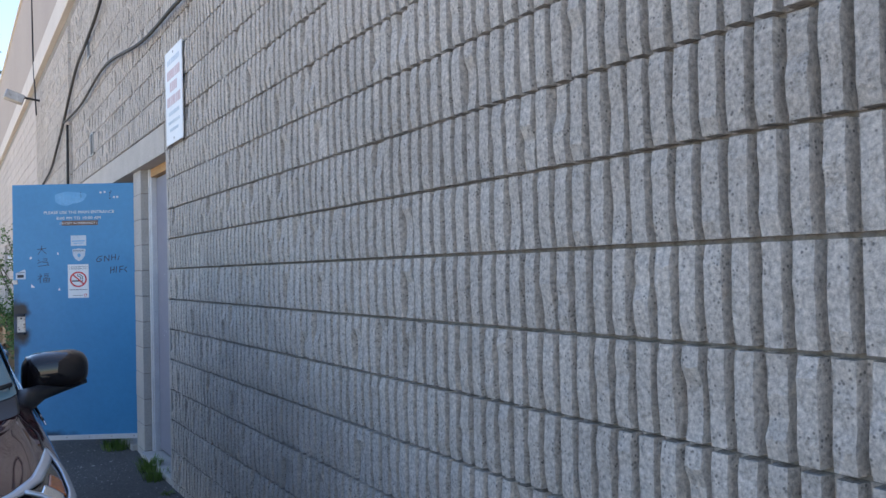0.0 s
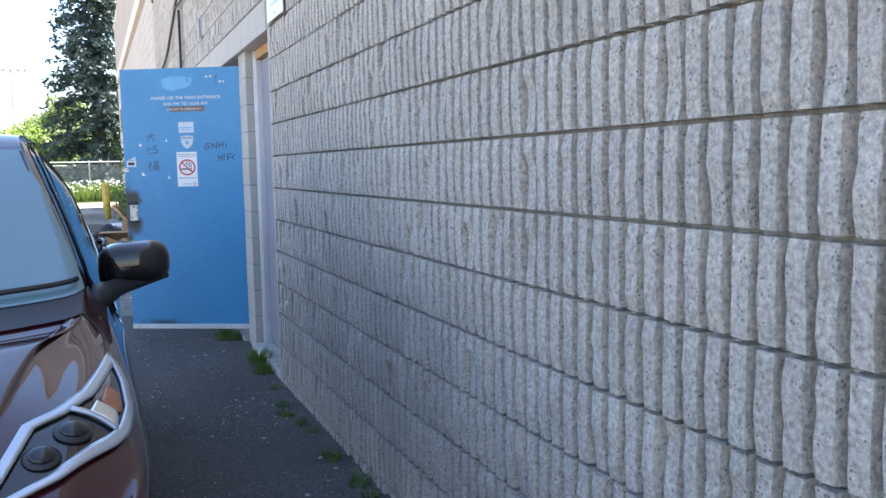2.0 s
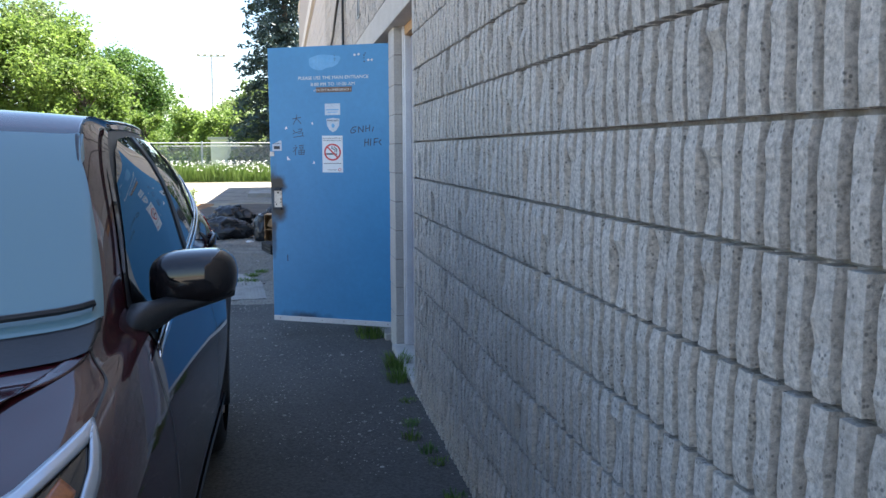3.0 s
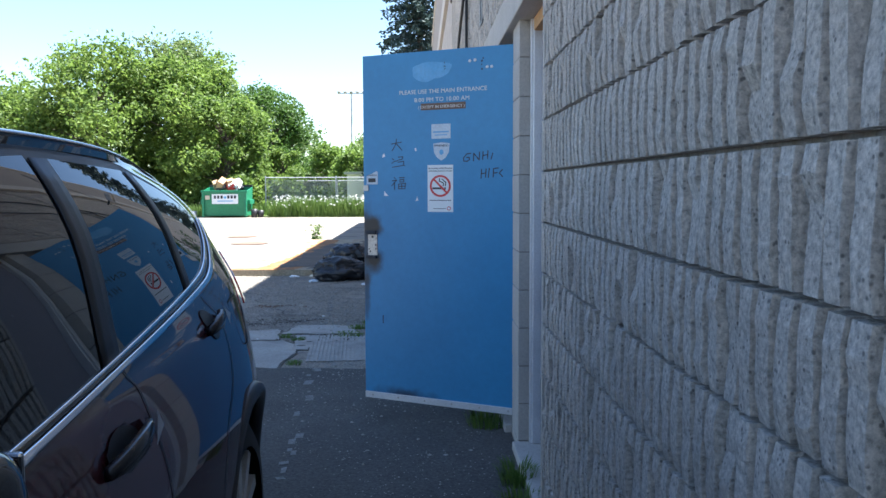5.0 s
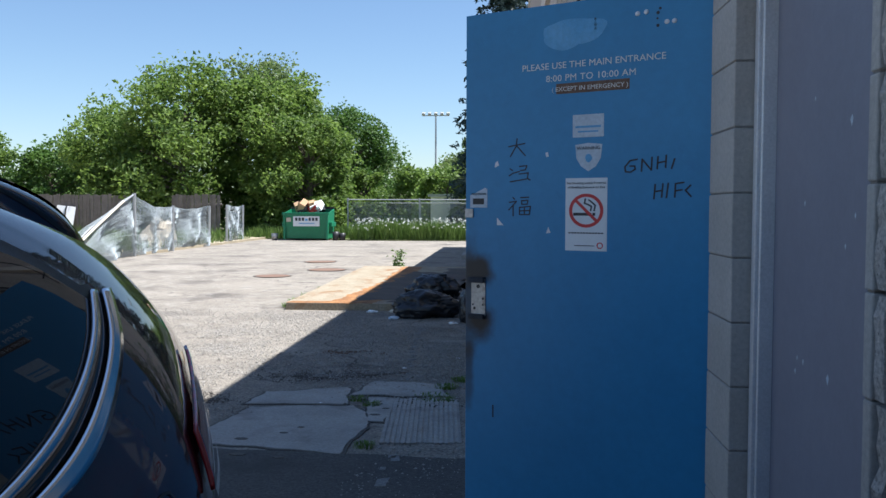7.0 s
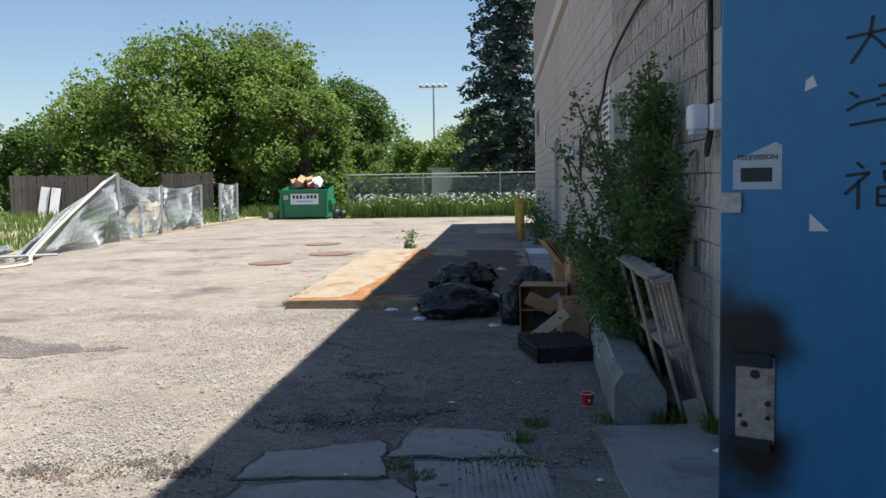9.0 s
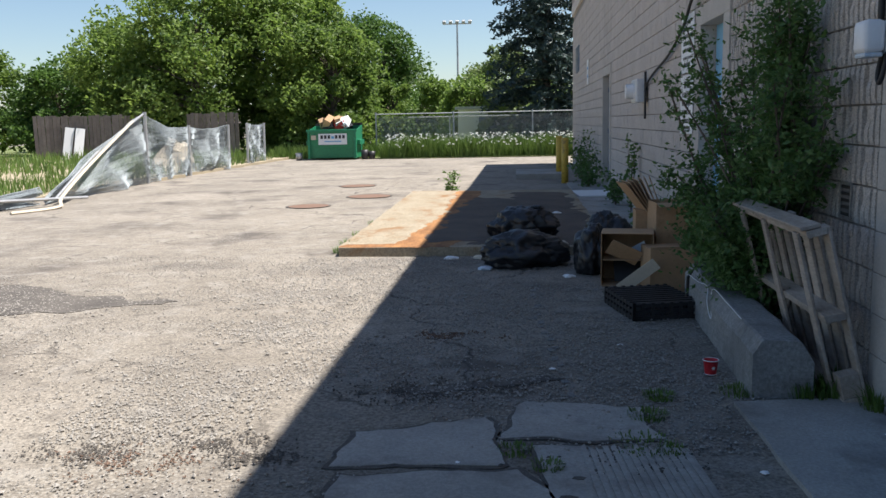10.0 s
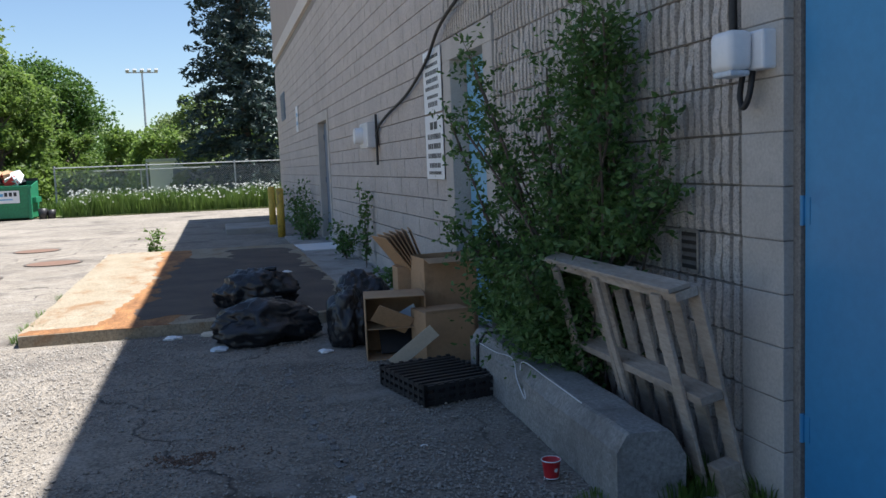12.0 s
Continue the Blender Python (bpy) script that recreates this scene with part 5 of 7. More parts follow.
def spruce(x, y, h, r, seed):
    rnd = random.Random(seed)
    t = base("spruce_tree", x, y, 0, 0, "tall blue-green spruce with drooping boughs", "tree", "")
    b = bmesh.new()
    rod(b, (0, 0, -0.1), (0, 0, h), 0.24, 0.02, 10)
    pts = []
    z = 1.0
    while z < h - 0.3:
        f = (z - 1.0) / (h - 1.0)
        L = r * (1 - f) ** 0.65 * min(1, 0.75 + z / 6)
        m_ = max(5, int(11 * (1 - f * 0.5)))
        for k in range(m_):
            a = rnd.uniform(0, math.tau)
            l = L * rnd.uniform(0.75, 1.1)
            prev = Vector((0, 0, z))
            steps = 7
            for s in range(1, steps + 1):
                q = s / steps
                p = Vector((math.cos(a) * l * q, math.sin(a) * l * q, z + 0.12 * l * q - 0.42 * l * q * q + 0.10 * l * q ** 3))
                if s % 3 == 0:
                    rod(b, prev, p, 0.02 * (1.2 - q), 0.012 * (1.2 - q), 4)
                    prev = p
                wide = 0.30 * l * (1 - 0.75 * q)
                for _ in range(11):
                    pts.append(p + Vector((rnd.gauss(0, wide * 0.6), rnd.gauss(0, wide * 0.6), rnd.uniform(-0.22, 0.06))))
        z += rnd.uniform(0.26, 0.40)
    part("trunk", b, "bark", t, "dark straight trunk")
    leaves("foliage", pts, 0.11, rnd, "leaf_spruce", t, "drooping needled boughs", long=2.6, fold=0.1)
    return t


spruce(-0.5, 41.0, 19.0, 3.0, 12)
tree("low leafy tree behind the plank fence", -24.5, 50, 5.4, 3.4, 61, 6000, 0.22, "leaf_elm", low=0.03, lobes=24)
tree("low leafy tree behind the plank fence", -31.0, 54, 5.0, 3.6, 62, 5000, 0.22, "leaf_maple", low=0.03, lobes=24)


# ---- fittings on the wall ----
def wall_sign(y0, y1, z0, z1, label, rows, group=""):
    s = base("wall_sign", -0.012, (y0 + y1) / 2, (z0 + z1) / 2, 0, label, "sign", group)
    w, h = (y1 - y0) / 2, (z1 - z0) / 2
    part("panel", box(-0.004, 0.004, -w, w, -h, h, bevel=0.002), "white", s)
    for z, hh, ww, col, n in rows:
        b = bmesh.new()
        rnd = random.Random(int(z * 1000) + n)
        e = -ww / 2
        step = ww / n
        for i in range(n):
            cuboid(b, -0.0052, -0.004, e + step * (i + 0.1), e + step * (i + rnd.uniform(0.7, 0.95)), z - hh / 2, z + hh / 2)
        part("print", b, col, s)["kind"] = "stuff"
    b = bmesh.new()
    for z in (-h + 0.03, h - 0.03):
        bmesh.ops.create_uvsphere(b, u_segments=8, v_segments=5, radius=0.009, matrix=Matrix.Translation((-0.004, 0, z)) @ Matrix.Diagonal((0.5, 1, 1, 1)))
    part("screws", b, "steel", s)["kind"] = "stuff"
    return s


wall_sign(-1.97, -1.51, 2.29, 2.91, "white wall sign with faded red lines of print",
          ((0.23, 0.035, 0.34, "label_grey", 7), (0.145, 0.06, 0.36, "faded_red", 7), (0.06, 0.06, 0.2, "faded_red", 4), (-0.03, 0.06, 0.38, "faded_red", 8), (-0.11, 0.025, 0.3, "label_grey", 9), (-0.17, 0.02, 0.32, "label_grey", 10), (-0.22, 0.02, 0.24, "label_grey", 8)))
wall_sign(8.45, 9.10, 1.88, 2.46, "white wall sign with lines of black print",
          ((0.22, 0.03, 0.5, "ink", 10), (0.15, 0.03, 0.46, "ink", 10), (0.08, 0.04, 0.5, "ink", 9), (0.01, 0.04, 0.44, "ink", 8), (-0.06, 0.035, 0.5, "ink", 9), (-0.14, 0.03, 0.42, "ink", 9), (-0.21, 0.045, 0.36, "ink", 6)))
wall_sign(8.45, 9.10, 1.26, 1.86, "white wall sign with lines of black characters",
          ((0.2, 0.07, 0.3, "ink", 2), (0.1, 0.05, 0.5, "ink", 8), (0.01, 0.05, 0.48, "ink", 7), (-0.08, 0.045, 0.5, "ink", 9), (-0.17, 0.045, 0.42, "ink", 7), (-0.24, 0.03, 0.46, "ink", 9)))
wall_sign(21.75, 22.25, 2.3, 2.92, "small white wall sign", ((0.1, 0.08, 0.3, "scuff", 4), (-0.1, 0.08, 0.3, "scuff", 4)))

lv = base("louvre", 0.0, 26.0, 3.2, 0, "blue-grey louvre high in the block wall", "louvre")
part("frame", box(-0.02, 0.02, -0.6, 0.6, -0.38, 0.38, bevel=0.004), "slate_door", lv)
for i in range(9):
    part("slat", box(-0.05, -0.01, -0.54, 0.54, -0.012, 0.012, Matrix.Translation((0, 0, -0.3 + 0.075 * i)) @ Matrix.Rotation(0.6, 4, "Y")), "slate_door", lv)


def run(name, pts, r, label, material="cable", category="cable"):
    return tagged(link(name, tube(bend(pts), r, 6), material, smooth=True), label, category)


run("cable", [(-0.03, -2.9, 3.05), (-0.035, -2.06, 3.13), (-0.03, -0.8, 3.17), (-0.03, 0.9, 3.36), (-0.03, 2.6, 3.30), (-0.03, 4.21, 3.36)], 0.013, "black slack cable along the wall")
run("cable", [(-0.03, 0.1, 4.35), (-0.03, 1.2, 4.0), (-0.035, 2.02, 3.86), (-0.03, 3.0, 3.75), (-0.03, 4.21, 3.36), (-0.035, 5.0, 3.12), (-0.03, 5.74, 2.96), (-0.03, 6.9, 2.86), (-0.06, 7.7, 2.71), (-0.06, 8.3, 2.58), (-0.04, 8.88, 2.36), (-0.03, 9.8, 2.14), (-0.03, 10.86, 2.0), (-0.03, 11.4, 1.9), (-0.04, 11.6, 1.78)], 0.016, "black slack cable hanging along the wall to a grey box")
run("cable", [(-0.02, 8.6, 6.4), (-0.03, 8.4, 5.2), (-0.03, 8.1, 4.5), (-0.02, 8.05, 4.1)], 0.012, "thin black cable down from the roof")

eb = base("meter_box", -0.01, 11.9, 1.8, 0, "grey metal junction box with a pale round meter", "meter box")
part("box", box(-0.14, 0.0, -0.28, 0.28, -0.16, 0.16, bevel=0.012), "aluminium", eb)
b = bmesh.new()
rod(b, (-0.13, 0.1, 0), (-0.24, 0.1, 0), 0.11, 0.10, 20)
part("meter", b, "white", eb, "pale round meter cover")
b = bmesh.new()
rod(b, (-0.03, -0.34, 0.25), (-0.03, -0.34, -0.38), 0.016)
part("pipe", b, "cable", eb, "dark conduit")

lb = base("wall_light", -0.01, 3.80, 1.775, 0, "white plastic wall light with a looped black cable", "wall light")
part("backplate", box(-0.05, 0.016, -0.09, 0.05, -0.07, 0.075, bevel=0.01), "white", lb)
b = bmesh.new()
cuboid(b, -0.155, -0.052, -0.04, 0.10, -0.07, 0.08, bevel=0.025)
part("lamp_body", b, "white", lb, "rounded white lamp body", True)
part("lens", box(-0.145, -0.06, -0.03, 0.09, -0.09, -0.068, bevel=0.008), "label_grey", lb, "pale lens")
part("cable_loop", tube(bend([(-0.03, 0.06, -0.07), (-0.045, 0.06, -0.16), (-0.05, 0.03, -0.205), (-0.045, 0.0, -0.16), (-0.03, 0.0, -0.07)]), 0.012, 8), "cable", lb, "looped black cable", True)
run("conduit", [(-0.012, 3.965, 1.82), (-0.015, 3.965, 2.6), (-0.012, 3.965, 3.3)], 0.016, "dark conduit above the wall light", category="conduit")

fl = base("floodlight", -0.02, 7.4, 4.2, 0, "dark floodlight on an arm high on the wall", "floodlight")
b = bmesh.new()
rod(b, (0, 0, 0.02), (-0.28, 0, 0.06), 0.018)
part("arm", b, "cable", fl)
b = bmesh.new()
cuboid(b, -0.14, 0.14, -0.10, 0.10, -0.07, 0.07, Matrix.Translation((-0.36, 0, 0.05)) @ Matrix.Rotation(0.35, 4, "Y"), bevel=0.015)
part("lamp_head", b, "steel", fl)


def wall_vent(y0, y1, z0, z1, label):
    v = base("wall_vent", 0.0, (y0 + y1) / 2, (z0 + z1) / 2, 0, label, "vent")
    w, h = (y1 - y0) / 2, (z1 - z0) / 2
    part("backing", box(-0.004, 0.03, -w, w, -h, h), "void", v)
    b = bmesh.new()
    for s in (-1, 1):
        cuboid(b, -0.008, 0.0, s * w - 0.008, s * w + 0.008, -h, h)
        cuboid(b, -0.008, 0.0, -w, w, s * h - 0.008, s * h + 0.008)
    part("frame", b, "steel", v)
    n = max(3, int(h * 2 / 0.03))
    for i in range(n):
        part("slat", box(-0.007, -0.003, -w + 0.008, w - 0.008, -h + (i + 0.3) * 2 * h / n, -h + (i + 0.75) * 2 * h / n), "cable", v)


wall_vent(4.25, 4.39, 0.885, 1.065, "small dark vent in the ribbed blocks")
wall_vent(1.9, 2.08, 2.68, 2.9, "small slatted vent high in the wall")
wall_vent(2.05, 2.2, 3.72, 3.92, "small dark vent high in the wall")


# ---- paving ----
def outline(pts, wob, seed, step=0.05):
    """A broken-edged outline through corner points."""
    out = []
    for i, p in enumerate(pts):
        q = pts[(i + 1) % len(pts)]
        d = math.dist(p, q)
        n = max(1, int(d / step))
        for k in range(n):
            t = k / n
            x, y = p[0] + (q[0] - p[0]) * t, p[1] + (q[1] - p[1]) * t
            a = noise.noise((x * 3.1 + seed, y * 3.1, seed)) + 0.5 * noise.noise((x * 9 + seed, y * 9, seed))
            c = noise.noise((x * 3.1, y * 3.1 + seed, seed + 5)) + 0.5 * noise.noise((x * 9, y * 9 + seed, seed + 5))
            out.append((x + wob * a, y + wob * c))
    return out


def pavement(label, pts, wob, seed, z=0.006, depth=0.05, material="slab", name="pavement"):
    b = sheet([(x, y, z - depth) for x, y in outline(pts, wob, seed)], depth)
    if material == "slab" and z < 0.01:
        cx, cy = sum(q[0] for q in pts) / len(pts), sum(q[1] for q in pts) / len(pts)
        g = [(q[0] + 0.022 * (q[0] - cx) / max(0.1, abs(q[0] - cx)), q[1] + 0.022 * (q[1] - cy) / max(0.1, abs(q[1] - cy))) for q in pts]
        structure(link("pavement_joint", sheet([(x, y, -0.03) for x, y in outline(g, wob, seed)], 0.0325), "tar"), "dark crumbled joint round a concrete patch", "paving")
    return structure(link(name, b, material), label, "paving")


pavement("broken old concrete patch in the asphalt", ((-2.62, 1.98), (-1.62, 1.80), (-1.55, 2.5), (-1.72, 2.98), (-2.45, 2.9)), 0.05, 1)
pavement("broken old concrete patch in the asphalt", ((-2.55, 2.98), (-1.78, 3.05), (-1.9, 3.62), (-2.5, 3.4)), 0.06, 2)
pavement("broken old concrete patch in the asphalt", ((-1.82, 3.36), (-1.1, 3.34), (-1.16, 3.78), (-1.72, 3.86)), 0.055, 3)
pavement("broken old concrete patch in the asphalt", ((-1.58, 2.55), (-1.46, 2.55), (-1.46, 3.26), (-1.68, 3.26)), 0.03, 4)
pavement("smooth concrete slab before the blue doors", ((-0.67, 3.84), (-0.02, 3.93), (0.0, 0.9), (-0.62, 1.2)), 0.008, 7, z=0.02)
pavement("dark patch of newer asphalt", ((-7.2, 7.4), (-5.6, 6.7), (-4.55, 6.3), (-5.6, 5.95), (-7.0, 5.7)), 0.16, 8, z=0.003, material="tar")
pavement("darker asphalt along the wall", ((-9.0, 1.75), (-2.7, 1.86), (-0.6, 1.72), (0.02, 1.7), (0.02, -11.5), (-9.0, -11.5)), 0.03, 15, z=0.0045, material="new_asphalt")
# thin dark brown sheets over the wall half of the pad
pavement("large dark brown patch on the concrete pad", ((-2.75, 9.2), (-1.5, 9.0), (-1.25, 11.0), (-1.5, 14.2), (-2.6, 14.8)), 0.18, 16, z=0.0985, depth=0.002, material="dark_brown")
pavement("narrow dark brown patch at the pad's wall side", ((-1.25, 9.6), (-0.85, 9.4), (-0.8, 12.5), (-1.2, 12.8)), 0.12, 17, z=0.098, depth=0.002, material="dark_brown")
pavement("rust streak across the concrete pad", ((-3.15, 8.74), (-2.5, 8.74), (-2.3, 12.0), (-2.5, 16.2), (-2.95, 16.2), (-2.85, 12.0)), 0.14, 18, z=0.0968, depth=0.002, material="rust")
pavement("rust streak across the concrete pad", ((-3.70, 8.735), (-2.85, 8.735), (-2.9, 9.0), (-3.68, 8.98)), 0.05, 19, z=0.0974, depth=0.002, material="rust")
pavement("long dark brown patch on the concrete pad", ((-2.35, 8.85), (-0.95, 8.8), (-0.85, 12.0), (-0.9, 15.6), (-1.9, 15.9), (-1.75, 12.5)), 0.16, 31, z=0.0975, depth=0.002, material="dark_brown")
worn = random.Random(77)
LINE = ((-1.17, -0.84), (-1.23, 0.11), (-1.33, 1.75), (-1.50, 4.3), (-1.63, 6.0), (-1.66, 7.1))
for i in range(62):
    yy = -0.8 + 7.9 * i / 62 + worn.uniform(-0.05, 0.05)
    if 1.95 < yy < 3.9 or worn.random() < 0.15:
        continue
    xx = float(np.interp(yy, [q[1] for q in LINE], [q[0] for q in LINE])) + worn.uniform(-0.025, 0.02)
    w, h = worn.uniform(0.02, 0.055), worn.uniform(0.05, 0.13)
    pavement("worn dab of old line paint", ((xx, yy), (xx + w, yy + 0.01), (xx + w * 0.8, yy + h), (xx - 0.005, yy + h * 0.8)), 0.7 * w, 40 + i, z=0.0065 if yy < 1.8 else 0.003, depth=0.004, material="worn_paint")
for i, (x, y, r) in enumerate(((-2.28, 2.05, 0.045), (-2.05, 2.2, 0.03), (-1.98, 2.35, 0.025), (-2.2, 1.72, 0.05), (-1.95, 1.68, 0.035), (-1.55, 2.72, 0.04), (-1.5, 2.9, 0.03))):
    pavement("small dark stain on the paving", outline(tuple((x + r * math.cos(k), y + 0.55 * r * math.sin(k)) for k in (0.3, 1.4, 2.3, 3.5, 4.6, 5.5)), 0.3 * r, 120 + i, 0.012), 0.0, 120 + i, z=0.0085, depth=0.006, material="tar")
pavement("dark tar seam in the asphalt", ((-2.4, 4.05), (-1.6, 4.35), (-1.5, 4.25), (-2.3, 3.98)), 0.05, 9, z=0.004, material="tar")
# grooved concrete: bars side by side
gr = structure(base("pavement", -1.42, 2.02, 0.0, 4, "grooved concrete strip with worn ridges", "paving"), "", "")
for i in range(15):
    x = 0.033 * i
    part("ridge", sheet([(p[0], p[1], -0.02) for p in outline(((x, 0.02 * math.sin(i)), (x + 0.023, 0.0), (x + 0.023, 1.2 + 0.06 * math.sin(i * 1.7)), (x, 1.22)), 0.003, i, 0.15)], 0.028), "slab", gr)
part("bed", box(0, 0.5, 0.02, 1.2, -0.03, 0.003), "slab", gr)

kerb = structure(link("pavement_pad", sheet([(x, y, -0.06) for x, y in outline(((-3.72, 8.72), (-2.4, 8.72), (-0.75, 8.7), (-0.75, 16.3), (-3.85, 16.42)), 0.02, 12, 0.12)], 0.155), "rust_slab"), "raised concrete pad stained with orange rust", "paving")
pavement("pale concrete strip at the pad's far edge", ((-3.95, 16.5), (-0.72, 16.32), (-0.70, 16.8), (-3.95, 16.95)), 0.02, 13, z=0.03)
pavement("worn concrete walk along the wall", ((-0.75, 9.2), (-0.02, 9.2), (-0.02, 18.8), (-0.7, 18.8)), 0.02, 14, z=0.05)
structure(link("pavement_slab", box(-1.85, -0.68, 20.8, 23.0, -0.05, 0.13, bevel=0.02), "slab"), "low concrete slab near the bollards", "paving")

for x, y, r in ((-5.48, 14.5, 0.36), (-4.72, 16.4, 0.42), (-5.5, 19.3, 0.40)):
    mh = structure(base("manhole_cover", x, y, 0.004, 0, "rusty round iron manhole cover in the asphalt", "manhole cover"), "", "")
    b = bmesh.new()
    rod(b, (0, 0, -0.02), (0, 0, 0.004), r, n=32)
    part("lid", b, "brown", mh)
    b = bmesh.new()
    for k in range(32):
        a0, a1 = k * math.tau / 32, (k + 1) * math.tau / 32
        b.faces.new([b.verts.new((q * math.cos(t), q * math.sin(t), 0.006)) for q, t in ((r, a0), (r + 0.04, a0), (r + 0.04, a1), (r, a1))])
    part("rim", b, "tar", mh)


def gravel(n, x0, x1, y0, y1, seed, s0, s1, label, material="gravel", heap=False):
    rnd = random.Random(seed)
    V, F = [], []
    oct_f = ((0, 2, 4), (2, 1, 4), (1, 3, 4), (3, 0, 4), (2, 0, 5), (1, 2, 5), (3, 1, 5), (0, 3, 5))
    tries = 0
    while len(F) < n * 8 and tries < n * 12:
        tries += 1
        x, y = rnd.uniform(x0, x1), rnd.uniform(y0, y1)
        if heap:
            x, y = rnd.gauss((x0 + x1) / 2, (x1 - x0) * 0.30), rnd.gauss((y0 + y1) / 2, (y1 - y0) * 0.34)
            if noise.noise((x * 7.0, y * 7.0, seed)) < rnd.uniform(-0.25, 0.15):
                continue
        elif noise.noise((x * 1.3, y * 1.3, seed)) < rnd.uniform(-0.35, 0.35):
            continue
        k = rnd.uniform(s0, s1) * (1.8 if rnd.random() < 0.05 else 1)
        a = rnd.uniform(0, math.pi)
        c, s = math.cos(a), math.sin(a)
        q = (rnd.uniform(0.7, 1.3), rnd.uniform(0.6, 1.1), rnd.uniform(0.4, 0.8))
        i = len(V)
        for px, py, pz in ((1, 0, 0), (-1, 0, 0), (0, 1, 0), (0, -1, 0), (0, 0, 1), (0, 0, -1)):
            X, Y = px * q[0] * k, py * q[1] * k
            V.append((x + X * c - Y * s, y + X * s + Y * c, 0.001 + k * 0.3 + pz * q[2] * k))
        F += [tuple(i + j for j in f) for f in oct_f]
    me = bpy.data.meshes.new("gravel")
    me.from_pydata(V, [], F)
    me.materials.append(M[material])
    tagged(new("gravel", me), label, "gravel", kind="stuff")


gravel(26000, -4.0, -0.1, 3.2, 8.6, 3, 0.0035, 0.010, "loose gravel on the asphalt")
gravel(4500, -1.5, 0.0, -4.5, 2.2, 4, 0.003, 0.008, "loose grit beside the wall")
gravel(14000, -7.0, -2.4, 2.6, 8.8, 5, 0.003, 0.009, "loose stones on the sunlit asphalt")
for i, (x, y, r, n_, m_) in enumerate(((-3.69, 3.1, 0.26, 420, "tar"), (-3.13, 3.26, 0.24, 420, "tar"), (-2.88, 3.08, 0.2, 320, "tar"), (-3.4, 3.0, 0.30, 350, "rust_spot"), (-2.3, 4.02, 0.34, 700, "tar"), (-1.9, 4.15, 0.26, 400, "tar"), (-2.2, 5.25, 0.24, 420, "rust_spot"), (-1.3, 3.1, 0.3, 260, "tar"))):
    gravel(n_, x - r, x + r, y - 0.42 * r, y + 0.42 * r, 60 + i, 0.003, 0.009, "dark crumbs of broken asphalt", m_, True)
gravel(900, -0.35, 0.0, 3.9, 9.0, 6, 0.005, 0.014, "loose stones at the wall's foot")


# ---- things beside the wall ----
def barrier():
    o = base("concrete_barrier", -0.40, 3.95, 0, -2.2, "grey concrete parking barrier with chamfered top and cracks", "barrier")
    L = 2.36
    prof = ((-0.165, 0.0), (0.155, 0.0), (0.15, 0.19), (0.085, 0.295), (0.065, 0.305), (-0.105, 0.31), (-0.12, 0.302), (-0.162, 0.235))
    b = bmesh.new()
    n = 26
    rings = []
    for i in range(n + 1):
        t = i / n
        e = 0.02 if i in (0, n) else 0.0
        y = L * t
        rings.append([b.verts.new((x * (1 - e * 1.5) + 0.010 * noise.noise((x * 9, y * 5, z * 9)) + 0.012 * t, y + (0.02 * noise.noise((x * 8, z * 8, 4)) if i in (0, n) else 0), z * (1 - e) + (0.010 * noise.noise((x * 7, y * 6, z * 7 + 3)) if z > 0.05 else 0))) for x, z in prof])
    m_ = len(prof)
    for p, q in zip(rings, rings[1:]):
        for k in range(m_):
            b.faces.new((p[k], q[k], q[(k + 1) % m_], p[(k + 1) % m_]))
    b.faces.new(rings[0])
    b.faces.new(rings[-1][::-1])
    bmesh.ops.recalc_face_normals(b, faces=b.faces)
    part("block", b, "barrier", o)
    band = tube([(x * 1.04 + 0.010, 2.12, z * 1.01 + 0.003) for x, z in ((-0.168, 0.02), (-0.164, 0.235), (-0.112, 0.312), (0.075, 0.308), (0.153, 0.19), (0.158, 0.02))], 0.011, 6)
    part("strap", band, "cable", o, "black strap round the block")
    w = tube(bend([(-0.155, 2.08, 0.265), (-0.145, 1.75, 0.275), (-0.135, 1.45, 0.300), (-0.165, 1.28, 0.225), (-0.160, 1.15, 0.150), (-0.125, 1.32, 0.306), (-0.118, 0.9, 0.312), (-0.122, 0.45, 0.311)]), 0.003, 5)
    part("string", w, "white", o, "length of white string")


M["barrier"] = mat("weathered_barrier_concrete", (0.23, 0.225, 0.215), (0.34, 0.33, 0.31), 6.0, 0.95, 0.9, 55, fine=0.32,
                   stain=(0.15, 0.145, 0.135), stain_scale=3, stain_low=0.52, stain_high=0.72)
barrier()


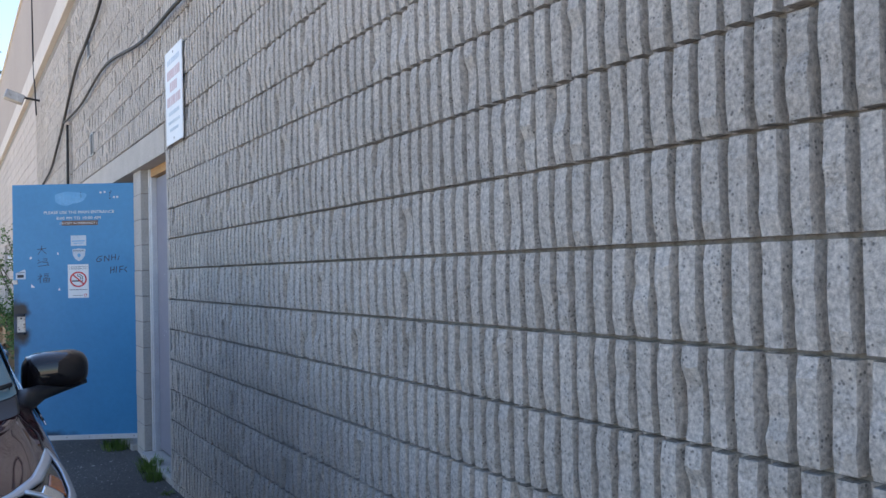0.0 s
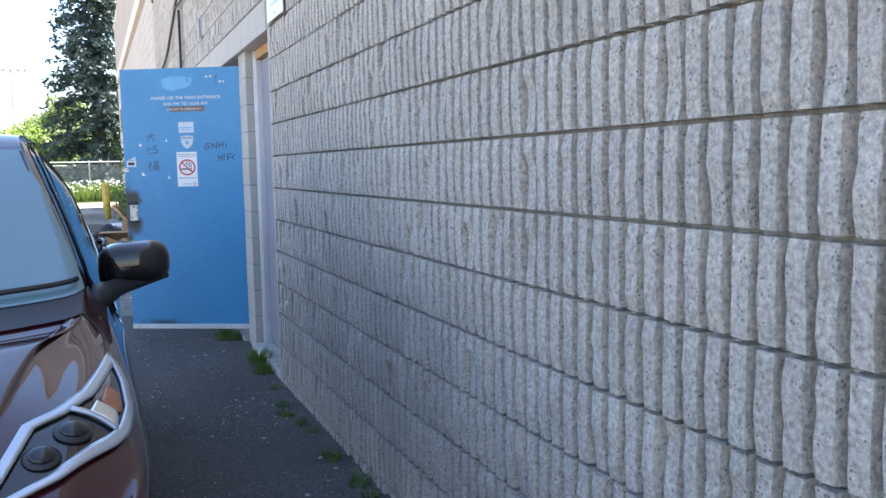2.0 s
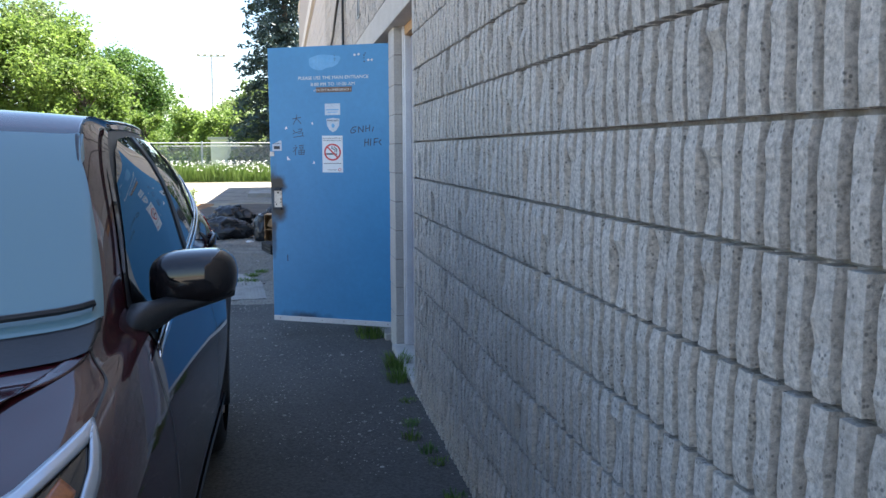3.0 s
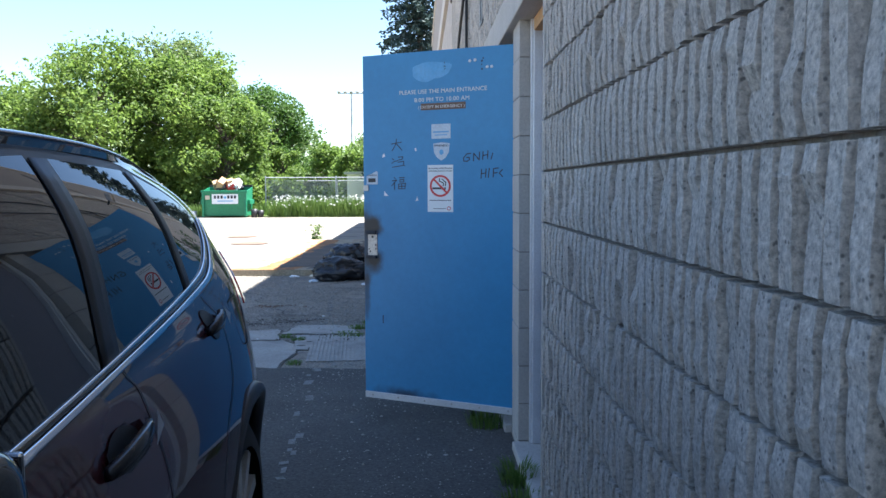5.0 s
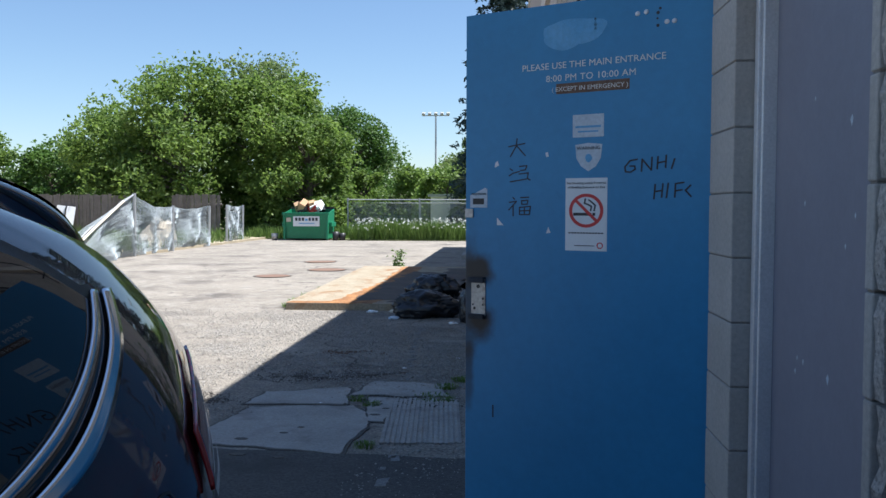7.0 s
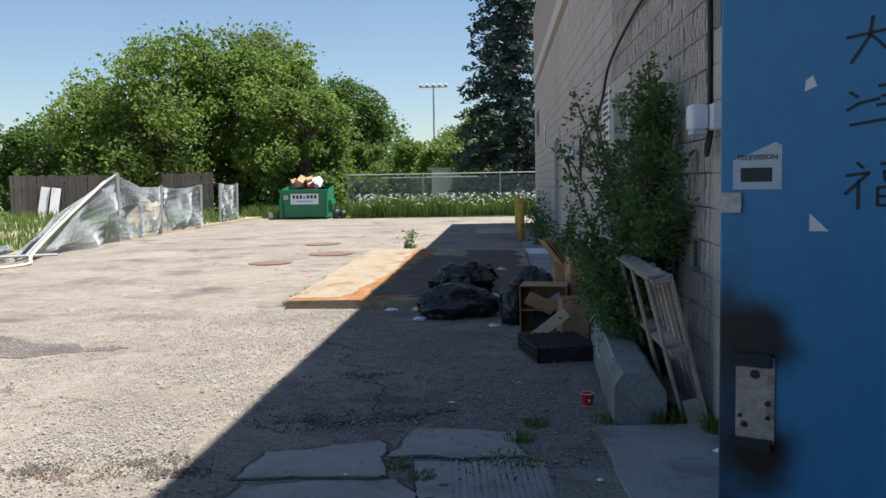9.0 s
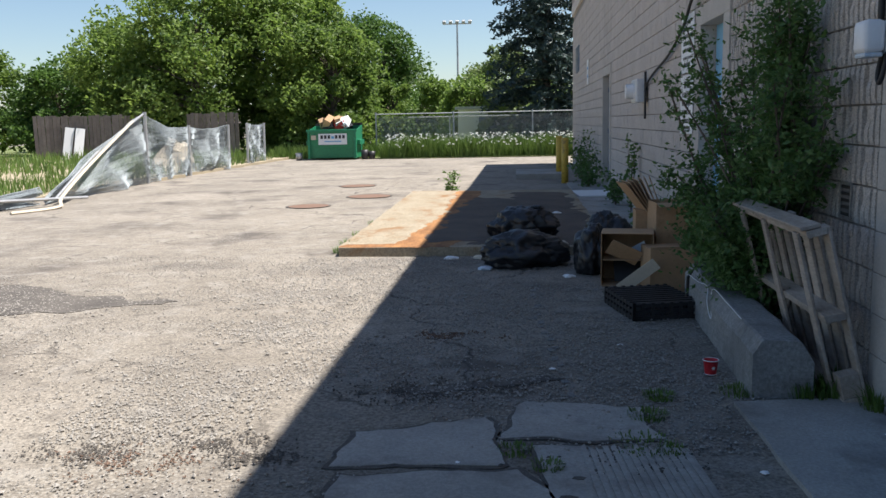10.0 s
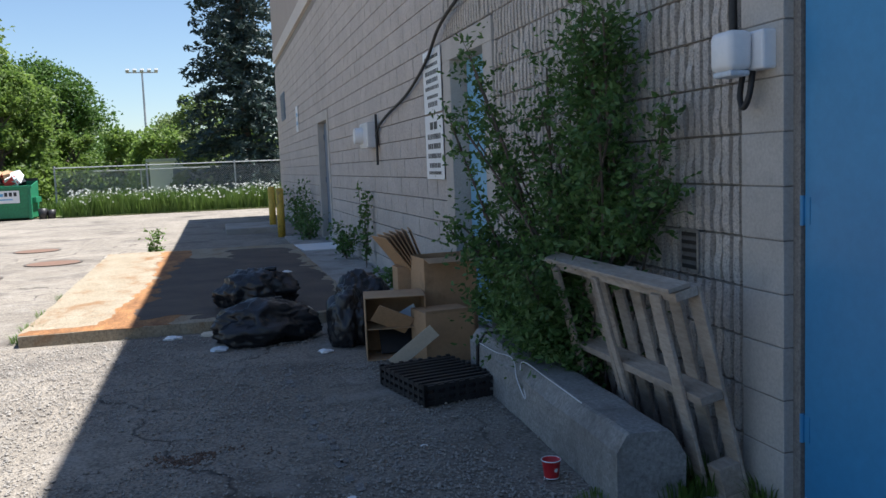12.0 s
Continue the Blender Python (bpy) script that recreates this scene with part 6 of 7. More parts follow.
def pallet():
    o = base("pallet", -0.085, 3.84, 0.005, 0, "weathered wooden pallet standing on edge between barrier and wall", "pallet", ry=-14.0)
    W, H = 1.32, 0.92
    rnd = random.Random(5)
    def board(nm, x0, x1, y0, y1, z0, z1, tilt=0.0):
        m_ = Matrix.Translation(((x0 + x1) / 2, (y0 + y1) / 2, (z0 + z1) / 2)) @ Matrix.Rotation(tilt, 4, "X")
        part(nm, box(-(x1 - x0) / 2, (x1 - x0) / 2, -(y1 - y0) / 2, (y1 - y0) / 2, -(z1 - z0) / 2, (z1 - z0) / 2, m_, bevel=0.004), "timber", o)
    for z in (0.0, 0.435, 0.87):
        board("stringer", -0.055, 0.045, 0.0, W + (0.12 if z == 0.435 else 0.0), z, z + 0.038)
    for i in range(8):
        y = 0.0 + (W - 0.1) * i / 7
        board("slat", 0.046, 0.064, y, y + 0.095, 0.0, H - rnd.uniform(0, 0.02), rnd.uniform(-0.01, 0.01))
    for y, tl, w in ((0.10, 0.0, 0.075), (0.66, -0.05, 0.045), (0.71, 0.02, 0.04), (1.14, 0.0, 0.08)):
        board("slat", -0.074, -0.056, y, y + w, 0.0, H - 0.03, tl)
    board("slat", -0.078, 0.02, 0.0, W + 0.02, H - 0.008, H + 0.012)
    board("block", -0.05, 0.045, 0.0, 0.09, 0.04, 0.16)


pallet()


def cup():
    o = base("paper_cup", -0.672, 4.37, 0.002, 20, "red paper coffee cup without its lid, standing on the asphalt", "cup")
    n = 28
    b = bmesh.new()
    prof = ((0.034, 0.0), (0.0355, 0.006), (0.046, 0.098), (0.0485, 0.101), (0.0485, 0.106), (0.045, 0.105), (0.0345, 0.012))
    prof = [(r * 1.12, z * 1.02) for r, z in prof]
    rings = [[b.verts.new((r * math.cos(k * math.tau / n), r * math.sin(k * math.tau / n), z)) for k in range(n)] for r, z in prof]
    for p, q in zip(rings, rings[1:]):
        for k in range(n):
            b.faces.new((p[k], p[(k + 1) % n], q[(k + 1) % n], q[k]))
    b.faces.new(rings[0][::-1])
    b.faces.new(rings[-1])
    part("cup_wall", b, "cup", o, "", True)
    for z, r in ((0.106, 0.0535), (0.004, 0.0400)):
        part("rim", tube([(r * math.cos(k * math.tau / 24), r * math.sin(k * math.tau / 24), z) for k in range(25)], 0.0032, 6), "white", o, "white rolled rim", True)
    b = bmesh.new()
    vs = []
    for k in range(14):
        t = k * math.tau / 14
        rr_ = 0.016 if k % 2 else 0.009
        u, z = rr_ * math.cos(t), 0.055 + rr_ * math.sin(t)
        R = 0.0385 + (0.0515 - 0.0385) * z / 0.1 + 0.0015
        vs.append(b.verts.new((R * math.cos(-1.7 + u / R), R * math.sin(-1.7 + u / R), z)))
    b.faces.new(vs)
    part("emblem", b, "white", o, "small white leaf mark")
    o.scale = (0.8, 0.8, 0.78)


cup()


def crate():
    o = base("plastic_crate", -0.76, 6.03, 0.0, 12, "black plastic bread crate lying flat on the asphalt", "crate")
    w, l, h = 0.24, 0.32, 0.13
    part("base_plate", box(-w, w, -l, l, 0.0, 0.012), "black", o)
    for s in (-1, 1):
        b = bmesh.new()
        for z in (0.02, 0.065, 0.11):
            cuboid(b, s * w - 0.01, s * w + 0.01, -l, l, z - 0.012, z + 0.012)
        for i in range(10):
            y = -l + 2 * l * i / 9
            cuboid(b, s * w - 0.012, s * w + 0.012, y - 0.012, y + 0.012, 0, h)
        part("side", b, "black", o)
        b = bmesh.new()
        for z in (0.02, 0.065, 0.11):
            cuboid(b, -w, w, s * l - 0.01, s * l + 0.01, z - 0.012, z + 0.012)
        for i in range(8):
            x = -w + 2 * w * i / 7
            cuboid(b, x - 0.012, x + 0.012, s * l - 0.012, s * l + 0.012, 0, h)
        part("side", b, "black", o)
    b = bmesh.new()
    for i in range(9):
        y = -l + 0.04 + (2 * l - 0.08) * i / 8
        cuboid(b, -w, w, y - 0.014, y + 0.014, 0.10, 0.122)
    part("slats", b, "black", o)


crate()


def carton(name, x, y, rz, w, d, h, label, open_front=False, flaps=(), z=0.0):
    """A corrugated box of thin walls; flaps: (side, tilt)."""
    o = base(name, x, y, z, rz, label, "cardboard box")
    t = 0.006
    part("bottom", box(-w / 2, w / 2, -d / 2, d / 2, 0, t), "card", o)
    part("side", box(-w / 2, -w / 2 + t, -d / 2, d / 2, t, h), "card", o)
    part("side", box(w / 2 - t, w / 2, -d / 2, d / 2, t, h), "card", o)
    part("side", box(-w / 2 + t, w / 2 - t, d / 2 - t, d / 2, t, h), "card", o)
    if not open_front:
        part("side", box(-w / 2 + t, w / 2 - t, -d / 2, -d / 2 + t, t, h), "card", o)
    else:
        part("side", box(-w / 2 + t, w / 2 - t, -d / 2 + t, d / 2 - t, h - t, h), "card", o)
    for s, tilt, ln in flaps:
        if s in ("l", "r"):
            k = -1 if s == "l" else 1
            m_ = Matrix.Translation((k * w / 2, 0, h)) @ Matrix.Rotation(radians(tilt) * k, 4, "Y")
            part("flap", box(-t / 2, t / 2, -d / 2, d / 2, 0, ln, m_), "card_in", o)
        else:
            k = -1 if s == "f" else 1
            m_ = Matrix.Translation((0, k * d / 2, h)) @ Matrix.Rotation(-radians(tilt) * k, 4, "X")
            part("flap", box(-w / 2, w / 2, -t / 2, t / 2, 0, ln, m_), "card_in", o)
    return o


ca = carton("cardboard_box", -0.80, 7.12, -8, 0.44, 0.36, 0.46, "open cardboard box on its side with scraps inside", True)
part("shelf", box(-0.21, 0.21, -0.17, 0.17, 0.225, 0.231), "card_in", ca)
part("scrap", box(-0.14, 0.14, -0.004, 0.004, 0, 0.16, pose(-0.06, -0.12, 0.235, 35, 25, 10)), "card", ca)
part("scrap", box(-0.1, 0.1, -0.004, 0.004, 0, 0.12, pose(0.10, -0.08, 0.235, -20, -30, -20)), "label_grey", ca, "pale crumpled paper")
part("scrap", box(-0.16, 0.16, -0.003, 0.003, 0, 0.2, pose(0.05, -0.02, 0.02, -25, 0, 8)), "black", ca, "dark plastic scrap")
cb = carton("cardboard_box", -0.50, 6.86, 6, 0.37, 0.32, 0.36, "closed cardboard box with a loose pale flap", False, (("f", 8, 0.02),))
part("lid", box(-0.18, 0.18, -0.155, 0.155, 0.356, 0.362), "card", cb)
part("flap", box(-0.05, 0.05, -0.003, 0.003, -0.19, 0.19, pose(-0.30, -0.22, 0.15, 14, 50, -8)), "label_card", cb, "pale torn flap")
carton("cardboard_box", -0.36, 7.32, 4, 0.42, 0.36, 0.70, "tall cardboard box with its flaps folded out", False, (("r", 70, 0.18), ("f", 100, 0.14)))
cs = base("cardboard_stack", -0.50, 7.62, 0.0, 0, "flattened cardboard sheets stood on end", "cardboard")
part("support", box(-0.18, 0.18, -0.1, 0.1, 0, 0.6), "card", cs)
for i in range(7):
    part("sheet", box(-0.003, 0.003, -0.16, 0.16, 0, 0.34, pose(-0.10 + 0.028 * i, 0.0, 0.58, 0, -38 + 3 * i, 10 - 3 * i)), "card", cs)


def bag(x, y, w, d, h, seed, label, rz=0.0):
    o = base("rubbish_bag", x, y, 0, rz, label, "rubbish bag", "rubbish bags by the wall")
    b = bmesh.new()
    bmesh.ops.create_icosphere(b, subdivisions=5, radius=1)
    for v in b.verts:
        p = v.co.copy()
        k = 1 + 0.20 * noise.noise(p * 1.4 + Vector((seed, 0, 0)))
        rid = abs(noise.noise(Vector((p.x * 2.2, p.y * 2.2, p.z * 1.2)) + Vector((0, seed, 0))))
        k += 0.34 * (0.3 - rid)
        rid2 = abs(noise.noise(p * 5.5 + Vector((seed, seed, 0))))
        k += 0.16 * (0.25 - rid2) + 0.05 * (0.25 - abs(noise.noise(p * 12 + Vector((0, 0, seed)))))
        z = p.z * k
        z = z * h * 0.62 + h * 0.42
        spread = 1 + 0.25 * max(0, 0.3 - z / h)
        v.co = (p.x * k * w / 2 * spread, p.y * k * d / 2 * spread, max(0.003 + 0.004 * abs(noise.noise(p * 9)), z))
    part("sack", b, "bag", o, "", True)
    b = bmesh.new()
    a = random.Random(seed).uniform(0, 6.28)
    pts = [(0.1 * w * math.cos(a), 0.1 * d * math.sin(a), h * 0.86), (0.16 * w * math.cos(a), 0.16 * d * math.sin(a), h * 1.0), (0.3 * w * math.cos(a), 0.25 * d * math.sin(a), h * 1.02)]
    b.free()
    part("tied_neck", tube(bend(pts), 0.022, 8), "bag", o, "", True)
    return o


bag(-1.70, 8.10, 0.84, 0.55, 0.32, 1, "slumped shiny black rubbish bag on the asphalt", 8)
bag(-1.70, 9.45, 0.72, 0.55, 0.35, 2, "torn black rubbish bag on the concrete pad", -10).location.z = 0.094
bag(-1.06, 7.70, 0.34, 0.45, 0.42, 3, "upright black rubbish bag beside cardboard boxes", 0)
bag(-0.86, 8.25, 0.50, 0.45, 0.46, 4, "black rubbish bag behind cardboard boxes", 20)


def litter(x, y, s, seed, material, label, z=0.0):
    rnd = random.Random(seed)
    b = bmesh.new()
    bmesh.ops.create_icosphere(b, subdivisions=2, radius=s)
    for v in b.verts:
        p = v.co * (0.8 + 0.6 * rnd.random())
        v.co = (p.x * 1.3, p.y, abs(p.z) * 0.55 + 0.001)
    o = link("litter", b, material)
    o.location = (x, y, z)
    tagged(o, label, "litter", "litter on the ground")


for i, (x, y, s, m_, l) in enumerate(((-0.05, 3.38, 0.045, "white", "crumpled white paper on the slab"), (0.0, 3.05, 0.09, "label_grey", "crumpled grey plastic by the door"), (-2.08, 7.85, 0.05, "label_grey", "pale blue face mask on the asphalt"),
                                      (-2.46, 8.5, 0.05, "white", "crumpled white paper by the pad"), (-2.15, 8.55, 0.06, "label_card", "scrap of tan paper by the pad"), (-1.29, 7.42, 0.04, "white", "scrap of white paper on the asphalt"),
                                      (-1.32, 8.9, 0.07, "label_card", "scrap of yellowish paper"), (-0.98, 8.0, 0.08, "white", "white plastic scrap on a bag"), (-1.55, 4.45, 0.014, "white", "tiny white scrap"), (-2.0, 3.05, 0.012, "white", "tiny white scrap"),
                                      (-1.9, 8.35, 0.05, "label_card", "scrap of tan paper by a bag"), (-1.48, 9.0, 0.04, "white", "scrap of white paper"), (-1.1, 5.0, 0.012, "white", "tiny white scrap"), (-0.75, 3.0, 0.012, "white", "tiny white scrap"), (-1.2, 12.0, 0.05, "white", "scrap of white paper"), (-0.4, 5.3, 0.02, "white", "tiny white scrap"))):
    litter(x, y, s, i, m_, l, 0.09 if y > 8.72 and x < -0.75 else (0.02 if x > -0.62 and y < 3.9 else 0.0))

wb = base("white_board", -0.36, 15.8, 0.05, 4, "white board lying flat on the walk", "board")
part("panel", box(-0.36, 0.36, -0.6, 0.6, 0.0, 0.02, bevel=0.003), "white", wb)

for x, y in ((-0.72, 19.35), (-0.75, 21.6)):
    o = base("bollard", x, y, 0, 0, "worn yellow steel bollard", "bollard", "bollards")
    b = bmesh.new()
    rod(b, (0, 0, -0.05), (0, 0, 1.0), 0.08, n=20)
    bmesh.ops.create_uvsphere(b, u_segments=20, v_segments=8, radius=0.08, matrix=Matrix.Translation((0, 0, 1.0)) @ Matrix.Diagonal((1, 1, 0.4, 1)))
    part("post", b, "yellow", o, "", True)


# ---- bush and weeds ----
def bush():
    rnd = random.Random(21)
    o = base("bush", -0.16, 5.2, 0, 0, "tall leafy buckthorn bush growing against the block wall", "bush")
    b = bmesh.new()
    pts = []
    tv, tf = [], []
    for i in range(62):
        if i < 30:
            tip = Vector((rnd.uniform(-0.20, 0.10), rnd.gauss(-0.32, 0.26), rnd.uniform(1.1, 1.95)))
            if i < 9:
                tip = Vector((rnd.uniform(-0.12, 0.10), rnd.gauss(-0.36, 0.13), rnd.uniform(1.85, 2.18)))
            fill = 5
        elif i < 48:
            tip = Vector((rnd.uniform(-0.60, -0.15), rnd.uniform(0.15, 0.95), rnd.uniform(0.9, 2.05)))
            fill = 3
        else:
            tip = Vector((rnd.uniform(-0.45, 0.0), rnd.uniform(-0.35, 0.75), rnd.uniform(0.45, 0.95)))
            fill = 7
        tip.y = max(tip.y, -0.88)
        foot = Vector((rnd.uniform(-0.08, 0.12), rnd.gauss(0.08, 0.2), 0))
        mid = foot.lerp(tip, 0.45) + Vector((rnd.gauss(0.03, 0.04), rnd.gauss(0, 0.05), 0.16))
        path = bend([foot, mid, tip + Vector((0, 0, rnd.uniform(-0.08, 0.02)))], 7)
        for a, e in zip(path[::2], path[2::2]):
            rod(b, a, e, 0.008, 0.005, 5)
        for k, p in enumerate(path[3:]):
            near_tip = k / len(path)
            for _ in range(fill):
                reach = 0.16 * (1.15 - 0.6 * near_tip)
                tw = p + Vector((rnd.gauss(-0.02, reach * 0.8), rnd.gauss(0, reach), rnd.uniform(-0.06, 0.16)))
                tw.x = min(tw.x, 0.13)
                k0 = len(tv)
                tv += [p + Vector((0.0024, 0, 0)), p + Vector((-0.0012, 0.002, 0)), p + Vector((-0.0012, -0.002, 0)), tw]
                tf += [(k0, k0 + 1, k0 + 3), (k0 + 1, k0 + 2, k0 + 3), (k0 + 2, k0, k0 + 3)]
                for q in range(9):
                    pts.append(p.lerp(tw, 0.2 + 0.1 * q) + Vector((rnd.gauss(0, 0.018), rnd.gauss(0, 0.018), rnd.gauss(0, 0.016))))
    pts = [p for p in pts if p.x < 0.14 and p.z > 0.12 and p.y > -1.0 and not (p.z < 0.95 and p.y < -0.3 and rnd.random() < 0.8)]
    part("stem", b, "bark", o, "thin brown stems")
    me = bpy.data.meshes.new("twigs")
    me.from_pydata(tv, [], tf)
    me.materials.append(M["bark"])
    tw = new("twigs", me)
    tw.parent = o
    leaves("foliage", pts, 0.021, rnd, "leaf_bush", o, "small dark green leaves", long=2.1, fold=0.15)


bush()


def weed(x, y, r, h, n, seed, label, material="grass", leaf=False, z=0.0):
    """A tuft: blades from the ground, or a leafy stem."""
    rnd = random.Random(seed)
    o = base("weed", x, y, z, 0, label, "weed", "weeds along the wall")
    if leaf:
        b = bmesh.new()
        pts = []
        for i in range(max(2, n // 40)):
            e = Vector((rnd.gauss(0, r * 0.6), rnd.gauss(0, r * 0.6), h * rnd.uniform(0.6, 1)))
            rod(b, (0, 0, 0), e, 0.006, 0.002, 5)
            for _ in range(40):
                t = rnd.uniform(0.15, 1.05)
                pts.append(e * t + Vector((rnd.gauss(0, r * 0.28), rnd.gauss(0, r * 0.28), rnd.gauss(0, 0.03))))
        part("stem", b, "bark", o)["kind"] = "stuff"
        leaves("foliage", [p for p in pts if p.z > 0.01], 0.045, rnd, material, o, "", long=1.6)
        return o
    V, F = [], []
    for _ in range(n):
        a = rnd.uniform(0, math.tau)
        d = r * math.sqrt(rnd.random())
        c = Vector((d * math.cos(a), d * math.sin(a), 0))
        hh = h * rnd.uniform(0.4, 1.0)
        out = Vector((math.cos(a), math.sin(a), 0)) * hh * rnd.uniform(0.1, 0.7)
        s = Vector((-math.sin(a), math.cos(a), 0)) * rnd.uniform(0.002, 0.004)
        i = len(V)
        V += [c - s, c + s, c + out * 0.45 + Vector((0, 0, hh * 0.7)) + s * 0.8, c + out * 0.45 + Vector((0, 0, hh * 0.7)) - s * 0.8, c + out + Vector((0, 0, hh * 0.9))]
        F += [(i, i + 1, i + 2, i + 3), (i + 3, i + 2, i + 4)]
    me = bpy.data.meshes.new("blades")
    me.from_pydata(V, [], F)
    me.materials.append(M[material])
    k = new("blade_tuft", me)
    k.parent = o
    k["kind"] = "stuff"
    return o


weed(-0.03, -0.85, 0.09, 0.13, 200, 1, "clump of bright grass at the pier's foot")
weed(-0.05, -1.15, 0.09, 0.10, 140, 2, "clump of bright grass at the wall's foot")
weed(-0.10, 0.15, 0.12, 0.12, 200, 22, "small clump of grass under the open door")
rw = random.Random(8)
for i in range(16):
    weed(-0.05 - rw.random() * 0.09, -1.7 - 0.24 * i + rw.uniform(-0.1, 0.1), 0.05, rw.uniform(0.03, 0.07), 55, 40 + i, "small weed in the joint of wall and asphalt", "leaf_bush" if i % 2 else "grass")
for i, (x, y, r, h, n) in enumerate(((-1.08, 3.22, 0.07, 0.045, 110), (-1.02, 3.95, 0.09, 0.06, 170), (-1.12, 3.66, 0.10, 0.055, 190), (-1.75, 3.2, 0.09, 0.045, 130), (-1.62, 3.02, 0.07, 0.06, 120), (-1.2, 3.28, 0.16, 0.05, 160), (-1.5, 1.95, 0.07, 0.06, 100),
                                     (-0.12, 4.0, 0.12, 0.16, 260), (-0.25, 3.98, 0.12, 0.12, 220), (-0.02, 3.75, 0.07, 0.14, 140), (0.0, 3.45, 0.06, 0.12, 120), (0.0, 3.2, 0.06, 0.10, 110), (-0.6, 4.03, 0.1, 0.05, 120), (-3.72, 9.3, 0.10, 0.14, 120), (-3.74, 10.2, 0.12, 0.12, 140), (-3.75, 8.95, 0.08, 0.10, 90), (-3.78, 11.5, 0.10, 0.10, 100))):
    weed(x, y, r, h * (0.62 if y < 3.97 and x < -0.5 else 1.0), n, 70 + i, "tuft of grass in a crack of the paving", z=0.0)
weed(-3.1, 16.7, 0.22, 0.5, 160, 90, "thin leafy weed at the pad's far edge", "grass", True)
weed(-0.35, 17.6, 0.25, 0.6, 300, 91, "leafy weed by the slate door", "leaf_bush", True)
weed(-0.3, 19.6, 0.35, 1.2, 500, 92, "tall leafy weed by the bollards", "leaf_bush", True)
weed(-0.25, 18.6, 0.3, 0.8, 400, 95, "leafy weed by the slate door", "leaf_bush", True)
weed(-0.12, 12.3, 0.12, 1.15, 200, 93, "climbing weed against the wall", "leaf_bush", True, z=0.05)
weed(-0.2, 13.6, 0.22, 0.55, 320, 94, "broad-leaved weed against the wall", "leaf_bush", True, z=0.05)
weed(-0.15, 10.0, 0.22, 0.30, 260, 96, "low weed against the wall", "leaf_bush", True, z=0.05)


# ---- far side of the yard ----
def dumpster():
    o = base("dumpster", -9.35, 34.1, 0, 0, "green steel dumpster heaped with rubbish", "dumpster")
    w, d, h = 1.0, 1.45, 1.18
    b = bmesh.new()
    V = [(-w * 0.97, 0.12, 0.08), (w * 0.97, 0.12, 0.08), (w * 0.97, d, 0.08), (-w * 0.97, d, 0.08), (-w, 0, h), (w, 0, h), (w, d, h + 0.2), (-w, d, h + 0.2)]
    vs = [b.verts.new(v) for v in V]
    for f in ((0, 1, 5, 4), (1, 2, 6, 5), (2, 3, 7, 6), (3, 0, 4, 7), (3, 2, 1, 0)):
        b.faces.new([vs[i] for i in f])
    bmesh.ops.recalc_face_normals(b, faces=b.faces)
    bmesh.ops.solidify(b, geom=b.faces[:], thickness=0.03)
    part("body", b, "green", o)
    b = bmesh.new()
    cuboid(b, -w - 0.04, w + 0.04, -0.04, 0.05, h - 0.05, h + 0.05, bevel=0.01)
    part("rim", b, "green", o)
    for x in (-w + 0.05, w - 0.05):
        part("post", box(x - 0.05, x + 0.05, -0.02, 0.10, 0.05, h, bevel=0.008), "green", o)
    part("lifting_pocket", box(w, w + 0.12, 0.25, 1.2, 0.6, 0.8, bevel=0.01), "green", o)
    part("lifting_pocket", box(-w - 0.12, -w, 0.25, 1.2, 0.6, 0.8, bevel=0.01), "green", o)
    part("sign_panel", box(-0.55, 0.62, -0.012, 0.03, 0.62, 1.06), "white", o, "white sign panel")
    b = bmesh.new()
    for i in range(3):
        cuboid(b, -0.46 + 0.15 * i, -0.36 + 0.15 * i, -0.018, -0.01, 0.86, 1.0)
        cuboid(b, 0.14 + 0.15 * i, 0.24 + 0.15 * i, -0.018, -0.01, 0.86, 1.0)
    part("sign_bars", b, "ink", o, "dark bars of the sign")["kind"] = "stuff"
    part("sign_emblem", box(-0.02, 0.10, -0.018, -0.01, 0.86, 0.96), "scuff", o)
    part("sign_bars", box(-0.3, 0.4, -0.018, -0.01, 0.73, 0.77), "scuff", o)
    part("label", box(-0.85, -0.65, -0.012, 0.0, 0.82, 1.0), "label_card", o)
    rnd = random.Random(3)
    for i in range(16):
        m_ = ("card", "card_in", "white", "red", "bag", "card", "label_grey")[i % 7]
        part("rubbish", box(-0.22, 0.22, -0.02 - 0.1 * (i % 3), 0.02 + 0.1 * (i % 3), -0.14, 0.14, pose(rnd.uniform(-0.55, 0.6), rnd.uniform(0.3, 0.9), h + 0.12 + 0.28 * (1 - abs(rnd.uniform(-1, 1))), rnd.uniform(-60, 60), rnd.uniform(-50, 50), rnd.uniform(0, 180)), bevel=0.01), m_, o)
    part("lid", box(-w, w, d - 0.02, d + 0.03, h + 0.2, h + 0.3), "black", o, "black lid thrown back")


dumpster()
for x, y, h, m_ in ((-8.05, 34.3, 0.38, "black"), (-7.78, 34.4, 0.32, "black"), (-10.75, 34.2, 0.3, "steel")):
    o = base("bucket", x, y, 0, 0, "small bucket beside the dumpster", "bucket", "buckets by the dumpster")
    b = bmesh.new()
    rod(b, (0, 0, 0), (0, 0, h), 0.13, 0.16, 16)
    part("pail", b, m_, o, "", True)


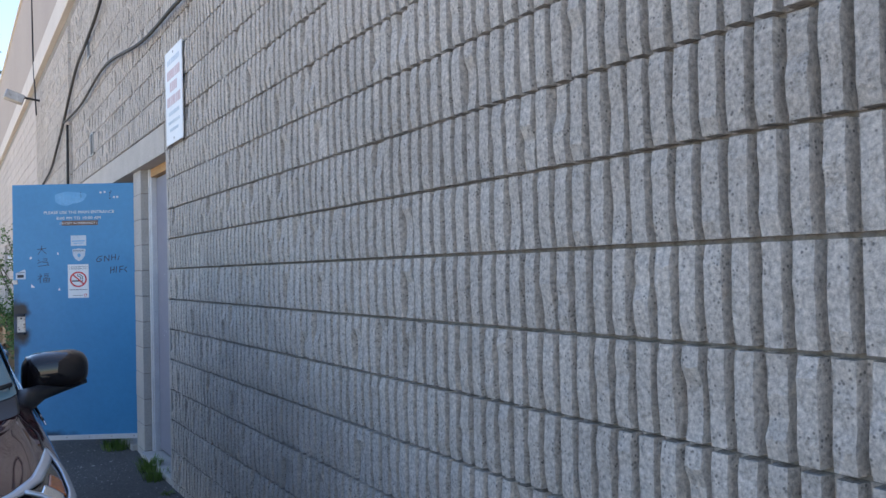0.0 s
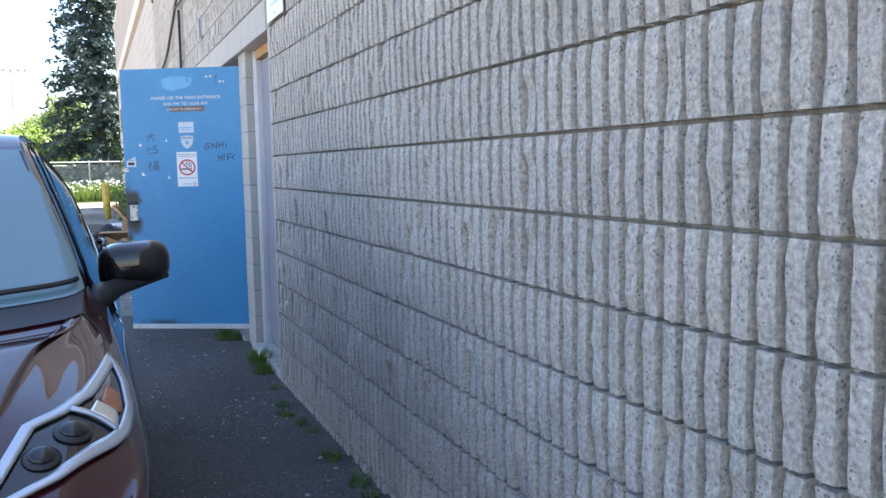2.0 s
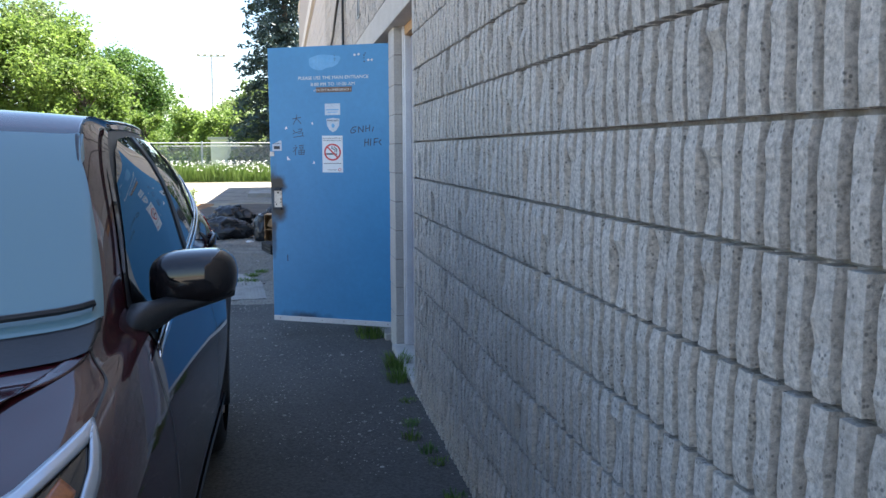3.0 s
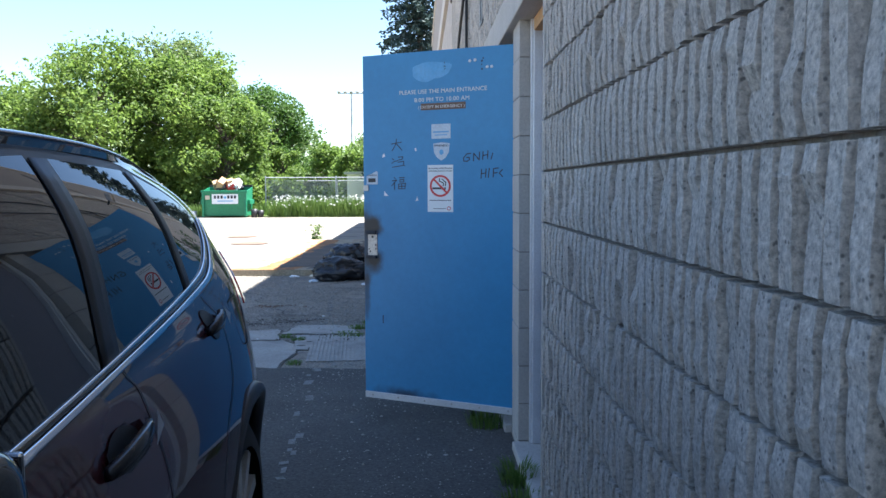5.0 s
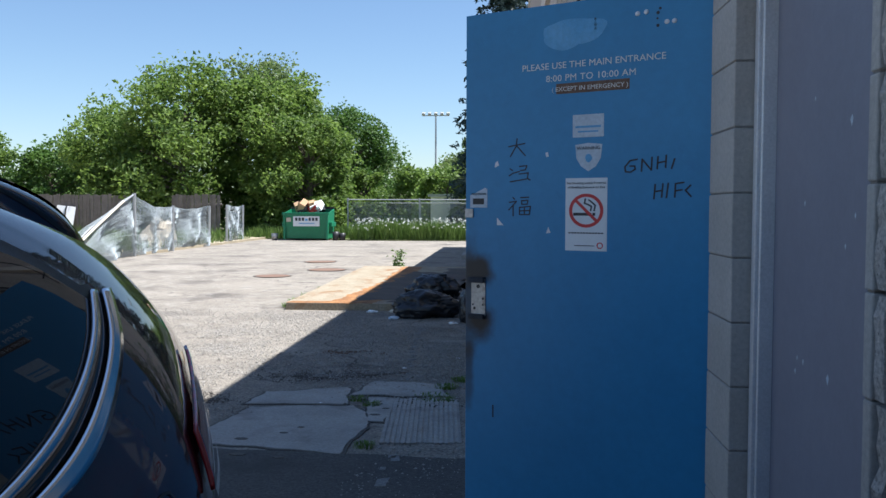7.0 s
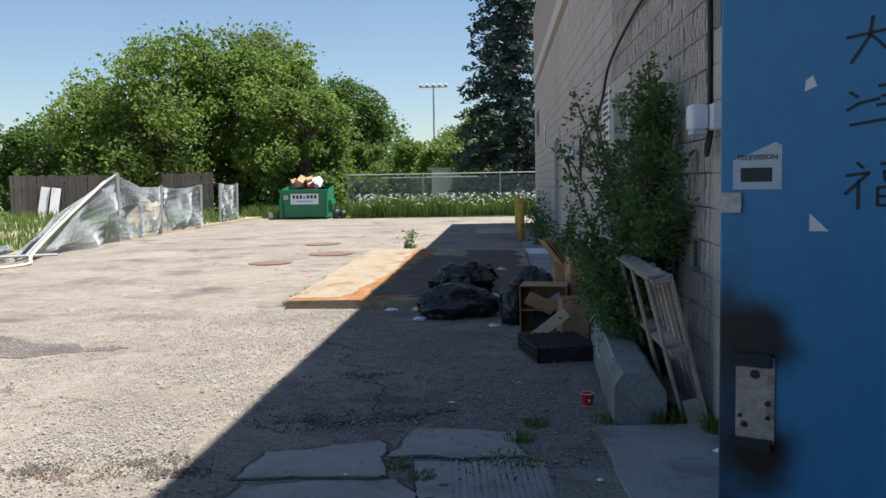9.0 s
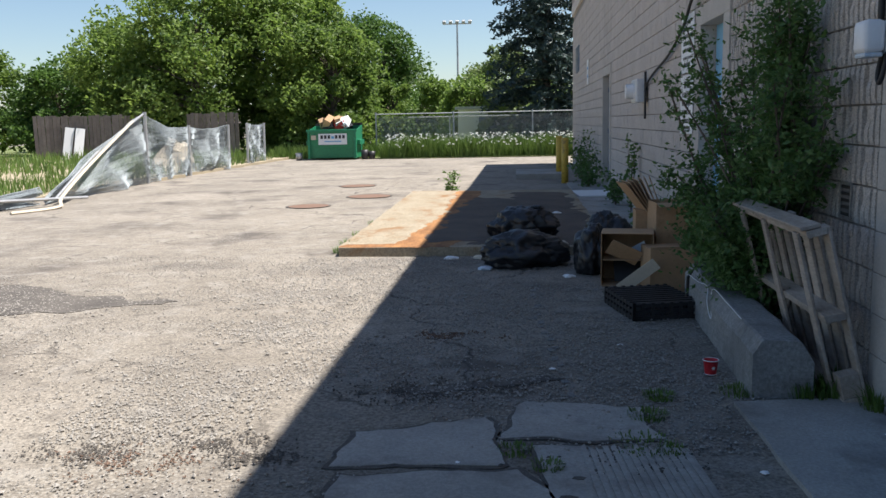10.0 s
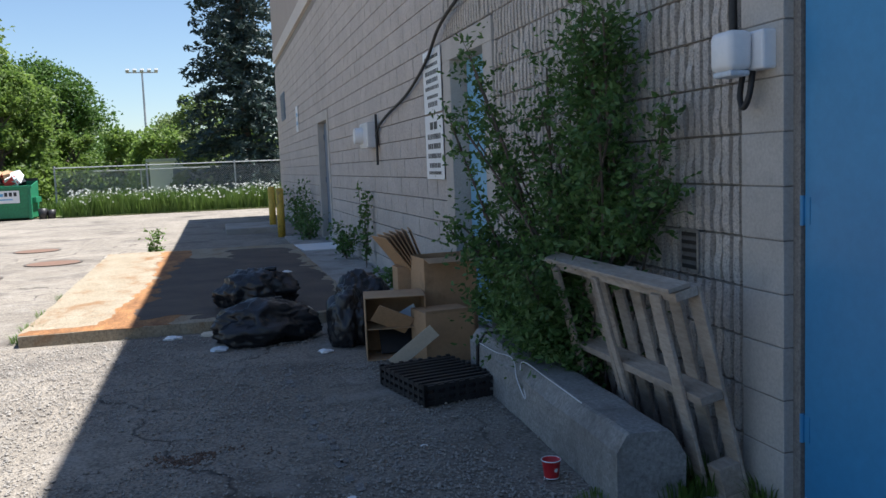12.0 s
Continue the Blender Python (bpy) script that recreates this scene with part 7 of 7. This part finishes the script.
def mesh_net(P, nu, nv, r, material, parent, name="mesh_panel", diagonal=True, label=""):
    """Crossing wires over the surface P(u, v), as one mesh of thin flat strands."""
    V, F = [], []
    def strand(pts):
        for a, c in zip(pts, pts[1:]):
            d = (c - a)
            if d.length < 1e-5:
                continue
            d.normalize()
            n = d.cross(Vector((0, 0, 1)) if abs(d.z) < 0.9 else Vector((1, 0, 0))).normalized() * r
            m_ = d.cross(n)
            i = len(V)
            V.extend((a - n, a + n, c + n, c - n, a - m_, a + m_, c + m_, c - m_))
            F.append((i, i + 1, i + 2, i + 3))
            F.append((i + 4, i + 5, i + 6, i + 7))
    if diagonal:
        for s in (1, -1):
            for k in range(-nv, nu + 1):
                pts = []
                for j in range(0, nv + 1, 3):
                    u = (k + j) if s > 0 else (k + nv - j)
                    if 0 <= u <= nu:
                        pts.append(P(u / nu, j / nv))
                strand(pts)
    else:
        for k in range(nu + 1):
            strand([P(k / nu, j / 6) for j in range(7)])
        for j in range(nv + 1):
            strand([P(k / 12, j / nv) for k in range(13)])
    me = bpy.data.meshes.new(name)
    me.from_pydata(V, [], F)
    me.materials.append(M[material])
    o = new(name, me)
    o.parent = parent
    if label:
        o["label"] = label
    return o


cl = base("chain_link_fence", 0, 0, 0, 0, "grey chain-link fence behind tall weeds", "fence")
for x in (-8.0, -4.6, -1.2, 2.2, 5.6):
    b = bmesh.new()
    rod(b, (x, 37, 0), (x, 37, 1.9), 0.035, n=10)
    part("post", b, "galv", cl)
b = bmesh.new()
rod(b, (-8.0, 37, 1.82), (5.6, 37, 1.82), 0.025, n=8)
part("top_rail", b, "galv", cl)
mesh_net(lambda u, v: Vector((-8 + 13.6 * u, 37.02, 0.05 + 1.75 * v)), 170, 22, 0.005, "galv", cl, "chain_mesh")
cl2 = base("chain_link_fence", 0, 0, 0, 0, "grey chain-link fence at the back of the field", "fence")
for x in (-16, -11, -6, -1, 4):
    b = bmesh.new()
    rod(b, (x, 52, 0), (x, 52, 1.8), 0.04, n=8)
    part("post", b, "galv", cl2)
b = bmesh.new()
for z in (0.3, 1.75):
    rod(b, (-16, 52, z), (4, 52, z), 0.03, n=6)
part("top_rail", b, "galv", cl2)

# sagging plastic net fence
nf = base("net_fence", 0, 0, 0, 0, "sagging grey plastic net fence, partly fallen", "fence")
for x, y, h in ((-11.45, 21.3, 1.85), (-11.6, 24.6, 1.5), (-11.7, 28.4, 1.5), (-11.75, 30.6, 1.55), (-11.9, 33.2, 1.55)):
    b = bmesh.new()
    rod(b, (x, y, 0), (x + 0.03, y, h), 0.05, n=8)
    part("post", b, "galv", nf)


def sag(a, c, h0, h1, s, seed, low=0.02):
    a, c = Vector(a), Vector(c)
    def P(u, v):
        p = a.lerp(c, u)
        top = h0 + (h1 - h0) * u - s * math.sin(math.pi * u) * (1 + 0.4 * noise.noise((u * 5, seed, 0)))
        side = 0.35 * noise.noise((u * 4, v * 2, seed)) * (1 - v * 0.5)
        return Vector((p.x + side, p.y, low + v * max(0.1, top - low)))
    return P


for P, nu in ((sag((-11.45, 21.3, 0), (-11.6, 24.6, 0), 1.8, 1.45, 0.15, 1), 44), (sag((-11.6, 24.6, 0), (-11.7, 28.4, 0), 1.45, 1.5, 0.1, 2), 50), (sag((-11.75, 30.6, 0), (-11.9, 33.2, 0), 1.55, 1.5, 0.05, 3), 36),
              (sag((-11.45, 21.3, 0), (-10.9, 15.4, 0), 1.8, 0.15, -0.1, 4), 76), (sag((-11.0, 15.4, 0), (-11.4, 11.5, 0), 0.35, 0.5, 0.15, 6), 44)):
    mesh_net(P, nu, 24, 0.0062, "netting", nf, "net_panel", True, "grey plastic netting")
    mesh_net(P, nu // 2, 10, 0.0045, "netting", nf, "net_panel", False)
part("rail", tube(bend([(-11.45, 21.3, 1.8), (-11.2, 18.4, 1.0), (-10.7, 15.4, 0.1)]), 0.03, 8), "galv", nf, "fallen top rail")
part("rail", tube([(-10.3, 15.9, 0.1), (-11.4, 13.4, 0.22), (-12.2, 11.4, 0.3)], 0.03, 8), "galv", nf, "fallen pipe")
part("tape", tube(bend([(-11.3, 20.3, 1.6), (-11.0, 17.5, 0.7), (-10.6, 15.5, 0.15), (-10.2, 14.6, 0.03), (-10.5, 13.6, 0.02)]), 0.035, 5), "label_card", nf, "yellowish warning tape")

# ground behind the net: dry earth, weeds, rubble, boards and a plank fence
structure(link("verge", sheet([(x, y, -0.05) for x, y in outline(((-11.55, 10.5), (-11.6, 34.0), (-11.4, 36.5), (-34, 42), (-40, 20), (-22, 10)), 0.25, 31, 0.6)], 0.13), "earth"), "dry earth strip behind the net fence", "verge")
structure(link("verge_field", sheet([(x, y, -0.05) for x, y in outline(((-11.3, 35.6), (-7.6, 34.6), (-7.4, 34.2), (2, 34.0), (8, 34.0), (40, 90), (-60, 110), (-36, 42)), 0.2, 33, 1.0)], 0.09), "field"), "green field beyond the yard", "verge")
pf = base("plank_fence", 0, 0, 0, 0, "weathered grey board fence", "fence")
rp = random.Random(14)
plank = box(-0.085, 0.085, -0.012, 0.012, 0, 2.0, bevel=0.004)
pm = None
for x0, x1, y0, y1 in ((-24.3, -19.3, 38.2, 38.5), (-16.9, -14.5, 38.2, 38.3)):
    n = int((x1 - x0) / 0.18)
    for i in range(n):
        t = i / n
        if pm is None:
            ob = part("plank", plank, "fence_wood", pf)
            pm = ob.data
        else:
            ob = new("plank", pm)
            ob.parent = pf
        ob.matrix_basis = pose(x0 + (x1 - x0) * t, y0 + (y1 - y0) * t, 0.06, 0, rp.uniform(-0.6, 0.6), 5) @ Matrix.Diagonal((1, 1, rp.uniform(0.98, 1.03), 1))
    b = bmesh.new()
    for z in (0.4, 1.6):
        rod(b, (x0, y0 + 0.05, z), (x1, y1 + 0.05, z), 0.04, n=4)
    part("rail", b, "fence_wood", pf)
rk = base("boulder", -12.6, 26.0, 0.05, 20, "pale broken lump of concrete behind the net", "rubble")
b = bmesh.new()
bmesh.ops.create_icosphere(b, subdivisions=3, radius=1)
for v in b.verts:
    v.co = (v.co.x * 0.7 * (1 + 0.3 * noise.noise(v.co * 1.5)), v.co.y * 1.1 * (1 + 0.3 * noise.noise(v.co * 1.7)), max(-0.06, v.co.z * 0.95 * (1 + 0.35 * noise.noise(v.co * 2.1))))
part("lump", b, "label_card", rk)
for x, y, rz, l in ((-22.75, 37.9, 12, 1.5), (-22.2, 37.9, 20, 1.45)):
    o = base("white_plank", x, y, 0.06, rz, "white board leaning on the plank fence", "board", "white boards", rx=-8, ry=8)
    part("panel", box(-0.2, 0.2, -0.02, 0.02, 0, l), "white", o)


def field(name, label, x0, x1, y0, y1, n, h0, h1, seed, material, wide=0.012, z=0.03):
    rnd = random.Random(seed)
    V, F = [], []
    for _ in range(n):
        x, y = rnd.uniform(x0, x1), rnd.uniform(y0, y1)
        h = rnd.uniform(h0, h1) * (0.75 + 0.5 * abs(noise.noise((x * 0.8, y * 0.8, seed))))
        a = rnd.uniform(0, math.tau)
        s = Vector((math.cos(a), math.sin(a), 0)) * wide
        lean = Vector((rnd.gauss(0, 0.2), rnd.gauss(0, 0.2), 0)) * h
        c = Vector((x, y, z))
        i = len(V)
        V += [c - s, c + s, c + lean * 0.5 + Vector((0, 0, h * 0.6)) + s, c + lean * 0.5 + Vector((0, 0, h * 0.6)) - s, c + lean + Vector((0, 0, h))]
        F += [(i, i + 1, i + 2, i + 3), (i + 3, i + 2, i + 4)]
    me = bpy.data.meshes.new(name)
    me.from_pydata(V, [], F)
    me.materials.append(M[material])
    return tagged(new(name, me), label, "grass", kind="stuff")


field("tall_grass", "tall grass and weeds before the chain-link fence", -7.4, 1.5, 34.2, 36.6, 14000, 0.45, 0.95, 1, "grass", 0.012)
field("verge_grass", "rough weeds behind the net fence", -14.5, -11.7, 12, 34, 4000, 0.12, 0.5, 2, "grass", 0.01, 0.07)
field("verge_grass", "rough weeds behind the net fence", -26, -13, 24, 40, 5000, 0.15, 0.6, 3, "grass", 0.015, 0.07)
field("far_grass", "rough grass of the field beyond the fence", -14, 6, 37.5, 52, 7000, 0.3, 0.7, 4, "grass", 0.02)
field("verge_grass", "weeds at the foot of the bushes", -12.5, -7.4, 35.4, 39, 3500, 0.2, 0.7, 5, "grass", 0.015)
rd = random.Random(9)
pts = []
for _ in range(620):
    x, y = rd.uniform(-7.4, 1.3), rd.uniform(34.1, 36.4)
    c = Vector((x, y, rd.uniform(0.45, 0.98)))
    for k in range(3):
        pts.append(c + Vector((rd.gauss(0, 0.02), rd.gauss(0, 0.02), rd.gauss(0, 0.01))))
tagged(leaves("daisies", pts, 0.055, rd, "petal", long=1.1), "white daisies in the tall grass", "flowers", kind="stuff")

lp = base("stadium_light", -9.2, 105, 0, 0, "tall pole with a crossbar of floodlights", "lamp post")
b = bmesh.new()
rod(b, (0, 0, 0), (0, 0, 13.2), 0.17, 0.10, 10)
part("pole", b, "galv", lp)
b = bmesh.new()
cuboid(b, -1.7, 1.7, -0.06, 0.06, 13.0, 13.12)
part("crossbar", b, "galv", lp)
for i in range(5):
    part("lamp_head", box(-0.2, 0.2, -0.25, 0.2, 0, 0.32, pose(-1.55 + 0.775 * i, 0, 13.14, 25, 0, 0), bevel=0.04), "galv", lp)
tr_ = base("site_trailer", -1.2, 62, 0, 0, "low white building beyond the fence", "building")
part("wall", box(-5, 9, 0, 4, 0, 2.3), "white", tr_)
part("roof", box(-5.2, 9.2, -0.2, 4.2, 2.3, 2.5), "galv", tr_)
for x in (-3.5, -0.5, 2.5):
    part("window", box(x, x + 1.2, -0.03, 0.02, 1.0, 1.8), "slate_door", tr_)


# ---- blocks of the walls ----
RIB = [rib_mesh(100 + i, worn=0.02) for i in range(14)]


PART = {k: rib_mesh(300 + k, k, 0.02) for k in range(1, 7)}


def rib_wall(parent, y0, y1, z0, z1, near):
    """Courses of ribbed blocks; those within near = (y, y, z) are pieces of their own, the others one joined mesh."""
    V, F = [], []
    rnd = random.Random(int(y0 * 10) + 7)
    count = 0
    k0, k1 = round((z0 - Z0) / COURSE), int((z1 - Z0) / COURSE)
    for k in range(k0, k1):
        z = Z0 + k * COURSE
        y = y1
        while y - BLOCK > y0 - 1e-6:
            me = rnd.choice(RIB)
            if near[0] <= y - BLOCK and y <= near[1] and z < near[2] and count < 300:
                o = new("block", me)
                o.parent = parent
                o.matrix_basis = Matrix.Translation((rnd.uniform(-0.0015, 0.0015), y - BLOCK, z + 0.005))
                count += 1
            else:
                s = len(V)
                V += [(v.co.x, v.co.y + y - BLOCK, v.co.z + z + 0.005) for v in me.vertices]
                F += [tuple(i + s for i in p.vertices) for p in me.polygons]
            y -= BLOCK
        k_left = int((y - y0) / (BLOCK / 6) + 0.3)
        if k_left > 0:
            me = PART[k_left]
            s = len(V)
            w = y - y0
            f_ = w / (k_left * BLOCK / 6)
            V += [(v.co.x, v.co.y * f_ + y0, v.co.z + z + 0.005) for v in me.vertices]
            F += [tuple(i + s for i in p.vertices) for p in me.polygons]
    if V:
        me = bpy.data.meshes.new("upper_blocks")
        me.from_pydata(V, [], F)
        me.materials.append(M["block"])
        o = new("upper_blocks", me)
        o.parent = parent
        tagged(o, kind="stuff")


def plain_wall(parent, y0, y1, z0, z1):
    V, F = [], []
    rnd = random.Random(int(y0 * 10) + 3)
    for k in range(round((z0 - Z0) / COURSE), int((z1 - Z0) / COURSE)):
        z = Z0 + k * COURSE
        y = y0 - (BLOCK / 2 if k % 2 else 0)
        while y < y1:
            a, b_ = max(y, y0), min(y + BLOCK, y1)
            if b_ - a > 0.05:
                v, f = plain_block(rnd.random(), b_ - a)
                s = len(V)
                V += [(p[0], p[1] + a, p[2] + z + 0.005) for p in v]
                F += [tuple(i + s for i in q) for q in f]
            y += BLOCK
    me = bpy.data.meshes.new("plain_blocks")
    me.from_pydata(V, [], F)
    me.materials.append(M["plain_block"])
    o = new("plain_blocks", me)
    o.parent = parent
    tagged(o, kind="stuff")


rib_wall(wall_near, -12.4, -1.425, Z0, 4.72, (-7.4, -1.4, 3.4))
rib_wall(wall_over, -1.43, 3.63, Z0 + 13 * COURSE, 4.72, (-1.4, 2, 3.3))
rib_wall(wall_mid, 3.94, 7.0, Z0, 4.72, (3.9, 7.0, 3.4))
rib_wall(wall_over2, 7.0, 8.4, Z0 + 13 * COURSE, 4.72, (7, 8.4, 3))
plain_wall(wall_far, 8.4, 16.45, Z0, 4.72)
plain_wall(wall_over3, 16.45, 18.15, Z0 + 13 * COURSE, 4.72)
plain_wall(wall_end, 18.15, 28.6, Z0, 4.72)


def pier(name, y0, y1, label, x=-0.004, top=2.27):
    """A pier of smooth blocks between doors."""
    p = structure(link(name, box(x + 0.006, 0.299, y0 + 0.004, y1 - 0.004, -0.1, top), "mortar"), label, "pier")
    rnd = random.Random(int(y0 * 100))
    for k in range(24):
        z = Z0 + k * COURSE
        z1 = min(z + COURSE - 0.005, top)
        if z1 - z < 0.02:
            break
        b = box(x + rnd.uniform(0, 0.003), 0.296, y0, y1, z, z1, bevel=0.004)
        part("block", b, "concrete", p)
    return p


pier("wall_pier", -0.33, -0.03, "pier of smooth pale blocks between doors", 0.03)
pier("wall_pier_b", 3.67, 3.93, "pier of smooth pale blocks beside the blue doors")
pier("wall_edge", -1.424, -1.386, "smooth edge of the ribbed wall beside the grey door", 0.002, 4.72)
